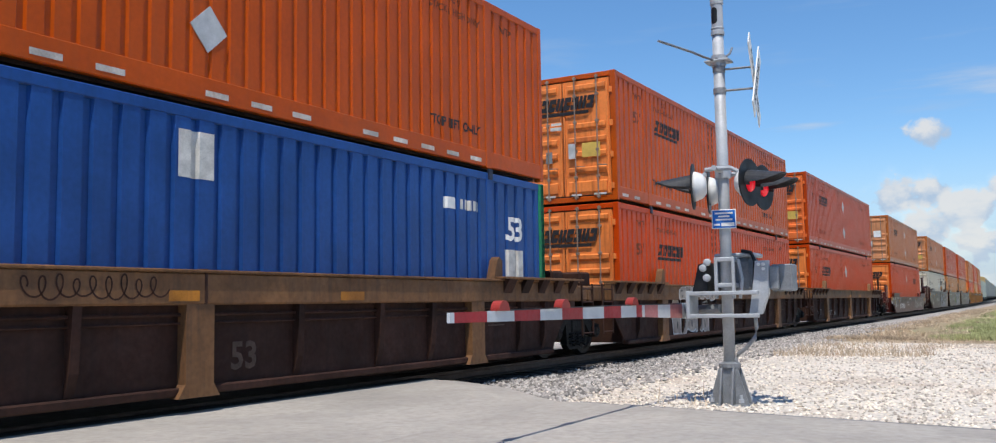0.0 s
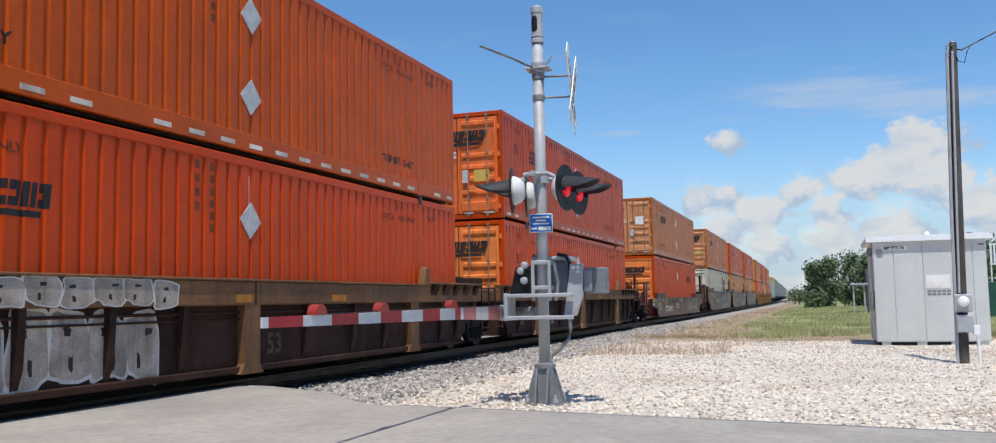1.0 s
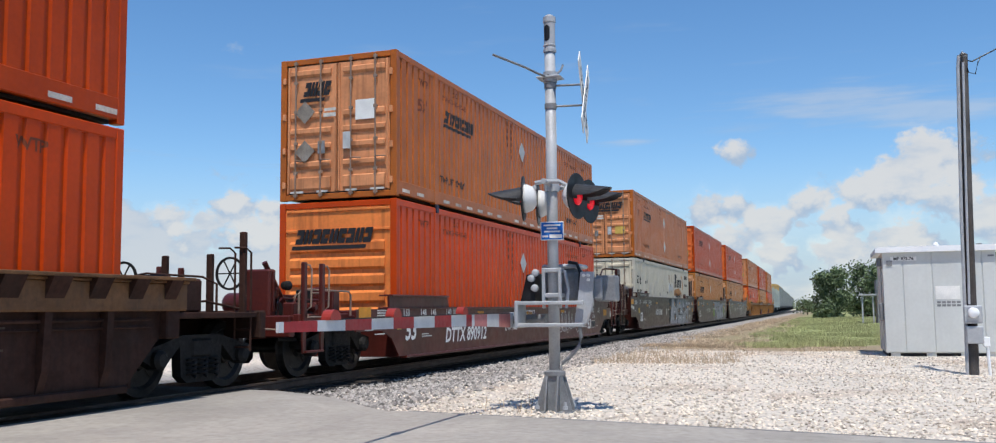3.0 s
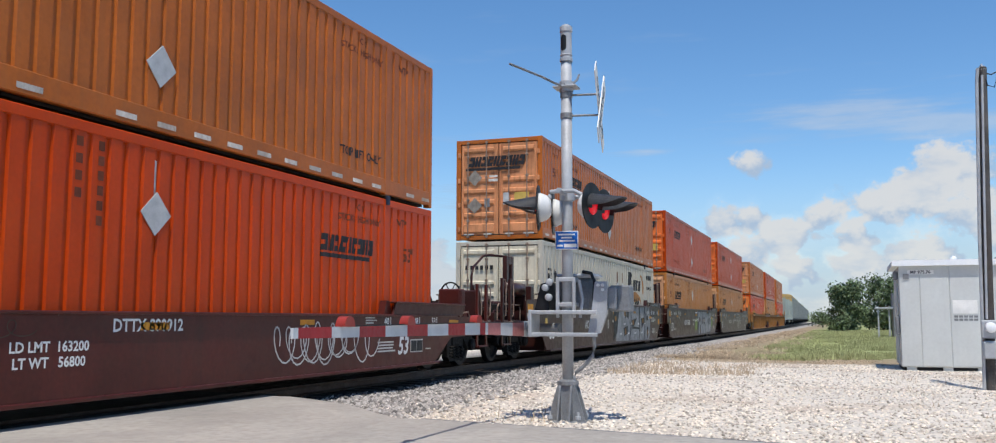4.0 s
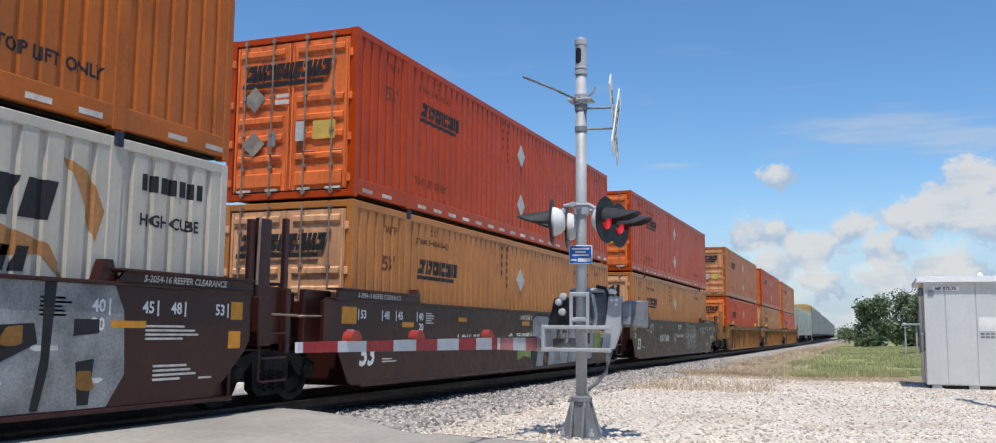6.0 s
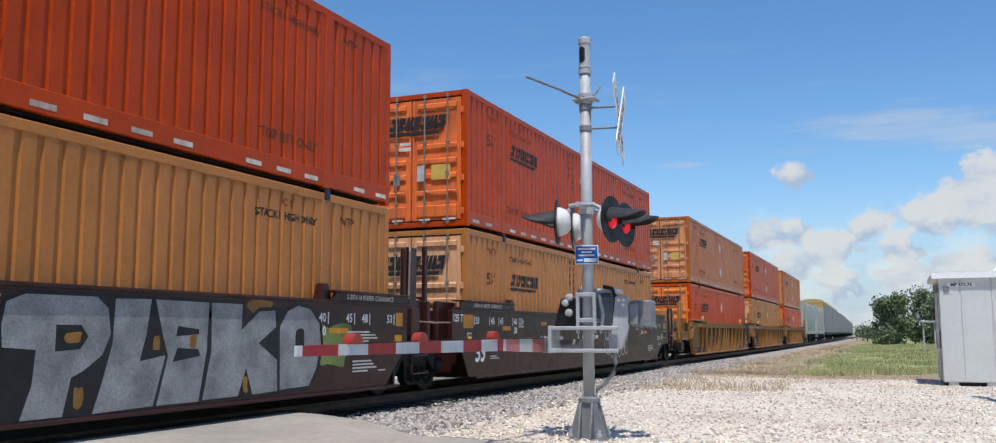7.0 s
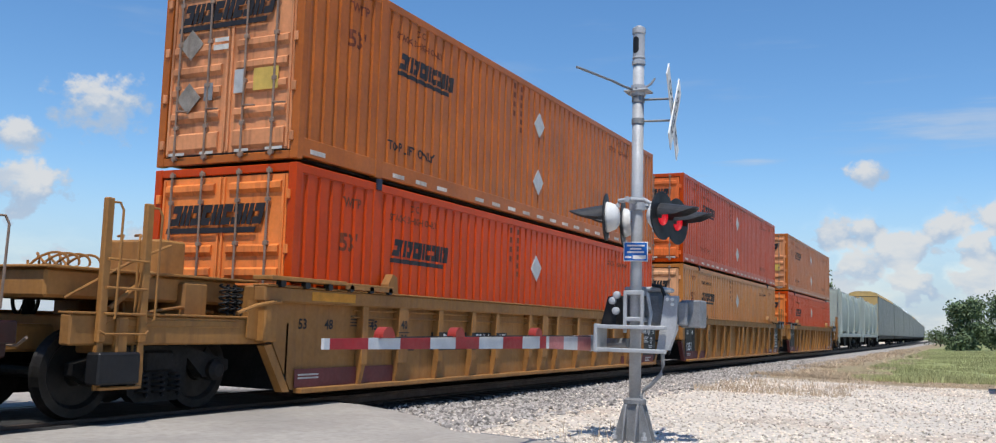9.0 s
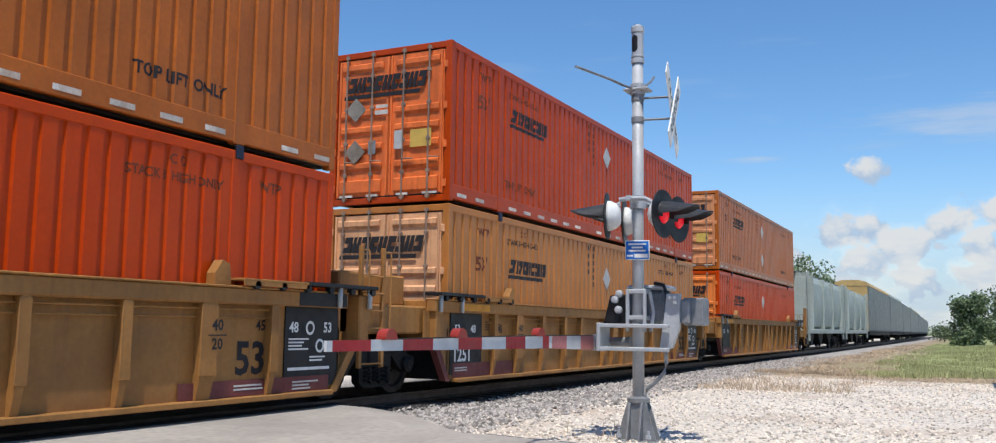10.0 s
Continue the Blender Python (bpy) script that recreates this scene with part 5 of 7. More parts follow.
def well_brown(label, front, rear):
    """A rusty brown well car with a deep top chord and outside posts."""
    car = thing("well_car", label, "freight car", "cars of the train")
    for side in (1, -1):
        o = lambda a, b: sorted((side * a, side * b))
        part("top_chord", Shape().box(*o(1.33, SIDE + 0.03), -0.95, LEN + 0.95, 1.12, 1.46, 0.02), BROWN, car, "rust-streaked ochre brown chord")
        part("top_flange", Shape().box(*o(1.31, SIDE + 0.06), -0.95, LEN + 0.95, 1.455, 1.49, 0.01), BROWN, car)
        # darker brown below the chord: its overhang shade is put into the colour
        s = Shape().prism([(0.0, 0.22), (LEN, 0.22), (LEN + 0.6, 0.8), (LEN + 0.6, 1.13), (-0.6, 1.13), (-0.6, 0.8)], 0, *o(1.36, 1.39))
        part("side_sheet", s, BROWN_DARK, car, "grimy side sheet with chord shade in its colour")
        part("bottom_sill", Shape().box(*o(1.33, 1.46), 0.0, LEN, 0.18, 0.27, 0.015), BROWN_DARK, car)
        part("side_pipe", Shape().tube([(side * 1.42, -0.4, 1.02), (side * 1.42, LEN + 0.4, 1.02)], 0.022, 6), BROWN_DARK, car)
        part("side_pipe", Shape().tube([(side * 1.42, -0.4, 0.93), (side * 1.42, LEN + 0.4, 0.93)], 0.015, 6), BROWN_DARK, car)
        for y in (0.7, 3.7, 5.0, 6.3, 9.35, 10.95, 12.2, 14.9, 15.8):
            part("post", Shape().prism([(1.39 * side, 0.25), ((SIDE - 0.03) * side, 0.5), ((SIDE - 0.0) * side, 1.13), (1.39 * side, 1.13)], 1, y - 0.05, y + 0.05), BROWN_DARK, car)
        for y in (2.2, 7.75, 13.4):
            w = Shape()
            w.prism([(y - 0.19, 1.14), (y + 0.19, 1.14), (y + 0.19, 0.3), (y + 0.28, 0.16), (y - 0.28, 0.16), (y - 0.19, 0.3)], 0, *o(1.39, SIDE + 0.02))
            part("wide_post", w, BROWN, car)
        for a, b in ((-0.95, 2.1), (LEN - 2.1, LEN + 0.95)):
            part("end_shelf", Shape().box(*o(1.30, SIDE + 0.16), a, b, 1.49, 1.53, 0.008), BROWN, car)
            for i in range(5):
                y = a + 0.3 + i * 0.6
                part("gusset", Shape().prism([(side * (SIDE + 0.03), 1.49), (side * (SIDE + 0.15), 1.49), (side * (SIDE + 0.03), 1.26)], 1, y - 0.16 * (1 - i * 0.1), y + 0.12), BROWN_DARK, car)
        for y in (2.25, LEN - 2.0):
            part("container_guide", Shape().prism([(y - 0.14, 1.49), (y + 0.14, 1.49), (y + 0.14, 1.8), (y + 0.04, 1.86), (y - 0.03, 1.8)], 0, *o(1.31, 1.46)), BROWN, car)
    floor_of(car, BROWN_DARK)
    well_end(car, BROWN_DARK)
    for end, y, sign in ((front, -0.6, -1), (rear, LEN + 0.6, 1)):
        part("bulkhead", Shape().box(-SIDE, SIDE, *sorted((y, y + sign * 0.25)), 0.78, 1.46, 0.02), BROWN_DARK, car)
        if end == "outer":
            truck(car, y + sign * 1.25)
            end_gear(car, y + sign * 0.3, sign, BROWN_DARK)
        else:
            p = Shape().box(-1.35, 1.35, *sorted((y, y + sign * 1.15)), 1.12, 1.42, 0.03)
            p.box(-0.35, 0.35, *sorted((y, y + sign * 1.2)), 0.75, 1.12, 0.03)
            part("joint_beam", p, BROWN, car)
            part("valve_box", Shape().box(0.5, 1.0, *sorted((y + sign * 0.3, y + sign * 0.8)), 1.42, 1.72, 0.04), BROWN_DARK, car)
            rails = part("end_ladder", Shape().tube([(SIDE + 0.05, y + sign * 0.45, 0.45), (SIDE + 0.05, y + sign * 0.45, 1.45)], 0.02, 6), BROWN_DARK, car)
            part("stile", Shape().tube([(SIDE + 0.05, y + sign * 0.95, 0.45), (SIDE + 0.05, y + sign * 0.95, 1.45)], 0.02, 6), BROWN_DARK, rails)
            for z in (0.5, 0.8, 1.1, 1.35):
                part("rung", Shape().tube([(SIDE + 0.05, y + sign * 0.45, z), (SIDE + 0.05, y + sign * 0.95, z)], 0.016, 6), BROWN_DARK, rails)
            if sign < 0:
                truck(car, -1.82)
    part("chord_splice", Shape().box(1.33, SIDE + 0.038, 7.79, 7.83, 1.13, 1.50, 0.005), BROWN_DARK, car)
    car_letters(car, "53", 0.42, 8.5, 0.54, DARK_STENCIL, x=1.395)
    car_plates(car, "reflector", [(7.32, 7.72, 1.16, 1.27), (10.03, 10.5, 1.16, 1.27)], ORANGE_FADED, SIDE + 0.03, "faded orange reflector")
    small_print(car, 13.9, 0.95, 6, 0.6, 1.395, DARK_STENCIL)
    return car


DARK_STENCIL = mat("faded stencil", (0.085, 0.055, 0.04), 0.8, var=0.3, scale=5)
STENCIL_PALE = mat("worn pale stencil", (0.30, 0.27, 0.24), 0.8, var=0.35, scale=6)
BAND = mat("dull maroon band", (0.16, 0.045, 0.04), 0.6, var=0.2)


def well_yellow(label, front, rear):
    """A yellow-brown well car with close outside posts."""
    car = thing("well_car", label, "freight car", "cars of the train")
    for side in (1, -1):
        o = lambda a, b: sorted((side * a, side * b))
        part("top_chord", Shape().box(*o(1.33, SIDE + 0.02), -0.75, LEN + 0.15, 1.36, 1.56, 0.02), YELLOW, car)
        part("top_flange", Shape().box(*o(1.31, SIDE + 0.05), -0.75, LEN + 0.15, 1.555, 1.58, 0.008), YELLOW, car)
        s = Shape().prism([(0.0, 0.22), (LEN - 0.1, 0.22), (LEN + 0.15, 0.55), (LEN + 0.15, 1.37), (-0.88, 1.37), (-0.88, 0.9), (-0.4, 0.85)], 0, *o(1.35, 1.38))
        part("side_sheet", s, YELLOW, car, "dusty yellow side sheet")
        part("bottom_sill", Shape().box(*o(1.35, 1.49), 0.1, LEN - 0.1, 0.17, 0.24, 0.012), YELLOW, car)
        for z in (1.30, 1.20):
            part("side_pipe", Shape().tube([(side * 1.43, 1.3, z), (side * 1.43, LEN - 1.3, z)], 0.014, 6), YELLOW, car)
        for y in (1.5, 2.55, 3.72, 4.9, 5.86, 7.35, 8.1, 8.8, 10.0, 11.2, 12.4, 13.6, 14.75):
            w = 0.11 if y in (8.1, 2.55, 13.6) else 0.045
            part("post", Shape().prism([(1.38 * side, 0.2), ((SIDE - 0.06) * side, 0.24), ((SIDE - 0.0) * side, 0.5), ((SIDE + 0.012) * side, 1.37), (1.38 * side, 1.37)], 1, y - w, y + w), YELLOW, car)
            part("post_flange", Shape().box(*o(SIDE - 0.012, SIDE + 0.014), y - w - 0.025, y + w + 0.025, 0.52, 1.355, 0.006), YELLOW, car)
        for a, b in ((-0.75, 2.1), (LEN - 2.1, LEN + 0.75)):
            far = b if a > 1 else a
            plain = front == "outer" and a < 1
            black = sorted((far, far + (-1.6 if a > 1 else 1.6)))
            tan = (a, black[0]) if a > 1 else (black[1], b)
            part("end_shelf", Shape().box(*o(1.30, SIDE + 0.1), *tan, 1.645, 1.675, 0.006), YELLOW, car)
            part("end_shelf", Shape().box(*o(1.30, SIDE + 0.12), *black, 1.635, 1.69, 0.008), YELLOW if plain else BLACK, car, "" if plain else "black end shelf")
            part("shelf_lip", Shape().box(*o(SIDE + 0.085, SIDE + 0.1), *tan, 1.585, 1.645, 0.004), YELLOW, car)
            for i in range(6):
                y = a + 0.25 + i * 0.5
                part("roller", Shape().turn([(-0.04, 0.04), (-0.04, 0.055), (0.04, 0.055), (0.04, 0.04)], (side * (SIDE + 0.06), y, 1.60), 0, 10), BLACK, car)
            for y in () if plain else (far + (-0.85 if a > 1 else 0.85), far + (-0.12 if a > 1 else 0.12)):
                part("shelf_prop", Shape().turn([(1.36, 0.035), (1.635, 0.035)], (side * (SIDE + 0.05), y, 0), 2, 12), SILVER, car, "bright steel prop", True)
        for y in (2.3, LEN - 2.3):
            part("container_guide", Shape().prism([(y - 0.14, 1.58), (y + 0.14, 1.58), (y + 0.1, 1.84), (y - 0.02, 1.88), (y - 0.14, 1.72)], 0, *o(1.31, 1.45)), YELLOW, car)
    floor_of(car, YELLOW)
    well_end(car, STEEL_DARK)
    car_plates(car, "band", [(0.05, 2.5, 0.245, 0.49), (LEN - 2.9, LEN - 0.12, 0.245, 0.44)], BAND, 1.402, "dull maroon stencil band", 0.004)
    part("wheel_guard", Shape().prism([(LEN - 0.1, 0.2), (LEN + 0.06, 0.2), (LEN + 0.5, 0.78), (LEN + 0.34, 0.8)], 0, 1.3, 1.42), YELLOW, car)
    part("wheel_guard", Shape().prism([(-0.06, 0.2), (-0.2, 0.2), (-0.6, 0.8), (-0.46, 0.82)], 0, 1.3, 1.42), YELLOW if front == "outer" else BAND, car)
    for end, y, sign in ((front, -0.45, -1), (rear, LEN + 0.45, 1)):
        part("bulkhead", Shape().box(-SIDE, SIDE, *sorted((y, y + sign * 0.25)), 0.85, 1.56, 0.02), YELLOW, car)
        if end == "outer":
            truck(car, y + sign * 1.55)
            end_gear(car, y + sign * 0.45, sign, YELLOW, False)
            part("deck_beam", Shape().box(-1.05, 1.05, *sorted((y + sign * 0.3, y + sign * 3.1)), 1.30, 1.60, 0.03), YELLOW, car)
            part("deck_plate", Shape().box(-1.15, 1.15, *sorted((y, y + sign * 3.15)), 1.60, 1.63, 0.008), YELLOW, car)
            part("control_box", Shape().box(-0.35, 0.55, *sorted((y + sign * 0.7, y + sign * 1.15)), 1.63, 2.08, 0.03), YELLOW, car, "tan control box on the end deck")
            coil = [(-0.2 + 0.3 * math.cos(a * 0.5), y + sign * (1.7 + 0.012 * a) + 0.08 * math.cos(a), 1.75 + 0.09 * math.sin(a)) for a in np.linspace(0, 44, 120)]
            part("pipe_coil", Shape().tube(coil, 0.016, 5), YELLOW, car, "tangle of thin air pipes")
            part("pipe", Shape().tube([(1.1, y + sign * 2.9, 1.3), (1.2, y + sign * 2.2, 1.7), (1.2, y + sign * 1.6, 1.95)], 0.016, 6), YELLOW, car)
            for k in range(3):
                yk = y + sign * (0.55 + 0.12 * k)
                part("release_spring", Shape().tube([(1.3 + 0.06 * math.cos(a), yk + 0.05 * math.sin(a), 1.18 + 0.012 * a) for a in np.linspace(0, 30, 50)], 0.014, 5), STEEL_DARK, car)
            part("guard_pipe", Shape().tube([(SIDE + 0.03, y + sign * 0.8, 1.2), (SIDE + 0.06, y + sign * 0.5, 1.3), (SIDE + 0.06, y + sign * 0.15, 1.36), (SIDE + 0.02, y, 1.36)], 0.025, 8), YELLOW, car)
            stanchions(car, y + sign * 2.66, y + sign * 2.12, 0.95, 2.36, YELLOW, 0.36)
            for z in (1.15, 1.42, 1.72):
                part("ladder_rung", Shape().tube([(1.42, y + sign * 2.66, z), (1.42, y + sign * 2.12, z)], 0.016, 6), YELLOW, car)
            for side in (1, -1):
                x0, x1 = sorted((side * 1.18, side * 1.34))
                part("side_beam", Shape().box(x0, x1, *sorted((y, y + sign * 3.0)), 0.82, 1.14, 0.02), YELLOW, car)
                part("beam_flange", Shape().box(x0 - 0.03, x1 + 0.03, *sorted((y, y + sign * 3.0)), 1.14, 1.165, 0.006), YELLOW, car)
                part("brace", Shape().tube([(side * 1.3, y + sign * 2.5, 1.2), (side * 1.1, y + sign * 1.75, 1.62)], 0.03, 6), YELLOW, car)
            part("step", Shape().box(1.3, SIDE, *sorted((y + sign * 2.2, y + sign * 2.75)), 0.42, 0.75, 0.02), BLACK, car)
        else:
            p = Shape().box(-1.3, 1.3, *sorted((y, y + sign * 1.25)), 1.0, 1.45, 0.03)
            p.box(-0.35, 0.35, *sorted((y, y + sign * 1.3)), 0.75, 1.0, 0.03)
            p.box(-0.6, 0.9, *sorted((y + sign * 0.3, y + sign * 0.9)), 1.45, 1.95, 0.03)
            part("joint_beam", p, YELLOW, car)
            if sign > 0:
                ladder(car, y + 0.15, y + 0.73, 0.5, 2.3, SIDE - 0.1, YELLOW, 6)
            if sign < 0:
                truck(car, -1.82)
    # black stencil panel by the rear end, writing
    car_plates(car, "stencil_panel", [(15.08, 16.22, 0.3, 1.36)] + ([] if front == "outer" else [(-0.04, 1.12, 0.3, 1.36)]), BLACK, 1.382, "black stencil panel", 0.018)
    car_plates(car, "chord_panel", [(15.2, 16.25, 1.37, 1.55)], BLACK, SIDE + 0.021, "black paint on the chord")
    for t, y in (("48", 15.25), ("53", 15.98), ("53", 0.2), ("48", 0.78), ("45", 1.9)):
        pale = y > 15 or (front == "joint" and y < 1)
        car_letters(car, t, 0.19, y, 1.08, WHITE if pale else BLACKMARK, 1.402 if pale else 1.382)
    for y, z in ((15.6, 1.08), (15.82, 0.84)):
        part("stencil_ring", Shape().turn([(1.401, 0.06), (1.405, 0.07), (1.405, 0.085), (1.401, 0.095)], (0, y, z), 0, 20, False), WHITE, car)
    small_print(car, 15.15, 0.92, 4, 0.42, 1.402, WHITE)
    small_print(car, 15.6, 0.68, 2, 0.4, 1.402, WHITE)
    small_print(car, 15.15, 0.52, 1, 0.9, 1.402, WHITE, 0.04)
    small_print(car, 15.25, 0.36, 3, 0.55, 1.407, WHITE_WORN)
    small_print(car, 0.12, 0.40, 2, 0.45, 1.407, WHITE_WORN)
    car_letters(car, "53", 0.56, 14.45, 0.68, BLACKMARK, 1.382)
    car_letters(car, "40", 0.18, 13.72, 1.1, BLACKMARK, SIDE + 0.016)
    car_letters(car, "20", 0.18, 13.72, 0.88, BLACKMARK, SIDE + 0.016)
    car_plates(car, "mark", [(13.57, 13.87, 0.98, 0.995)], BLACKMARK, SIDE + 0.016)
    car_letters(car, "45", 0.18, 14.62, 1.1, BLACKMARK, 1.382)
    for t, z in (("40", 1.1), ("20", 0.88)):
        car_letters(car, t, 0.18, 2.55, z, BLACKMARK, SIDE + 0.016)
    car_plates(car, "mark", [(2.40, 2.70, 0.98, 0.995)], BLACKMARK, SIDE + 0.016)
    small_print(car, 1.3, 1.2, 4, 0.7, 1.382, DARK_STENCIL)
    small_print(car, 2.75, 0.8, 2, 0.5, 1.382, DARK_STENCIL, 0.05)
    small_print(car, LEN - 2.0, 0.36, 2, 0.6, 1.407, WHITE_WORN)
    car_plates(car, "reflector", [(0.2, 1.2, 1.4, 1.52)], ORANGEMARK, SIDE + 0.02, "orange reflector")
    return car


def hopper(label):
    """A grey covered hopper with rounded sides."""
    car = thing("hopper_car", label, "freight car", "cars of the train")
    n = 16.0
    prof = [(0.9, 1.2)] + [(1.5 - 0.12 * (1 - math.sin(a)), 1.35 + 2.6 * (a / math.pi)) for a in np.linspace(0.1, math.pi - 0.1, 9)] + [(1.2, 4.25), (0.7, 4.45)]
    prof = prof + [(-x, z) for x, z in prof[::-1]]
    s = Shape()
    s.prism(prof, 1, 1.6, n - 1.6)
    part("body", s, HOPPER, car)
    for y in (1.55, 5.85, 10.1, n - 1.65):
        part("side_stake", Shape().box(-1.53, 1.53, y, y + 0.12, 1.1, 4.2, 0.02), HOPPER, car)
    part("sill", Shape().box(-1.5, 1.5, 0.2, n - 0.2, 1.0, 1.25, 0.03), HOPPER, car)
    part("roof_walk", Shape().box(-0.6, 0.6, 0.6, n - 0.6, 4.5, 4.56), GALV_DARK, car)
    for i in range(4):
        y = 2.6 + i * 3.5
        part("hatch", Shape().box(-0.45, 0.45, y, y + 1.6, 4.4, 4.62, 0.05), HOPPER, car)
    for y in (4.2, 8.0, 11.8):
        part("outlet", Shape().prism([(y - 1.2, 1.05), (y + 1.2, 1.05), (y + 0.3, 0.3), (y - 0.3, 0.3)], 0, -1.0, 1.0), STEEL_DARK, car)
    for y in (0.3, n - 0.3):
        ladder(car, y - 0.22, y + 0.22, 0.6, 4.4, 1.45, HOPPER, 9)
        part("end_frame", Shape().box(-1.45, 1.45, y - 0.08, y + 0.08, 1.2, 1.4, 0.02).box(-1.4, -1.28, y - 0.06, y + 0.06, 1.2, 4.3).box(1.28, 1.4, y - 0.06, y + 0.06, 1.2, 4.3), HOPPER, car)
    truck(car, 2.0)
    truck(car, n - 2.0)
    coupler(car, -0.5, -1)
    coupler(car, n + 0.5, 1)
    return car


def rack_car(label, roof, side):
    """A tall enclosed rack car with panelled sides."""
    car = thing("rack_car", label, "freight car", "cars of the train")
    n = 26.5
    part("deck", Shape().box(-1.5, 1.5, 0, n, 0.85, 1.2, 0.03), STEEL_DARK, car)
    part("body", Shape().box(-1.46, 1.46, 0.3, n - 0.3, 1.2, 5.2, 0.04), side, car)
    part("roof", Shape().prism([(-1.5, 5.2), (1.5, 5.2), (1.3, 5.55), (0.7, 5.72), (-0.7, 5.72), (-1.3, 5.55)], 1, 0.2, n - 0.2), roof, car)
    for i in range(23):
        y = 0.5 + i * 1.14
        part("panel", cached(("rackpanel", side.name), lambda: Shape().box(1.46, 1.5, 0.0, 1.06, 1.3, 5.12, 0.02).mesh("panel", side)), side, car, at=pose(0, y, 0))
    part("end_door", Shape().box(-1.4, 1.4, 0.22, 0.32, 1.25, 5.15, 0.02), roof, car)
    truck(car, 3.0)
    truck(car, n - 3.0)
    coupler(car, -0.7, -1)
    coupler(car, n + 0.7, 1)
    return car


# ---- make up the train: (thing, place of its front at the start) ----
TRAIN = []
STACK_Z = (0.372, 0.372 + TALL + 0.055)


def unit(s0, car, lower, upper):
    TRAIN.append((car, s0, 0.0))
    TRAIN.append((lower, s0, STACK_Z[0]))
    TRAIN.append((upper, s0, STACK_Z[1]))


L_OR = "orange ribbed 53-foot container with double end doors"
L_RE = "red-orange ribbed 53-foot container with end doors"
L_TA = "sun-faded orange ribbed container with grimy end doors"
L_OC = "faded ochre ribbed container with double end doors"
a_car = well_brown("rusty brown well car with outside posts", "joint", "joint")
unit(-0.57, a_car, container("blue", "blue ribbed 53-foot container with green end frame", True, style="blue"), container("orange", L_OR, False, seed=1))
spray_scribble(a_car, 5.7, 7.25, 1.16, 1.43, 9, 21, SIDE + 0.03, BROWN_DARK, 0.009)
b_car = well_brown("rusty brown well car with silver graffiti", "joint", "joint")
spray_blocks(b_car, 3.0, 5.9, 0.28, 1.06, 5, 5, 1.395, GRAFFITI_TAN, pale=True)
spray_blocks(b_car, 3.2, 6.1, 1.14, 1.44, 6, 8, SIDE + 0.03, GRAFFITI_TAN, pale=True)
unit(19.16, b_car, container("bright", "orange ribbed container in a rusty brown well car", True, seed=2), container("orange", L_OR, False, seed=3))
c_car = well_brown("rusty brown well car with a brake platform", "joint", "outer")
car_letters(c_car, "125-T", 0.3, 0.95, 0.56, STENCIL_PALE, 1.395)
car_letters(c_car, "DTTX  728006", 0.3, 3.4, 0.5, STENCIL_PALE, 1.395)
unit(38.87, c_car, container("bright", L_OR, True, seed=4), container("red", L_RE, False, seed=5))
d_car = well_maroon("red-brown smooth-sided well car with scribbled graffiti", "outer", "outer",
                    [("DTTX 890912", 0.42, 3.2, 0.56, WHITE, SIDE, 0.2), ("DTTX 890912", 0.2, 7.75, 1.0, WHITE), ("LD LMT  163200", 0.15, 6.3, 0.79, WHITE), ("LT WT   56800", 0.15, 6.3, 0.63, WHITE), ("53", 0.44, 14.5, 0.58, WHITE, SIDE, 0.2), ("L 73-4", 0.14, 15.12, 0.84, WHITE)], True, 1.13)
spray_scribble(d_car, 10.3, 13.4, 0.3, 1.08, 8, 3, r=0.013)
spray_scribble(d_car, 10.6, 12.6, 0.4, 1.05, 5, 13, r=0.011)
spray_scribble(d_car, 3.6, 6.0, 0.88, 1.08, 9, 4, material=DARK_STENCIL, r=0.006)
unit(62.49, d_car, container("bright", "orange ribbed container with a closed ribbed end", True, end="wall", seed=6),
     container("tan", "sun-faded orange container with one replaced door", False, style="damaged", seed=7))
e_car = well_maroon("maroon smooth-sided well car with silver graffiti", "outer", "joint",
                    [("AOK 55688", 0.36, 4.66, 0.9, WHITE_WORN), ("B", 0.42, 6.85, 0.9, WHITE_WORN), ("WELL LD LMT", 0.14, 7.9, 1.0, WHITE)])
spray_panel(e_car)
unit(86.16, e_car, container("white", "off-white ribbed container with rust holes and brown emblem", True, style="bison", seed=8), container("tan", L_TA, False, seed=9))
f_car = well_maroon("maroon smooth-sided well car with bulging silver graffiti", "joint", "joint",
                    [("AOK 55688", 0.36, 4.66, 0.9, WHITE_WORN), ("C", 0.42, 6.82, 0.9, WHITE_WORN), ("AOK 55688 C", 0.14, 7.9, 1.44, WHITE), ("WELL LD LMT 118,100", 0.14, 7.9, 1.02, WHITE)])
spray_letters(f_car)
unit(105.59, f_car, container("ochre", L_OC, True, seed=10), container("red", L_RE, False, seed=11))
g_car = well_maroon("maroon smooth-sided well car with thin white graffiti loops", "joint", "outer",
                    [("AOK 55688", 0.36, 4.66, 0.9, WHITE_WORN), ("A", 0.46, 6.82, 0.89, WHITE_WORN), ("WELL LD LMT 118,000", 0.16, 7.9, 1.0, WHITE), ("AOK 55688 A", 0.15, 7.95, 1.42, WHITE), ("125 T", 0.2, -0.86, 1.40, WHITE)])
spray_lines(g_car, 9.4, 11.95, 0.42, 1.5, 6, 12, r=0.017)
unit(125.03, g_car, container("ochre", "faded ochre ribbed container in a maroon well car", True, seed=12), container("red", L_RE, False, seed=13))
h_car = well_yellow("dusty yellow well car with outside posts and ladder", "outer", "joint")
car_plates(h_car, "number_panel", [(3.62, 6.5, 0.7, 1.0)], BLACK, 1.382, "black number panel")
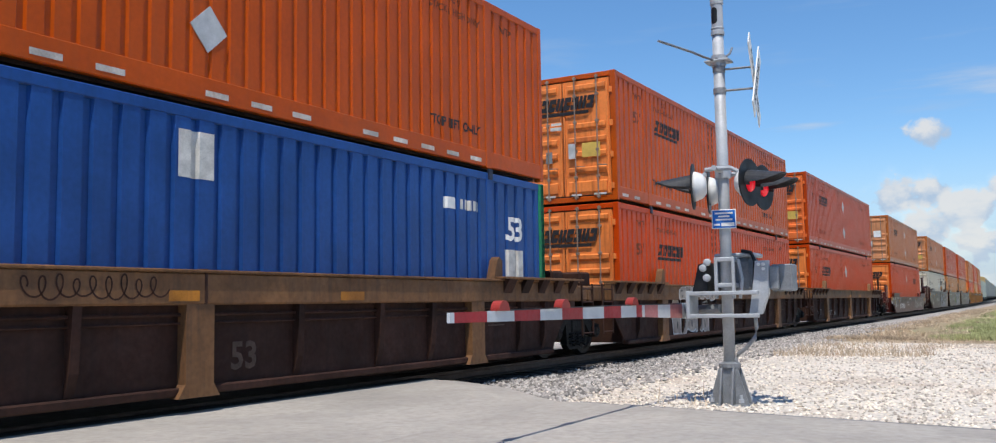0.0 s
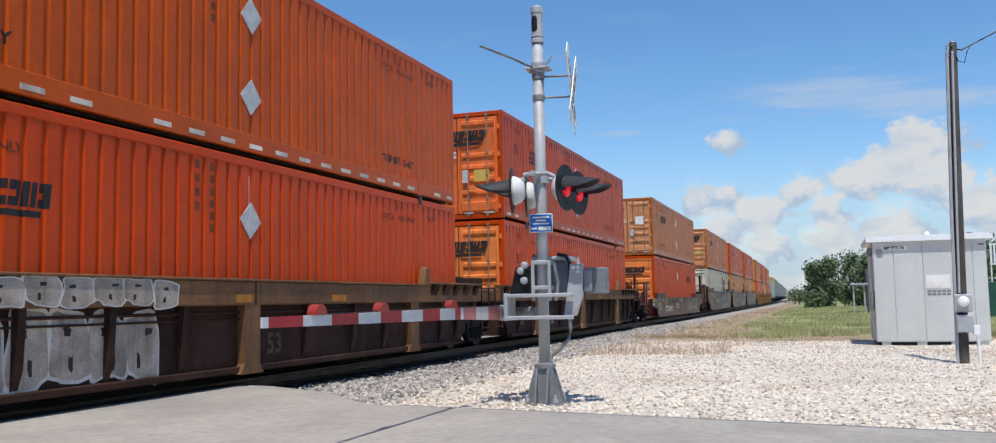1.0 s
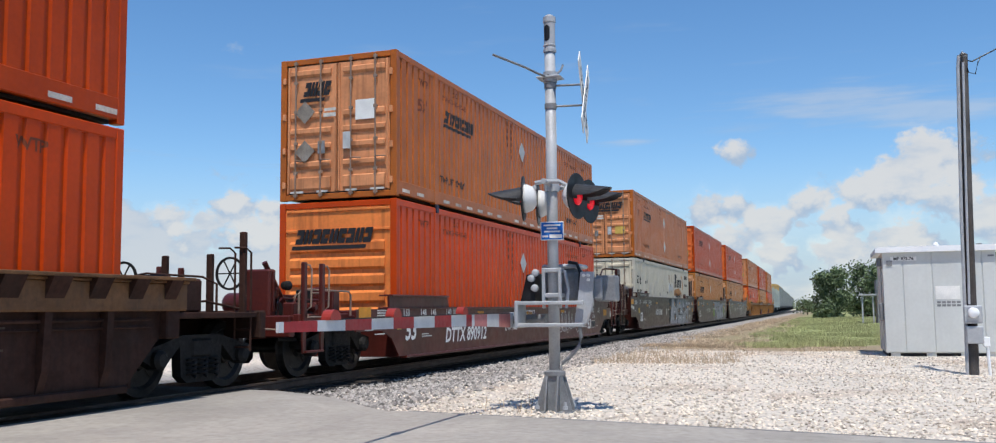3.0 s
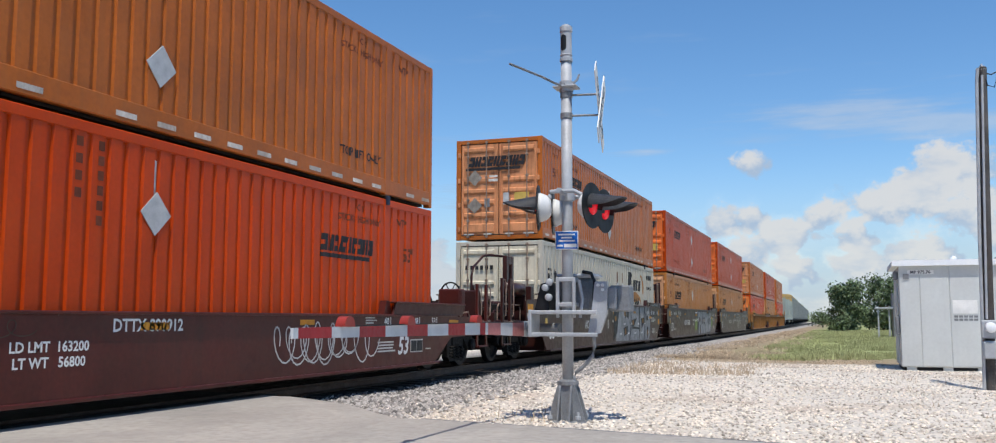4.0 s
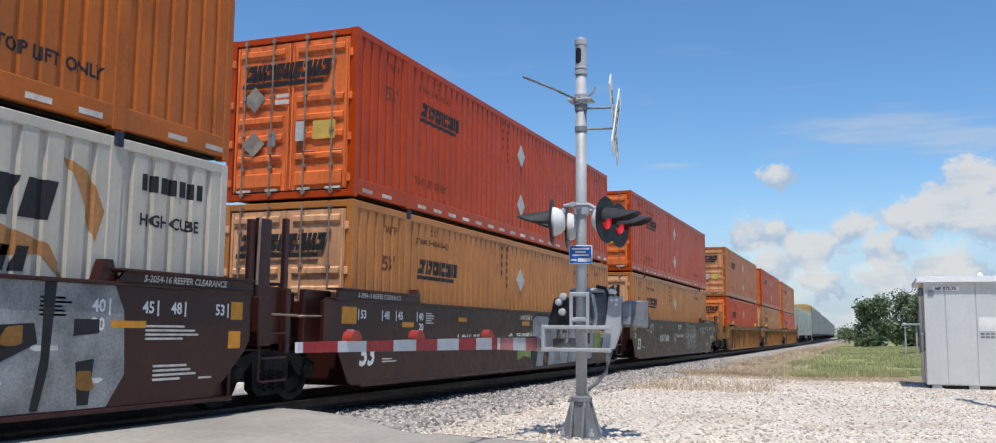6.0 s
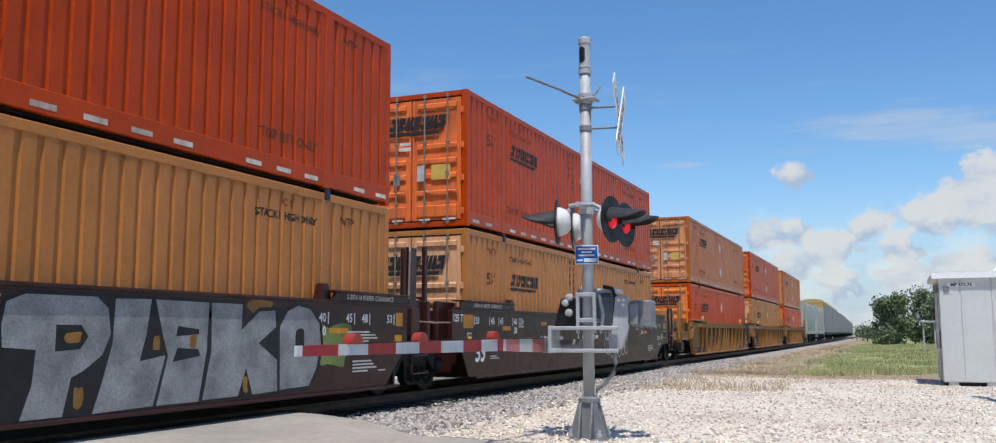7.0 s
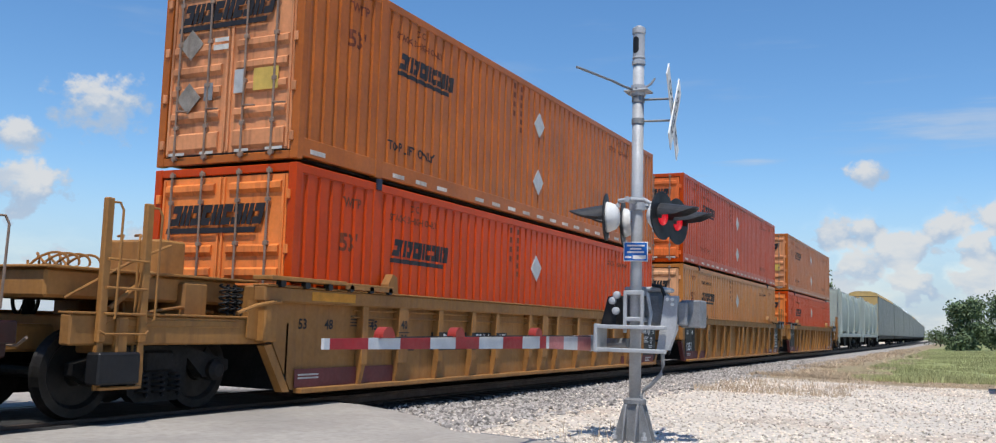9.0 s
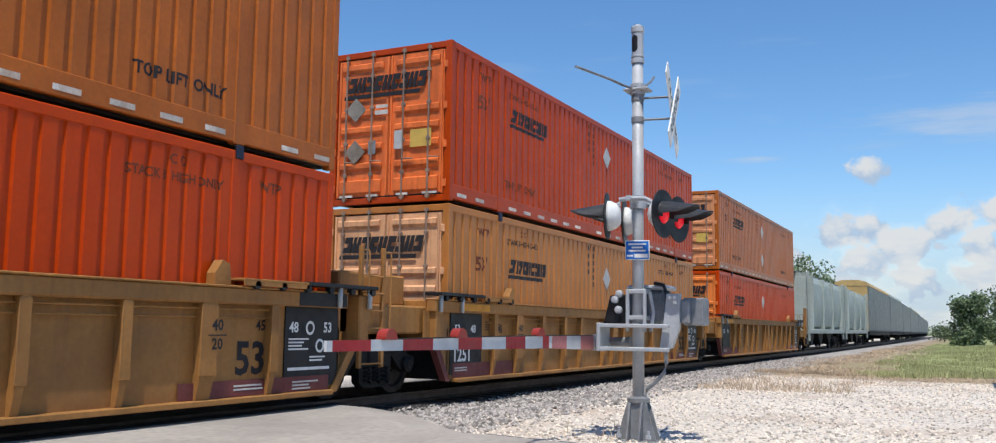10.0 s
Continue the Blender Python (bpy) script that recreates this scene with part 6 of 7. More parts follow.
car_plates(h_car, "number_panel", [(c - 0.07, c + 0.07, 0.7, 1.0) for c in (3.72, 4.9, 5.86)], BLACK, SIDE + 0.0145)
for word, wy in (("DTTX", 4.36), ("7914", 5.46), ("17", 6.27)):
    car_letters(h_car, word, 0.3, wy, 0.85, WHITE, 1.386)
unit(148.54, h_car, container("bright", L_OR, True, seed=14), container("tan", L_TA, False, seed=15))
i_car = well_yellow("dusty yellow well car with black stencil panel", "joint", "joint")
car_letters(i_car, "1251", 0.34, 0.38, 0.63, WHITE, 1.402)
unit(168.03, i_car, container("ochre", "faded ochre ribbed container in a yellow well car", True, seed=16), container("red", L_RE, False, seed=17))
j_car = well_yellow("dusty yellow well car at the end of its set", "joint", "outer")
unit(187.88, j_car, container("bright", L_OR, True, seed=18), container("tan", L_TA, False, seed=19))
first_hopper = hopper("pale grey covered hopper car with rounded sides")
TRAIN.append((first_hopper, 207.6, 0.0))
TRAIN.append((copy_thing(first_hopper, pose(0, 0, 0)), 225.0, 0.0))
first_rack = rack_car("grey panelled rack car with tan roof", RACK_TAN, RACK)
TRAIN.append((first_rack, 242.6, 0.0))
grey_rack = rack_car("grey panelled rack car with pale roof", HOPPER, RACK)
TRAIN.append((grey_rack, 270.8, 0.0))
pale_rack = rack_car("pale grey panelled rack car", SHED_ROOF, RACK)
TRAIN.append((pale_rack, 299.0, 0.0))
for k in range(8):
    TRAIN.append((copy_thing((grey_rack, first_rack, pale_rack)[(0, 1, 0, 2, 0, 2, 1, 0)[k]], pose(0, 0, 0)), 327.2 + 28.2 * k, 0.0))


# ---- crossing signal ----
MX, MY = -3.33, 10.3


HOOD = mat("weathered black hood", (0.035, 0.036, 0.039), 0.5, var=0.3, scale=6)


def crossing_signal():
    t = thing("crossing_signal", "grey steel crossing mast with flashing lamps and crossbuck", "railway signal", at=pose(MX, MY, 0))
    part("mast", Shape().turn([(0.3, 0.062), (4.06, 0.062)], (0, 0, 0), 2, 24), GALV, t, "galvanised pipe mast", True)
    base = part("base_plate", Shape().box(-0.21, 0.21, -0.21, 0.21, -0.06, -0.028, 0.01), GALV_DARK, t, "dull cast four-footed base")
    part("base_collar", Shape().turn([(0.36, 0.12), (0.40, 0.12), (0.42, 0.075)], (0, 0, 0), 2, 20), GALV_DARK, base)
    for a in range(4):
        at = pose(0, 0, -0.03, 0, 0, 90 * a)
        pts = [(0.05, 0.0), (0.21, 0.0), (0.20, 0.05), (0.11, 0.36), (0.09, 0.40), (0.05, 0.40)]
        for w in (-0.075, 0.055):
            part("base_fin", Shape().prism(pts, 1, w, w + 0.02), GALV_DARK, base, at=at)
        part("base_web", Shape().prism([(0.06, 0.0), (0.10, 0.0), (0.09, 0.39), (0.06, 0.39)], 1, -0.055, 0.055), GALV_DARK, base, at=at)
    for x in (-0.16, 0.16):
        for y in (-0.17, 0.17):
            part("anchor_bolt", Shape().turn([(0.0, 0.03), (0.035, 0.03), (0.035, 0.015), (0.08, 0.015)], (x, y, 0), 2, 8), GALV, t)
    # bell on top
    bell = part("bell_housing", Shape().turn([(4.03, 0.065), (4.44, 0.065)], (0, 0, 0), 2, 28), GALV, t, "pale bell housing")
    for z, h, r in ((4.03, 0.05, 0.074), (4.10, 0.02, 0.072), (4.38, 0.07, 0.073)):
        part("bell_band", Shape().turn([(z, r - 0.006), (z + 0.006, r), (z + h - 0.006, r), (z + h, r - 0.006)], (0, 0, 0), 2, 28), GALV, bell)
    part("bell_cap", Shape().turn([(4.44, 0.062), (4.465, 0.05), (4.48, 0.02)], (0, 0, 0), 2, 24), GALV, bell)
    o = Shape()
    for i in range(9):
        a = math.radians(-90 - 16 + (i - 4) * 8.5)
        h = 0.045 + 0.05 * math.sqrt(max(0.0, 1 - ((i - 4) / 4.3) ** 2))
        o.v += [(0.0668 * math.cos(a), 0.0668 * math.sin(a), 4.25 - h), (0.0668 * math.cos(a), 0.0668 * math.sin(a), 4.25 + h)]
    o.f = [(2 * i, 2 * i + 2, 2 * i + 3, 2 * i + 1) for i in range(8)]
    part("bell_opening", o, BLACK, bell, "dark oblong sound opening")
    # top bracket with two thin arms
    k = Shape().box(-0.14, 0.14, -0.10, 0.10, 3.72, 3.745, 0.008).turn([(3.68, 0.08), (3.80, 0.08)], (0, 0, 0), 2, 16)
    part("bracket_clamp", k, GALV, t)
    part("bracket_arm", Shape().tube([(-0.03, -0.06, 3.74), (-0.09, -0.25, 3.745), (-0.16, -0.42, 3.77), (-0.38, -0.88, 3.82)], 0.014, 8), GALV_DARK, t)
    part("bracket_arm", Shape().tube([(0.0, -0.08, 3.75), (0.05, 0.1, 3.80), (0.02, 0.4, 3.92), (-0.08, 0.85, 4.10)], 0.014, 8), GALV_DARK, t)
    # crossbuck, facing along the road
    for sgn, x in ((1, 0.40), (-1, 0.375)):
        c = math.sqrt(0.5)
        al, nor = Vector((-0.14, 0.99, 0)), Vector((0.99, 0.14, 0))
        u, v = al * c + Vector((0, 0, sgn * c)), al * (-sgn * c) + Vector((0, 0, c))
        cen = Vector((x, 0.02, 3.47))
        pts = [cen + a * u + b * v for a, b in ((-0.55, -0.105), (0.55, -0.105), (0.55, 0.105), (-0.55, 0.105))]
        q = Shape().add([tuple(p + nor * d) for d in (0.0, 0.012) for p in pts], [(0, 1, 2, 3), (7, 6, 5, 4), (0, 4, 5, 1), (1, 5, 6, 2), (2, 6, 7, 3), (3, 7, 4, 0)])
        blade = part("crossbuck_blade", q, WHITE, t, "white reflective crossbuck blade")
        text = "RAILROAD" if sgn > 0 else "CROSSING"
        lv, lf = letter_mesh(text, 0.17)
        part("lettering", Shape().add([tuple(cen + nor * 0.0128 + a * u + bb * v) for a, bb, _ in lv], lf), BLACKMARK, blade)
    for z in (3.64, 3.40):
        part("blade_bracket", Shape().tube([(0.03, 0.0, z), (0.385, 0.02, z - 0.01)], 0.013, 6).turn([(z - 0.03, 0.07), (z + 0.03, 0.07)], (0, 0, 0), 2, 16), GALV_DARK, t)
    # lamp crossarm and lamps
    part("lamp_arm", Shape().tube([(0.0, -0.34, 2.50), (0.0, 0.34, 2.50)], 0.03, 10).turn([(2.42, 0.085), (2.56, 0.085)], (0, 0, 0), 2, 16), GALV, t)
    for face in (1, -1):
        for y in (-0.28, 0.28):
            x, z = face * (0.34 if face > 0 else 0.22), 2.32
            lamp = part("lamp_housing", Shape().turn([(-face * 0.115, 0.03), (-face * 0.11, 0.09), (-face * 0.07, 0.135), (-face * 0.01, 0.16), (face * 0.02, 0.165)], (0, 0, 0), 0, 20),
                        HOUSING, t, "white-backed lamp housing", smooth=True, at=pose(x, y, z, 0, 0, -11 if face > 0 else 12))
            part("background", Shape().turn([(face * 0.02, 0.10), (face * 0.02, 0.25), (face * 0.03, 0.255), (face * 0.036, 0.25), (face * 0.03, 0.10)], (0, 0, 0), 0, 28), BLACK, lamp, "round black background disc")
            part("lens", Shape().turn([(face * 0.028, 0.105), (face * 0.05, 0.09), (face * 0.062, 0.04), (face * 0.064, 0.01)], (0, 0, 0), 0, 20), RED_LENS, lamp, "red lens", True)
            # hood: a half tube, longer at the top
            n, v, f = 14, [], []
            for i in range(n + 1):
                a = math.radians(-15 + 210 * i / n)
                c, s = math.cos(a), math.sin(a)
                reach = 0.06 + 0.34 * max(0.0, s) ** 0.6
                for r in (0.135, 0.123):
                    v += [(face * 0.03, r * c, r * s), (face * (0.03 + reach), r * 1.05 * c, r * s - 0.16 * reach)]
            for i in range(n):
                k = i * 4
                f += [(k, k + 1, k + 5, k + 4), (k + 2, k + 6, k + 7, k + 3), (k + 1, k + 3, k + 7, k + 5)]
            part("hood", Shape().add(v, f), HOOD, lamp, "weathered black visor hood")
            part("lamp_stem", Shape().tube([(0.0, y, 2.5), (x * 0.5, y, 2.49), (x - face * 0.1, y, 2.45), (x - face * 0.1, y, z + 0.1)], 0.025, 8), GALV, t)
    # blue notice
    sg = part("notice_plate", Shape().box(-0.13, 0.13, -0.085, -0.075, 1.86, 2.07, 0.004), WHITE, t, "blue emergency notice with white border", at=pose(0, 0, 0, 0, 0, 12))
    part("notice_face", Shape().box(-0.12, 0.12, -0.09, -0.084, 1.87, 2.06), BLUE_SIGN, sg)
    for x0, x1, z0, z1 in ((-0.095, 0.095, 2.02, 2.038), (-0.06, 0.06, 1.985, 2.003), (-0.09, 0.09, 1.95, 1.968), (-0.03, 0.11, 1.885, 1.925), (-0.11, -0.045, 1.895, 1.915)):
        part("writing_bar", Shape().box(x0, x1, -0.093, -0.0895, z0, z1), WHITE, sg)
    # gate machine
    part("gate_machine", Shape().box(-0.16, 0.26, 0.12, 0.5, 1.16, 1.55, 0.05), GALV_DARK, t, "grey gate machine housing")
    part("machine_lid", Shape().box(-0.17, 0.28, 0.10, 0.52, 1.55, 1.60, 0.02), GALV, t)
    part("machine_rim", Shape().tube([(0.27, 0.09, 1.16), (0.29, 0.09, 1.5), (0.25, 0.09, 1.6), (0.15, 0.09, 1.62)], 0.02, 8), BLACK, t, "dark rubber seal")
    for z in (1.22, 1.50):
        part("mounting_clamp", Shape().box(-0.1, 0.1, -0.09, 0.12, z, z + 0.05, 0.01), GALV, t)
    for x in (-0.11, 0.08):
        part("clamp_strap", Shape().box(x, x + 0.035, -0.10, -0.06, 1.1, 1.55, 0.006), GALV, t)
    part("drive_case", Shape().prism([(-0.38, 1.16), (-0.2, 1.16), (-0.22, 1.5), (-0.30, 1.48)], 1, -0.05, 0.3), BLACK, t, "dark drive casing")
    for x, z in ((-0.24, 1.44), (-0.20, 1.33), (-0.19, 1.50)):
        part("hub", Shape().turn([(-0.10, 0.02), (-0.09, 0.04), (-0.05, 0.042)], (x, 0, z), 1, 12), GALV, t)
    part("rod", Shape().tube([(0.16, -0.1, 1.52), (0.2, -0.1, 1.3), (0.17, -0.1, 1.1)], 0.018, 6), GALV, t)
    part("counterweight", Shape().prism([(0.25, 0.93), (0.38, 0.93), (0.46, 1.15), (0.47, 1.5), (0.33, 1.5), (0.30, 1.25)], 1, -0.06, 0.02), GALV, t, "pale counterweight plate")
    part("counterweight_block", Shape().box(0.47, 0.69, 0.05, 0.3, 1.17, 1.46, 0.015), GALV_DARK, t, "grey counterweight blocks")
    part("counterweight_block", Shape().box(0.46, 0.56, -0.02, 0.05, 1.19, 1.44, 0.015), GALV_DARK, t)
    for x, z in ((0.37, 1.46), (0.42, 1.46), (0.42, 1.41)):
        part("bolt", Shape().turn([(-0.09, 0.018), (-0.06, 0.018)], (x, 0, z), 1, 8), WHITE, t)
    for z in (1.16, 0.915):
        part("fork_bar", Shape().box(-0.40, 0.37, -0.15, -0.09, z - 0.022, z + 0.022, 0.008), GALV, t)
    part("fork_end", Shape().box(-0.42, -0.38, -0.16, 0.17, 0.885, 1.19, 0.01), GALV, t)
    part("arm_shaft", Shape().tube([(-0.68, 0.42, 0.97), (-0.1, 0.1, 0.99)], 0.055, 10), GALV_DARK, t)
    part("conduit", Shape().tube([(0.30, -0.02, 0.95), (0.31, -0.02, 0.78), (0.29, -0.02, 0.68), (0.18, -0.02, 0.56), (0.10, -0.02, 0.50), (0.075, -0.02, 0.44), (0.075, -0.02, 0.36)], 0.022, 8), GALV_DARK, t, "bent cable conduit")
    # the lowered arm, beside the mast
    AX = -0.62
    arm = part("gate_arm", Shape().box(AX - 0.03, AX + 0.03, 0.3, 0.62, 0.88, 1.06, 0.01), GALV, t, "lowered arm with red and white stripes")
    edges = (-4.64, -4.58, -4.13, -3.71, -3.27, -2.86, -2.44, -1.97, -1.55, -1.145, -0.99, -0.925, -0.54, -0.15, 0.25, 0.32)
    half = lambda y: 0.036 + 0.027 * min(1.0, (y + 4.64) / 3.65) + (0.023 * (y + 0.99) / 1.3 if y > -0.99 else 0)
    mid = lambda y: 0.987 - (0.015 * (y + 0.99) / 1.3 if y > -0.99 else 0)
    paints = (WHITE_STRIPE, RED_STRIPE, WHITE_STRIPE, RED_STRIPE, WHITE_STRIPE, RED_STRIPE, WHITE_STRIPE, RED_STRIPE, WHITE_STRIPE, RED_STRIPE, WHITE_STRIPE, PINK_STRIPE, WHITE_STRIPE, PINK_STRIPE, WHITE_STRIPE)
    for i, m in enumerate(paints):
        a, b = edges[i], edges[i + 1]
        w = 0.012 if i < 10 else 0.018
        s = Shape().add([(AX + sx * w, y, mid(y) + sz * half(y)) for y in (a, b) for sx in (-1, 1) for sz in (-1, 1)],
                        [(0, 1, 3, 2), (4, 6, 7, 5), (0, 4, 5, 1), (2, 3, 7, 6), (1, 5, 7, 3), (0, 2, 6, 4)])
        part("stripe", s, m, arm, "white stripe" if m is WHITE_STRIPE else "red stripe")
    for y in (-3.91, -2.835, -1.23):
        zt = mid(y) + half(y)
        d = Shape().prism([(y + 0.08 * math.cos(a), zt + 0.004 + 0.074 * math.sin(a)) for a in np.linspace(0, math.pi, 12)], 0, AX - 0.04, AX + 0.04)
        d.box(AX - 0.03, AX + 0.03, y - 0.10, y + 0.10, zt - 0.002, zt + 0.012)
        part("arm_lamp", d, RED_LAMP, arm, "small red arm lamp")
    part("arm_cable", Shape().tube([(AX + 0.02, -3.9, 1.03), (AX + 0.022, -2.8, 1.04), (AX + 0.022, -1.2, 1.05), (AX + 0.02, 0.2, 1.05)], 0.006, 6), BLACK, arm)
    return t


crossing_signal()


# ---- signal shed, pole and what stands behind ----
def signal_shed():
    t = thing("signal_shed", "light grey metal signal shed with white roof", "shed", at=pose(0, 0, -0.1))
    x0, x1, y0, y1, z0, z1 = 0.77, 3.12, 23.45, 25.9, 0.12, 2.42
    part("wall", Shape().box(x0, x1, y0, y1, z0, z1, 0.01), SHED, t)
    for a, b in ((x0 + 0.0, x0 + 0.42), (x0 + 0.43, x0 + 1.03), (x0 + 1.04, x0 + 1.66), (x0 + 1.67, x0 + 2.05), (x0 + 2.06, x1)):
        part("panel", Shape().box(a + 0.006, b - 0.006, y0 - 0.016, y0, z0 + 0.02, z1 - 0.02, 0.008), SHED, t)
    r = Shape().prism([(x0 - 0.14, 2.40), (x1 + 0.13, 2.40), (x1 + 0.13, 2.47), (x1 + 0.05, 2.53), (x0 - 0.1, 2.53), (x0 - 0.14, 2.50)], 1, y0 - 0.12, y1 + 0.12)
    part("roof", r, SHED_ROOF, t, "white overhanging roof")
    part("roof_dome", Shape().turn([(2.53, 0.07), (2.58, 0.075), (2.63, 0.055), (2.66, 0.01)], (2.0, 24.2, 0), 2, 14), SHED_ROOF, t, "", True)
    part("vent_cap", Shape().box(2.78, 2.88, 23.6, 23.7, 2.52, 2.57), GALV_DARK, t)
    for x in (x0 + 0.1, x0 + 0.85, x0 + 1.55, x1 - 0.25):
        part("foot", Shape().box(x, x + 0.2, y0 + 0.02, y0 + 0.3, -0.05, 0.13, 0.01), SHED, t)
    part("underside", Shape().box(x0 + 0.05, x1 - 0.05, y0 + 0.1, y1 - 0.05, 0.02, 0.13), BLACK, t)
    part("notice", Shape().box(1.86, 2.36, y0 - 0.024, y0 - 0.017, 1.32, 1.62), WHITE, t, "white notice board")
    s = Shape()
    for i in range(2):
        for q in range(5):
            s.box(1.88 + q * 0.1, 1.96 + q * 0.1, y0 - 0.02, y0 - 0.0165, 1.16 + i * 0.07, 1.21 + i * 0.07)
    part("writing_bars", s, GALV_DARK, t)
    p = part("mile_plate", Shape().box(0.95, 1.5, y0 - 0.026, y0 - 0.016, 2.21, 2.3), WHITE, t, "white mile plate")
    v, f = letter_mesh("MP 975.76", 0.1)
    part("lettering", Shape().add([(1.225 + a, y0 - 0.028, 2.255 + b) for a, b, _ in v], f), BLACKMARK, p)
    part("vent", Shape().box(0.86, 0.98, y0 - 0.04, y0 - 0.01, 2.1, 2.22), GALV_DARK, t)
    part("vent", Shape().box(2.95, 3.08, y0 - 0.03, y0 - 0.01, 2.26, 2.3), GALV_DARK, t)
    part("hood_lamp", Shape().box(x0 - 0.1, x0, y0 + 0.3, y0 + 0.6, 2.1, 2.3, 0.02), GALV_DARK, t)
    part("side_door", Shape().box(x0 - 0.03, x0 - 0.002, y0 + 0.6, y0 + 1.6, 0.2, 2.2, 0.01), SHED, t)
    part("meter_box", Shape().box(x0 - 0.09, x0, y0 + 0.1, y0 + 0.4, 0.85, 1.25, 0.02), GALV_DARK, t)


signal_shed()


def power_pole():
    t = thing("power_pole", "weathered timber service pole with meter and conduit", "utility pole", at=pose(1.8, 17.58, -0.1))
    part("pole", Shape().tube([(0, 0, -0.1), (0.05, 0, 2.5), (0.12, 0, 5.45)], 0.085, 14, 0.068), WOOD, t)
    part("conduit", Shape().tube([(-0.10, -0.05, 0.0), (-0.06, -0.05, 2.5), (0.02, -0.05, 5.2), (0.04, -0.06, 5.42), (0.10, -0.12, 5.46)], 0.028, 8), GALV, t)
    part("conduit", Shape().tube([(-0.02, -0.09, 1.2), (0.03, -0.085, 3.0), (0.10, -0.075, 5.3)], 0.02, 8), GALV, t)
    part("meter_base", Shape().box(-0.12, 0.16, -0.18, -0.08, 0.88, 1.18, 0.02), GALV, t, "grey meter base")
    part("meter_glass", Shape().turn([(-0.28, 0.06), (-0.26, 0.085), (-0.18, 0.09)], (0.02, 0, 1.06), 1, 18), SHED_ROOF, t, "round meter face", True)
    part("switch_box", Shape().box(-0.10, 0.16, -0.2, -0.08, 0.55, 0.84, 0.02), GALV, t, "grey switch box")
    part("stub_pipe", Shape().tube([(0.24, -0.05, 0.0), (0.22, -0.05, 0.55)], 0.025, 8).box(0.16, 0.26, -0.1, 0.0, 0.5, 0.66, 0.01), SHED_ROOF, t)
    part("top_cap", Shape().turn([(5.40, 0.075), (5.47, 0.04)], (0.12, 0, 0), 2, 10), GALV_DARK, t)
    w = thing("overhead_wire", "thin black sagging service wire", "cable")
    part("wire", Shape().tube([(1.93, 17.55, 5.25), (2.05, 17.6, 5.22), (2.5, 17.7, 5.45), (4.0, 18.0, 6.2), (8.0, 19.0, 7.5), (20.0, 22.0, 9.6)], 0.012, 5), BLACK, w)
    part("wire", Shape().tube([(1.93, 17.55, 5.25), (1.98, 17.52, 5.02), (2.08, 17.52, 4.98), (2.14, 17.55, 5.2), (2.2, 17.6, 5.3)], 0.01, 5), BLACK, w)


power_pole()


def fence():
    t = thing("screened_fence", "chain fence with dark green privacy screen", "fence")
    for i in range(9):
        x = 7.0 + i * 2.4
        part("post", Shape().tube([(x, 52, -0.25), (x, 52, 1.85)], 0.04, 8), GALV_DARK, t)
        if i < 8:
            part("screen", Shape().box(x + 0.04, x + 2.36, 51.97, 51.985, -0.1, 1.6), SCREEN, t, "dark green mesh screen")
            part("top_rail", Shape().tube([(x, 52, 1.8), (x + 2.4, 52, 1.8)], 0.025, 6), GALV, t)
    b = thing("slatted_barrier", "white slatted barrier on posts behind the fence", "barrier")
    for i in range(7):
        part("slat", Shape().box(7.75 + i * 0.16, 7.84 + i * 0.16, 53.0, 53.03, 2.5, 3.55), SHED_ROOF, b)
    for z in (2.5, 3.5):
        part("rail", Shape().box(7.7, 8.85, 53.03, 53.06, z, z + 0.07), SHED_ROOF, b)
    for x in (7.75, 8.75):
        part("post", Shape().box(x, x + 0.06, 53.03, 53.08, -0.3, 2.6), SHED_ROOF, b)
    h = thing("small_outbuilding", "small grey outbuilding with flat white roof", "shed")
    part("wall", Shape().box(2.7, 5.2, 70, 73, -0.3, 2.9), GALV_DARK, h)
    part("canopy", Shape().box(1.55, 2.75, 70, 72.5, 1.8, 1.92, 0.02), GALV, h, "flat white canopy")
    for x in (1.7, 2.4):
        part("post", Shape().box(x, x + 0.1, 70.2, 70.3, -0.3, 1.76), GALV, h)


fence()


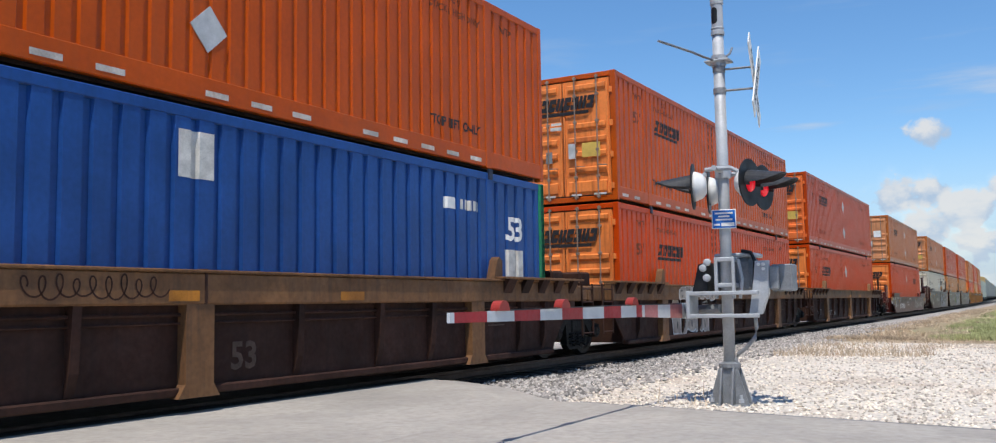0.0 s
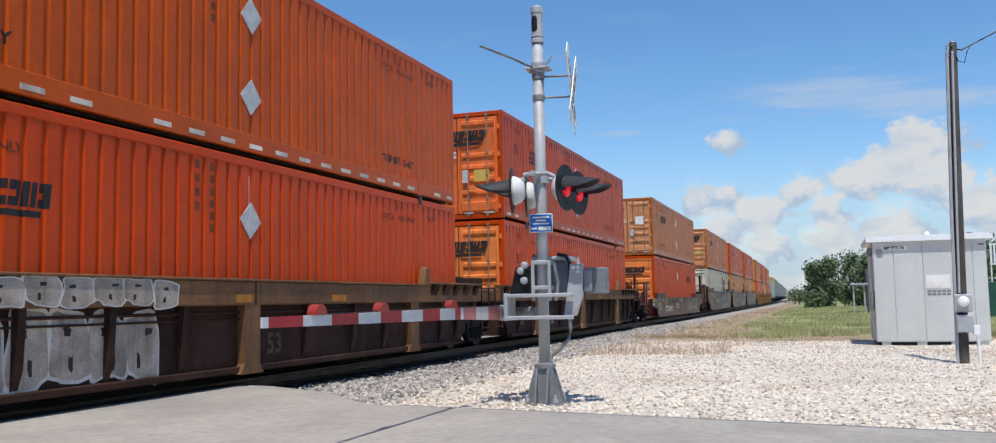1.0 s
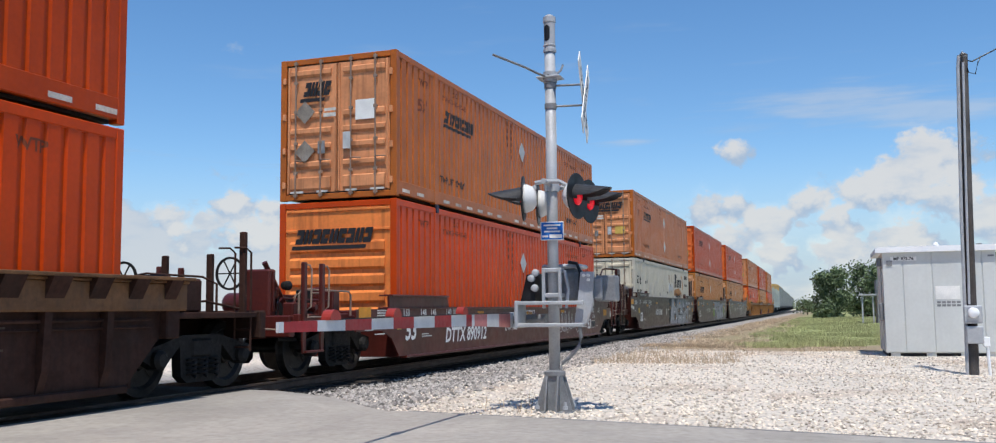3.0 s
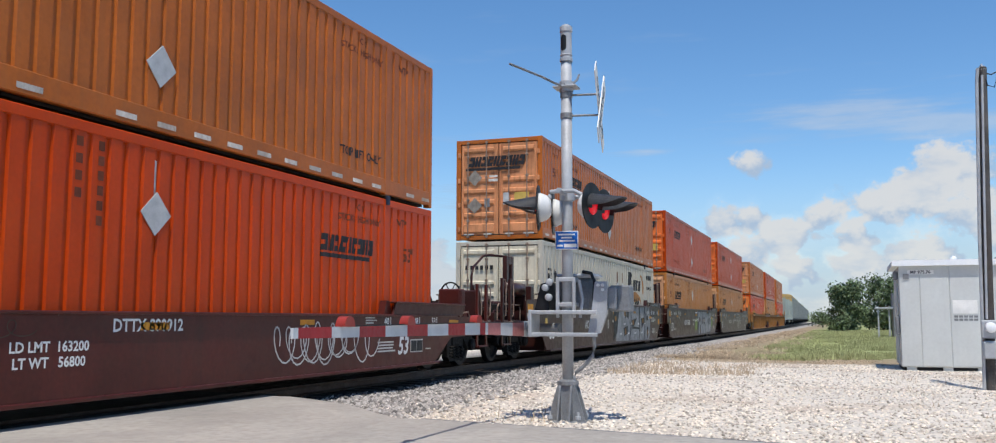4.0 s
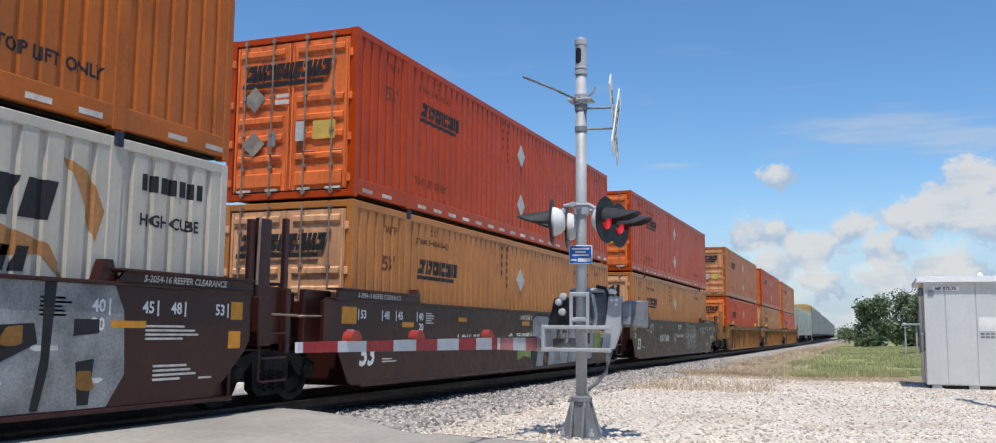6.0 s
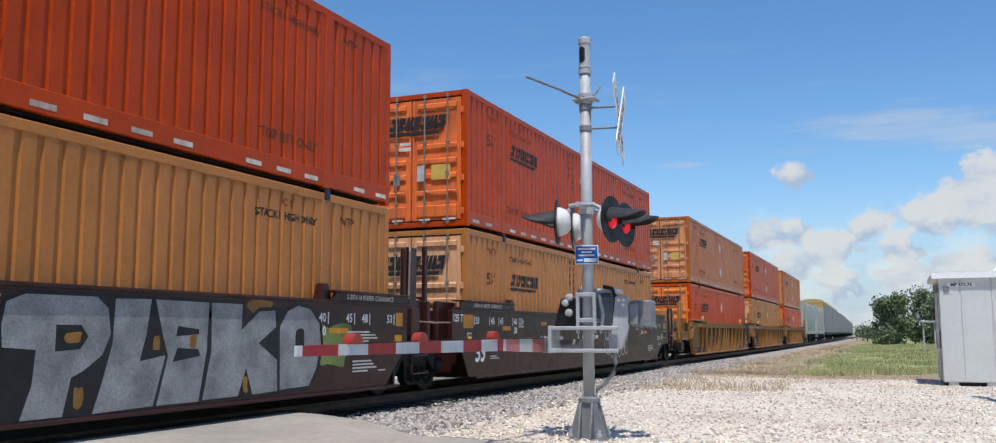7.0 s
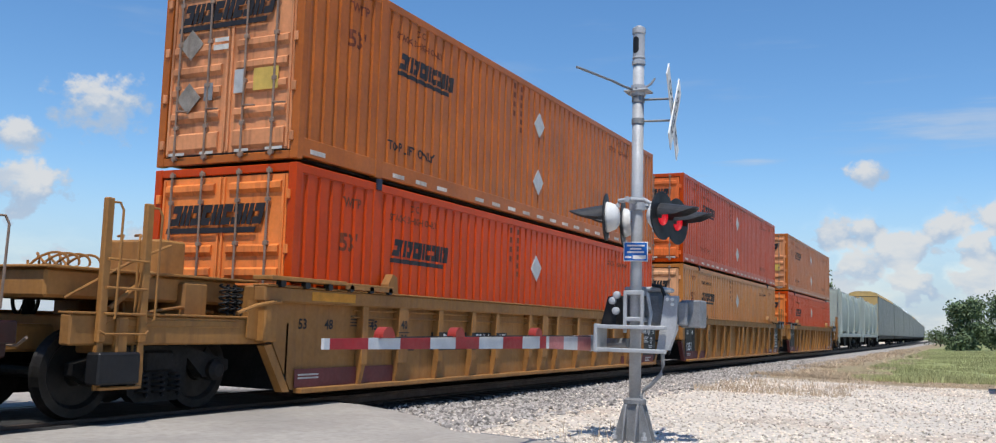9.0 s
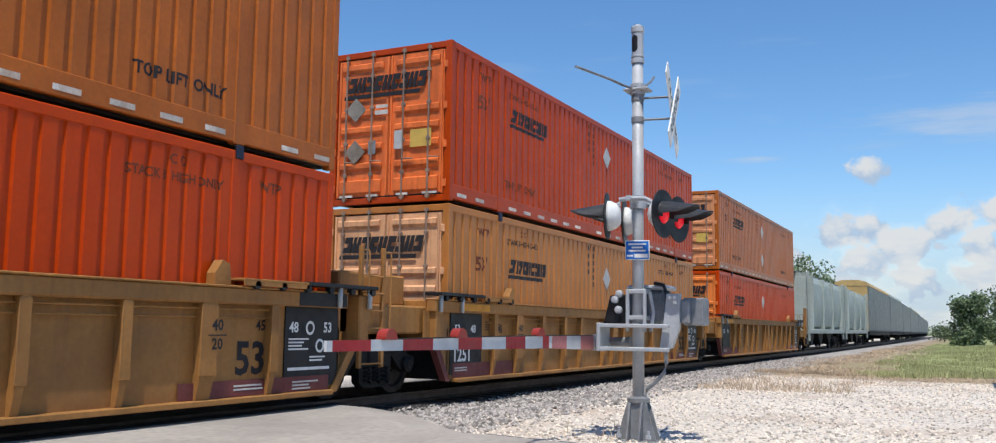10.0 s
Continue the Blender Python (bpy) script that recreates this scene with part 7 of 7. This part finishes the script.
# ---- plants ----
def tree(name, x, y, height, width, seed, leaves, label, low=0.1):
    rng = random.Random(seed)
    t = thing(name, label, "tree" if height > 3 else "bush", "trees beyond the grass", at=pose(x, y, -0.25))
    tr = Shape()
    tr.tube([(0, 0, 0), (0.1, 0.05, height * 0.35), (0.0, 0.1, height * 0.75)], 0.05 * height / 2, 8, 0.03)
    blobs = []
    for i in range(26):
        a, e = rng.random() * 6.28, rng.random()
        r = width / 2 * (0.25 + 0.55 * rng.random()) * (1.1 - 0.6 * max(0, e - 0.4))
        p = Vector((r * math.cos(a), r * math.sin(a), height * (low + 0.16 + (0.72 - low) * e)))
        blobs.append((p, width * rng.uniform(0.15, 0.25)))
        tr.tube([(0.05, 0.03, height * 0.2 + 0.3 * p.z * 0.5), p * 0.6 + Vector((0, 0, 0.2)), p], 0.04, 5, 0.012)
    part("trunk", tr, BARK, t)
    s = Shape()
    for i in range(leaves):
        p, r = blobs[rng.randrange(len(blobs))]
        d = Vector((rng.gauss(0, 1), rng.gauss(0, 1), rng.gauss(0, 0.8))).normalized() * r * rng.uniform(0.45, 1.15)
        q = p + d
        if q.z < 0.05:
            continue
        u = Vector((rng.gauss(0, 1), rng.gauss(0, 1), rng.gauss(0, 1))).normalized()
        w = u.cross(Vector((rng.gauss(0, 1), rng.gauss(0, 1), rng.gauss(0, 1)))).normalized()
        k = rng.uniform(0.07, 0.17) * (1 + height / 14)
        s.add([q - u * k, q + w * k * 0.5, q + u * k, q - w * k * 0.5], [(0, 1, 2, 3)])
    part("crown", s, LEAF, t)


tree("bush", -0.2, 108, 5.3, 4.4, 3, 8000, "dense dark green bush at the edge of the grass", -0.1)
tree("tree", 3.9, 120, 6.6, 6.0, 4, 8000, "dark green bushy tree behind the grass", -0.1)
tree("tree", 8.0, 118, 6.0, 7.0, 5, 7000, "dark green bushy tree behind the grass", 0.02)
tree("tree", 11.5, 72, 4.6, 6.0, 6, 7000, "green tree behind the screened fence", 0.05)
tree("tree", 16.5, 76, 5.2, 6.5, 7, 7000, "green tree behind the screened fence", 0.05)
tree("bush", -3.6, 150, 2.6, 4.2, 8, 1500, "low green bush by the track", 0.02)
tree("tree", -23.0, 150, 13.4, 9.5, 9, 5000, "dark tree on the far side of the track", 0.2)


def tufts(name, material, count, area, hmin, hmax, seed, label, lean=0.35, blades=4, width=0.012):
    rng = random.Random(seed)
    s = Shape()
    x0, x1, y0, y1 = area
    made = 0
    while made < count:
        y = y0 + (y1 - y0) * rng.random() ** 1.7
        x = x0 + (x1 - x0) * rng.random()
        if noise.noise((x * 0.45, y * 0.45, seed)) < -0.12 + 0.2 * rng.random():
            made += 0.2
            continue
        if (0.5 < x < 3.4 and 23.2 < y < 26.3):
            continue
        z = ground_height(x, y) - 0.02
        for _ in range(blades):
            a, h = rng.random() * 6.28, rng.uniform(hmin, hmax)
            bx, by = x + rng.gauss(0, 0.06), y + rng.gauss(0, 0.06)
            w = width * (1 + y / 25)
            tip = (bx + math.cos(a) * h * lean * rng.random(), by + math.sin(a) * h * lean * rng.random(), z + h)
            s.add([(bx - w, by, z), (bx + w, by, z), tip], [(0, 1, 2)])
        made += 1
    return tagged(part(name, s, material), label, "grass", kind="stuff")


tufts("grass", GRASS, 30000, (-3.6, 12, 28.0, 110), 0.06, 0.22, 2, "green uncut grass with seed heads", lean=0.7, width=0.005)
tufts("dry_grass", DRY, 1700, (-5.4, 6, 25.8, 32), 0.02, 0.09, 5, "brown dry grass fringe", lean=2.2, width=0.004)
tufts("dry_grass", DRY, 3600, (-5.8, -2.4, 28, 95), 0.04, 0.17, 17, "brown seeding grass along the ballast", lean=1.4, width=0.004)
tufts("dry_runners", DRY, 620, (-1.0, 6.5, 9.8, 22.5), 0.012, 0.04, 15, "flat dry runners and twigs on the gravel", lean=5.0, blades=4, width=0.006)
tufts("dry_weeds", DRY, 420, (-5.3, -2.2, 19.5, 26), 0.04, 0.2, 7, "dry weeds in the gravel", lean=0.8, width=0.004)
tufts("dry_weeds", DRY, 90, (0.4, 6.0, 11.5, 20.5), 0.04, 0.2, 9, "dry weeds in the gravel", lean=1.2, blades=5, width=0.003)
tufts("dry_weeds", DRY, 12, (-4.9, -3.6, 9.9, 11.4), 0.06, 0.22, 11, "dry weeds by the mast", blades=2, width=0.006)


def stones(name, material, count, area, rmin, rmax, seed, label, keep):
    rng = random.Random(seed)
    s = Shape()
    x0, x1, y0, y1 = area
    made = 0
    while made < count:
        y = y0 + (y1 - y0) * rng.random() ** 1.8
        x = x0 + (x1 - x0) * rng.random()
        if not keep(x, y, rng):
            made += 0.02
            continue
        r = rng.uniform(rmin, rmax)
        z = ground_height(x, y) + r * rng.uniform(-0.1, 0.45)
        a = rng.random() * 6.28
        c, sn = math.cos(a), math.sin(a)
        pts = []
        for px, py, pz in ((1, 0, 0.1), (0.3, 0.8, -0.1), (-0.8, 0.5, 0.15), (-0.7, -0.6, -0.1), (0.4, -0.8, 0.1), (0.1, 0.1, 0.7), (-0.1, 0, -0.7)):
            px, py, pz = (w * rng.uniform(0.7, 1.2) for w in (px, py, pz))
            pts.append((x + r * (px * c - py * sn), y + r * (px * sn + py * c), z + r * pz))
        s.add(pts, [(0, 1, 5), (1, 2, 5), (2, 3, 5), (3, 4, 5), (4, 0, 5), (1, 0, 6), (2, 1, 6), (3, 2, 6), (4, 3, 6), (0, 4, 6)])
        made += 1
    return tagged(part(name, s, material), label, "gravel", kind="stuff")


def off_road(x, y):
    if x > -5.0:
        return y > 9.55 - 0.205 * (x + 5.0) + 0.02
    return y > 9.6 + (-5.0 - x) * 0.93 if x > -7.2 else y > 11.9


# the darker stones carry the train's shade in their colour, up to its edge
stones("dark_ballast", STONE_OILY_SHADED, 5000, (-8.9, -7.9, 12.0, 40), 0.022, 0.048, 31, "ballast beside the rail, darkened by oil and painted train shade",
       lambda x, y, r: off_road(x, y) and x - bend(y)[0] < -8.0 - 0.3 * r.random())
stones("ballast", STONE_GREY, 15000, (-8.7, -5.0, 9.6, 52), 0.022, 0.048, 21, "grey crushed ballast stones",
       lambda x, y, r: off_road(x, y) and x - bend(y)[0] > -8.3 and x - bend(y)[0] < -5.2 + 0.9 * (r.random() - 0.6) - 0.02 * (12 - min(y, 12)))
stones("gravel", STONE_PALE, 24000, (-7.6, 4.5, 8.3, 26), 0.010, 0.030, 22, "pale limestone gravel",
       lambda x, y, r: off_road(x, y) and (x > -5.6 or r.random() < (x + 8.2) / 2.6) and not (0.7 < x < 3.2 and y > 23.3))


# ---- sky backdrop with clouds ----
def cloud_material():
    m = bpy.data.materials.new("clouds")
    m.use_nodes = True
    n, l = m.node_tree.nodes, m.node_tree.links
    n.clear()
    out, em, tr, mx = (n.new("ShaderNode" + k) for k in ("OutputMaterial", "Emission", "BsdfTransparent", "MixShader"))
    tc = n.new("ShaderNodeTexCoord")
    sep = n.new("ShaderNodeSeparateXYZ")
    l.new(tc.outputs["Object"], sep.inputs[0])

    def m2(op, a, b, clamp=False):
        x = n.new("ShaderNodeMath")
        x.operation, x.use_clamp = op, clamp
        for i, v in ((0, a), (1, b)):
            if isinstance(v, (int, float)):
                x.inputs[i].default_value = v
            else:
                l.new(v, x.inputs[i])
        return x.outputs[0]

    def rng_map(src, a, b, lo=0.0, hi=1.0):
        x = n.new("ShaderNodeMapRange")
        x.interpolation_type = "SMOOTHSTEP"
        for i, v in ((1, a), (2, b), (3, lo), (4, hi)):
            x.inputs[i].default_value = v
        l.new(src, x.inputs[0])
        return x.outputs[0]

    def noise_at(scale, stretch, detail, off=(0, 0, 0)):
        mp = n.new("ShaderNodeMapping")
        mp.inputs["Scale"].default_value = tuple(s * scale / 4000 for s in stretch)
        mp.inputs["Location"].default_value = off
        l.new(tc.outputs["Object"], mp.inputs[0])
        x = n.new("ShaderNodeTexNoise")
        x.inputs["Scale"].default_value, x.inputs["Detail"].default_value, x.inputs["Roughness"].default_value = 1.0, detail, 0.55
        l.new(mp.outputs[0], x.inputs["Vector"])
        return x.outputs["Fac"]

    z = m2("DIVIDE", sep.outputs[2], 4000.0)
    # heaped clouds low down, thinning out upwards
    heap = noise_at(9.0, (1, 1, 1.6), 9.0, (3.1, 1.7, 0.4))
    big = noise_at(3.2, (1, 1, 0.6), 2.0, (7.3, 2.0, 5.0))
    cover = m2("ADD", m2("MULTIPLY", big, 0.55), heap)
    level = rng_map(z, 0.02, 0.2, 0.66, 0.98)
    level = m2("ADD", level, rng_map(z, 0.24, 0.6, 0.0, 0.25))
    dens = rng_map(m2("SUBTRACT", cover, level), 0.0, 0.10)
    # single puffs: (direction, size), with lit heads and grey undersides
    fine = m2("SUBTRACT", noise_at(70.0, (1, 1, 1.2), 7.0), 0.5)
    ragged = m2("ADD", m2("MULTIPLY", m2("SUBTRACT", noise_at(22.0, (1, 1, 1.3), 4.0), 0.5), 2.2), m2("MULTIPLY", fine, 1.3))
    flat = n.new("ShaderNodeVectorMath")
    flat.operation = "MULTIPLY"
    flat.inputs[1].default_value = (1, 1, 1.35)
    l.new(tc.outputs["Object"], flat.inputs[0])

    def near(centre, r, a, bb):
        dist = n.new("ShaderNodeVectorMath")
        dist.operation = "DISTANCE"
        l.new(flat.outputs[0], dist.inputs[0])
        dist.inputs[1].default_value = centre
        return rng_map(m2("ADD", m2("DIVIDE", dist.outputs["Value"], r), ragged), a, bb)

    lit = rng_map(m2("SUBTRACT", cover, level), 0.02, 0.12, 0.0, 0.6)
    for (px, py, pz), r in PUFFS:
        d = Vector((px, py, pz)).normalized() * 4000
        d.z *= 1.35
        dens = m2("MAXIMUM", dens, near(d, r * 1.12, 1.12, 0.58))
        lit = m2("MAXIMUM", lit, near(d + Vector((-0.15 * r, 0, 0.5 * r)), r, 1.15, 0.45))
    # flat hazy banks under the heaps
    bank = m2("MULTIPLY", rng_map(noise_at(13.0, (1, 1, 2.6), 7.0, (4.0, 1.0, 2.0)), 0.40, 0.62), rng_map(z, 0.03, 0.115, 0.7, 0.0))
    dens, lit = m2("MAXIMUM", dens, bank), m2("MAXIMUM", lit, bank)
    # thin drawn-out veils
    for (px, py, pz), wide, high in VEILS:
        vm = n.new("ShaderNodeVectorMath")
        vm.operation = "MULTIPLY_ADD"
        c = Vector((px, py, pz)).normalized() * 4000
        vm.inputs[1].default_value = (1 / wide, 1 / wide, 1 / high)
        vm.inputs[2].default_value = (-c.x / wide, -c.y / wide, -c.z / high)
        l.new(tc.outputs["Object"], vm.inputs[0])
        ln = n.new("ShaderNodeVectorMath")
        ln.operation = "LENGTH"
        l.new(vm.outputs[0], ln.inputs[0])
        streaks = m2("MULTIPLY", m2("SUBTRACT", noise_at(9.0, (1, 1, 9.0), 7.0, (2, 1, 3)), 0.5), 2.6)
        veil = rng_map(m2("ADD", ln.outputs["Value"], streaks), 1.1, 0.1, 0.0, 0.5)
        dens = m2("MAXIMUM", dens, veil)
        lit = m2("MAXIMUM", lit, veil)
    wisp = m2("MULTIPLY", rng_map(noise_at(5.0, (1, 1, 7.0), 6.0, (1, 5, 2)), 0.56, 0.8), rng_map(z, 0.12, 0.3, 0.5, 0.28))
    dens = m2("MAXIMUM", dens, wisp)
    haze = rng_map(z, -0.01, 0.17, 0.85, 0.0)
    alpha = m2("MAXIMUM", m2("MULTIPLY", dens, 0.92), haze, True)
    shade = noise_at(16.0, (1, 1, 2.2), 6.0, (0.3, 0.2, 0.0))
    col = n.new("ShaderNodeMix")
    col.data_type = "RGBA"
    col.inputs[6].default_value, col.inputs[7].default_value = (0.55, 0.70, 0.91, 1), (0.96, 0.97, 0.98, 1)
    l.new(m2("MULTIPLY", rng_map(shade, 0.28, 0.5, 0.45, 1.0), lit), col.inputs[0])
    l.new(col.outputs[2], em.inputs[0])
    em.inputs[1].default_value = 0.75
    l.new(alpha, mx.inputs[0])
    l.new(tr.outputs[0], mx.inputs[1])
    l.new(em.outputs[0], mx.inputs[2])
    l.new(mx.outputs[0], out.inputs[0])
    return m


PUFFS = (((-0.085, 0.984, 0.158), 78),
         ((-0.118, 0.988, 0.102), 103),
         ((-0.089, 0.99, 0.105), 92),
         ((-0.052, 0.995, 0.083), 113),
         ((-0.014, 0.995, 0.102), 92),
         ((0.01, 0.996, 0.083), 113),
         ((0.044, 0.993, 0.11), 122),
         ((0.076, 0.99, 0.12), 140),
         ((0.106, 0.985, 0.14), 149),
         ((0.115, 0.988, 0.105), 149),
         ((0.152, 0.985, 0.085), 162),
         ((0.074, 0.995, 0.065), 149),
         ((0.014, 0.999, 0.048), 135),
         ((-0.047, 0.998, 0.05), 108),
         ((-0.097, 0.993, 0.065), 108),
         ((-0.625, 0.775, 0.09), 103),
         ((-0.567, 0.816, 0.109), 92),
         ((-0.541, 0.835, 0.104), 81),
         ((-0.606, 0.792, 0.075), 122),
         ((-0.55, 0.832, 0.077), 122),
         ((-0.798, 0.591, 0.115), 135),
         ((-0.798, 0.579, 0.166), 81),
         ((-0.75, 0.629, 0.206), 149))


VEILS = (((0.03, 0.985, 0.205), 520, 95), ((0.10, 0.985, 0.19), 420, 80), ((-0.19, 0.97, 0.175), 160, 22))


def backdrop():
    s = Shape()
    n, rows = 72, [-0.03, 0.0, 0.03, 0.06, 0.1, 0.15, 0.2, 0.28, 0.36, 0.45, 0.55, 0.65]
    for e in rows:
        c = math.sqrt(1 - e * e)
        s.v += [(4000 * c * math.cos(2 * math.pi * i / n), 4000 * c * math.sin(2 * math.pi * i / n), 4000 * e) for i in range(n)]
    s.f = [(j * n + i, j * n + (i + 1) % n, (j + 1) * n + (i + 1) % n, (j + 1) * n + i) for j in range(len(rows) - 1) for i in range(n)]
    ob = part("backdrop", s, cloud_material(), smooth=True)
    return tagged(ob, "distant white heaped clouds in a blue sky", "sky", kind="structure")


backdrop()


# ---- motion of the train ----
# the train's small slack, in metres ahead of even running
SWAY = {1.0: -0.12, 2.0: 0.05, 2.5: -0.13, 4.0: -0.12, 5.0: 0.06, 5.5: -0.08, 7.0: -0.1, 7.5: 0.08}


def motions():
    times = [i * 0.5 for i in range(21)]
    for ob, s0, z in TRAIN:
        rows = []
        for t in times:
            y = s0 - SPEED * t - SWAY.get(t, 0.0)
            off, head = bend(y + 8)
            rows.append((t, pose(TRACK_X + bend(y)[0], y, z, 0, 0, math.degrees(head))))
        walk(ob, rows)
    # the wheels roll: one turn is 3.14 m of track
    first = {}
    for w in [o for o in scene.objects if o.name.startswith("wheelset")]:
        dy = round(w.matrix_basis.translation.y, 3)
        if dy not in first:
            first[dy] = w
            walk(w, [(k / 30, pose(0, dy, 0.5, math.degrees(SPEED / 0.5) * k / 30)) for k in range(301)])
        else:
            w.rotation_mode = "QUATERNION"
            w.animation_data_create()
            w.animation_data.action = first[dy].animation_data.action
            w.animation_data.action_slot = first[dy].animation_data.action_slot


motions()
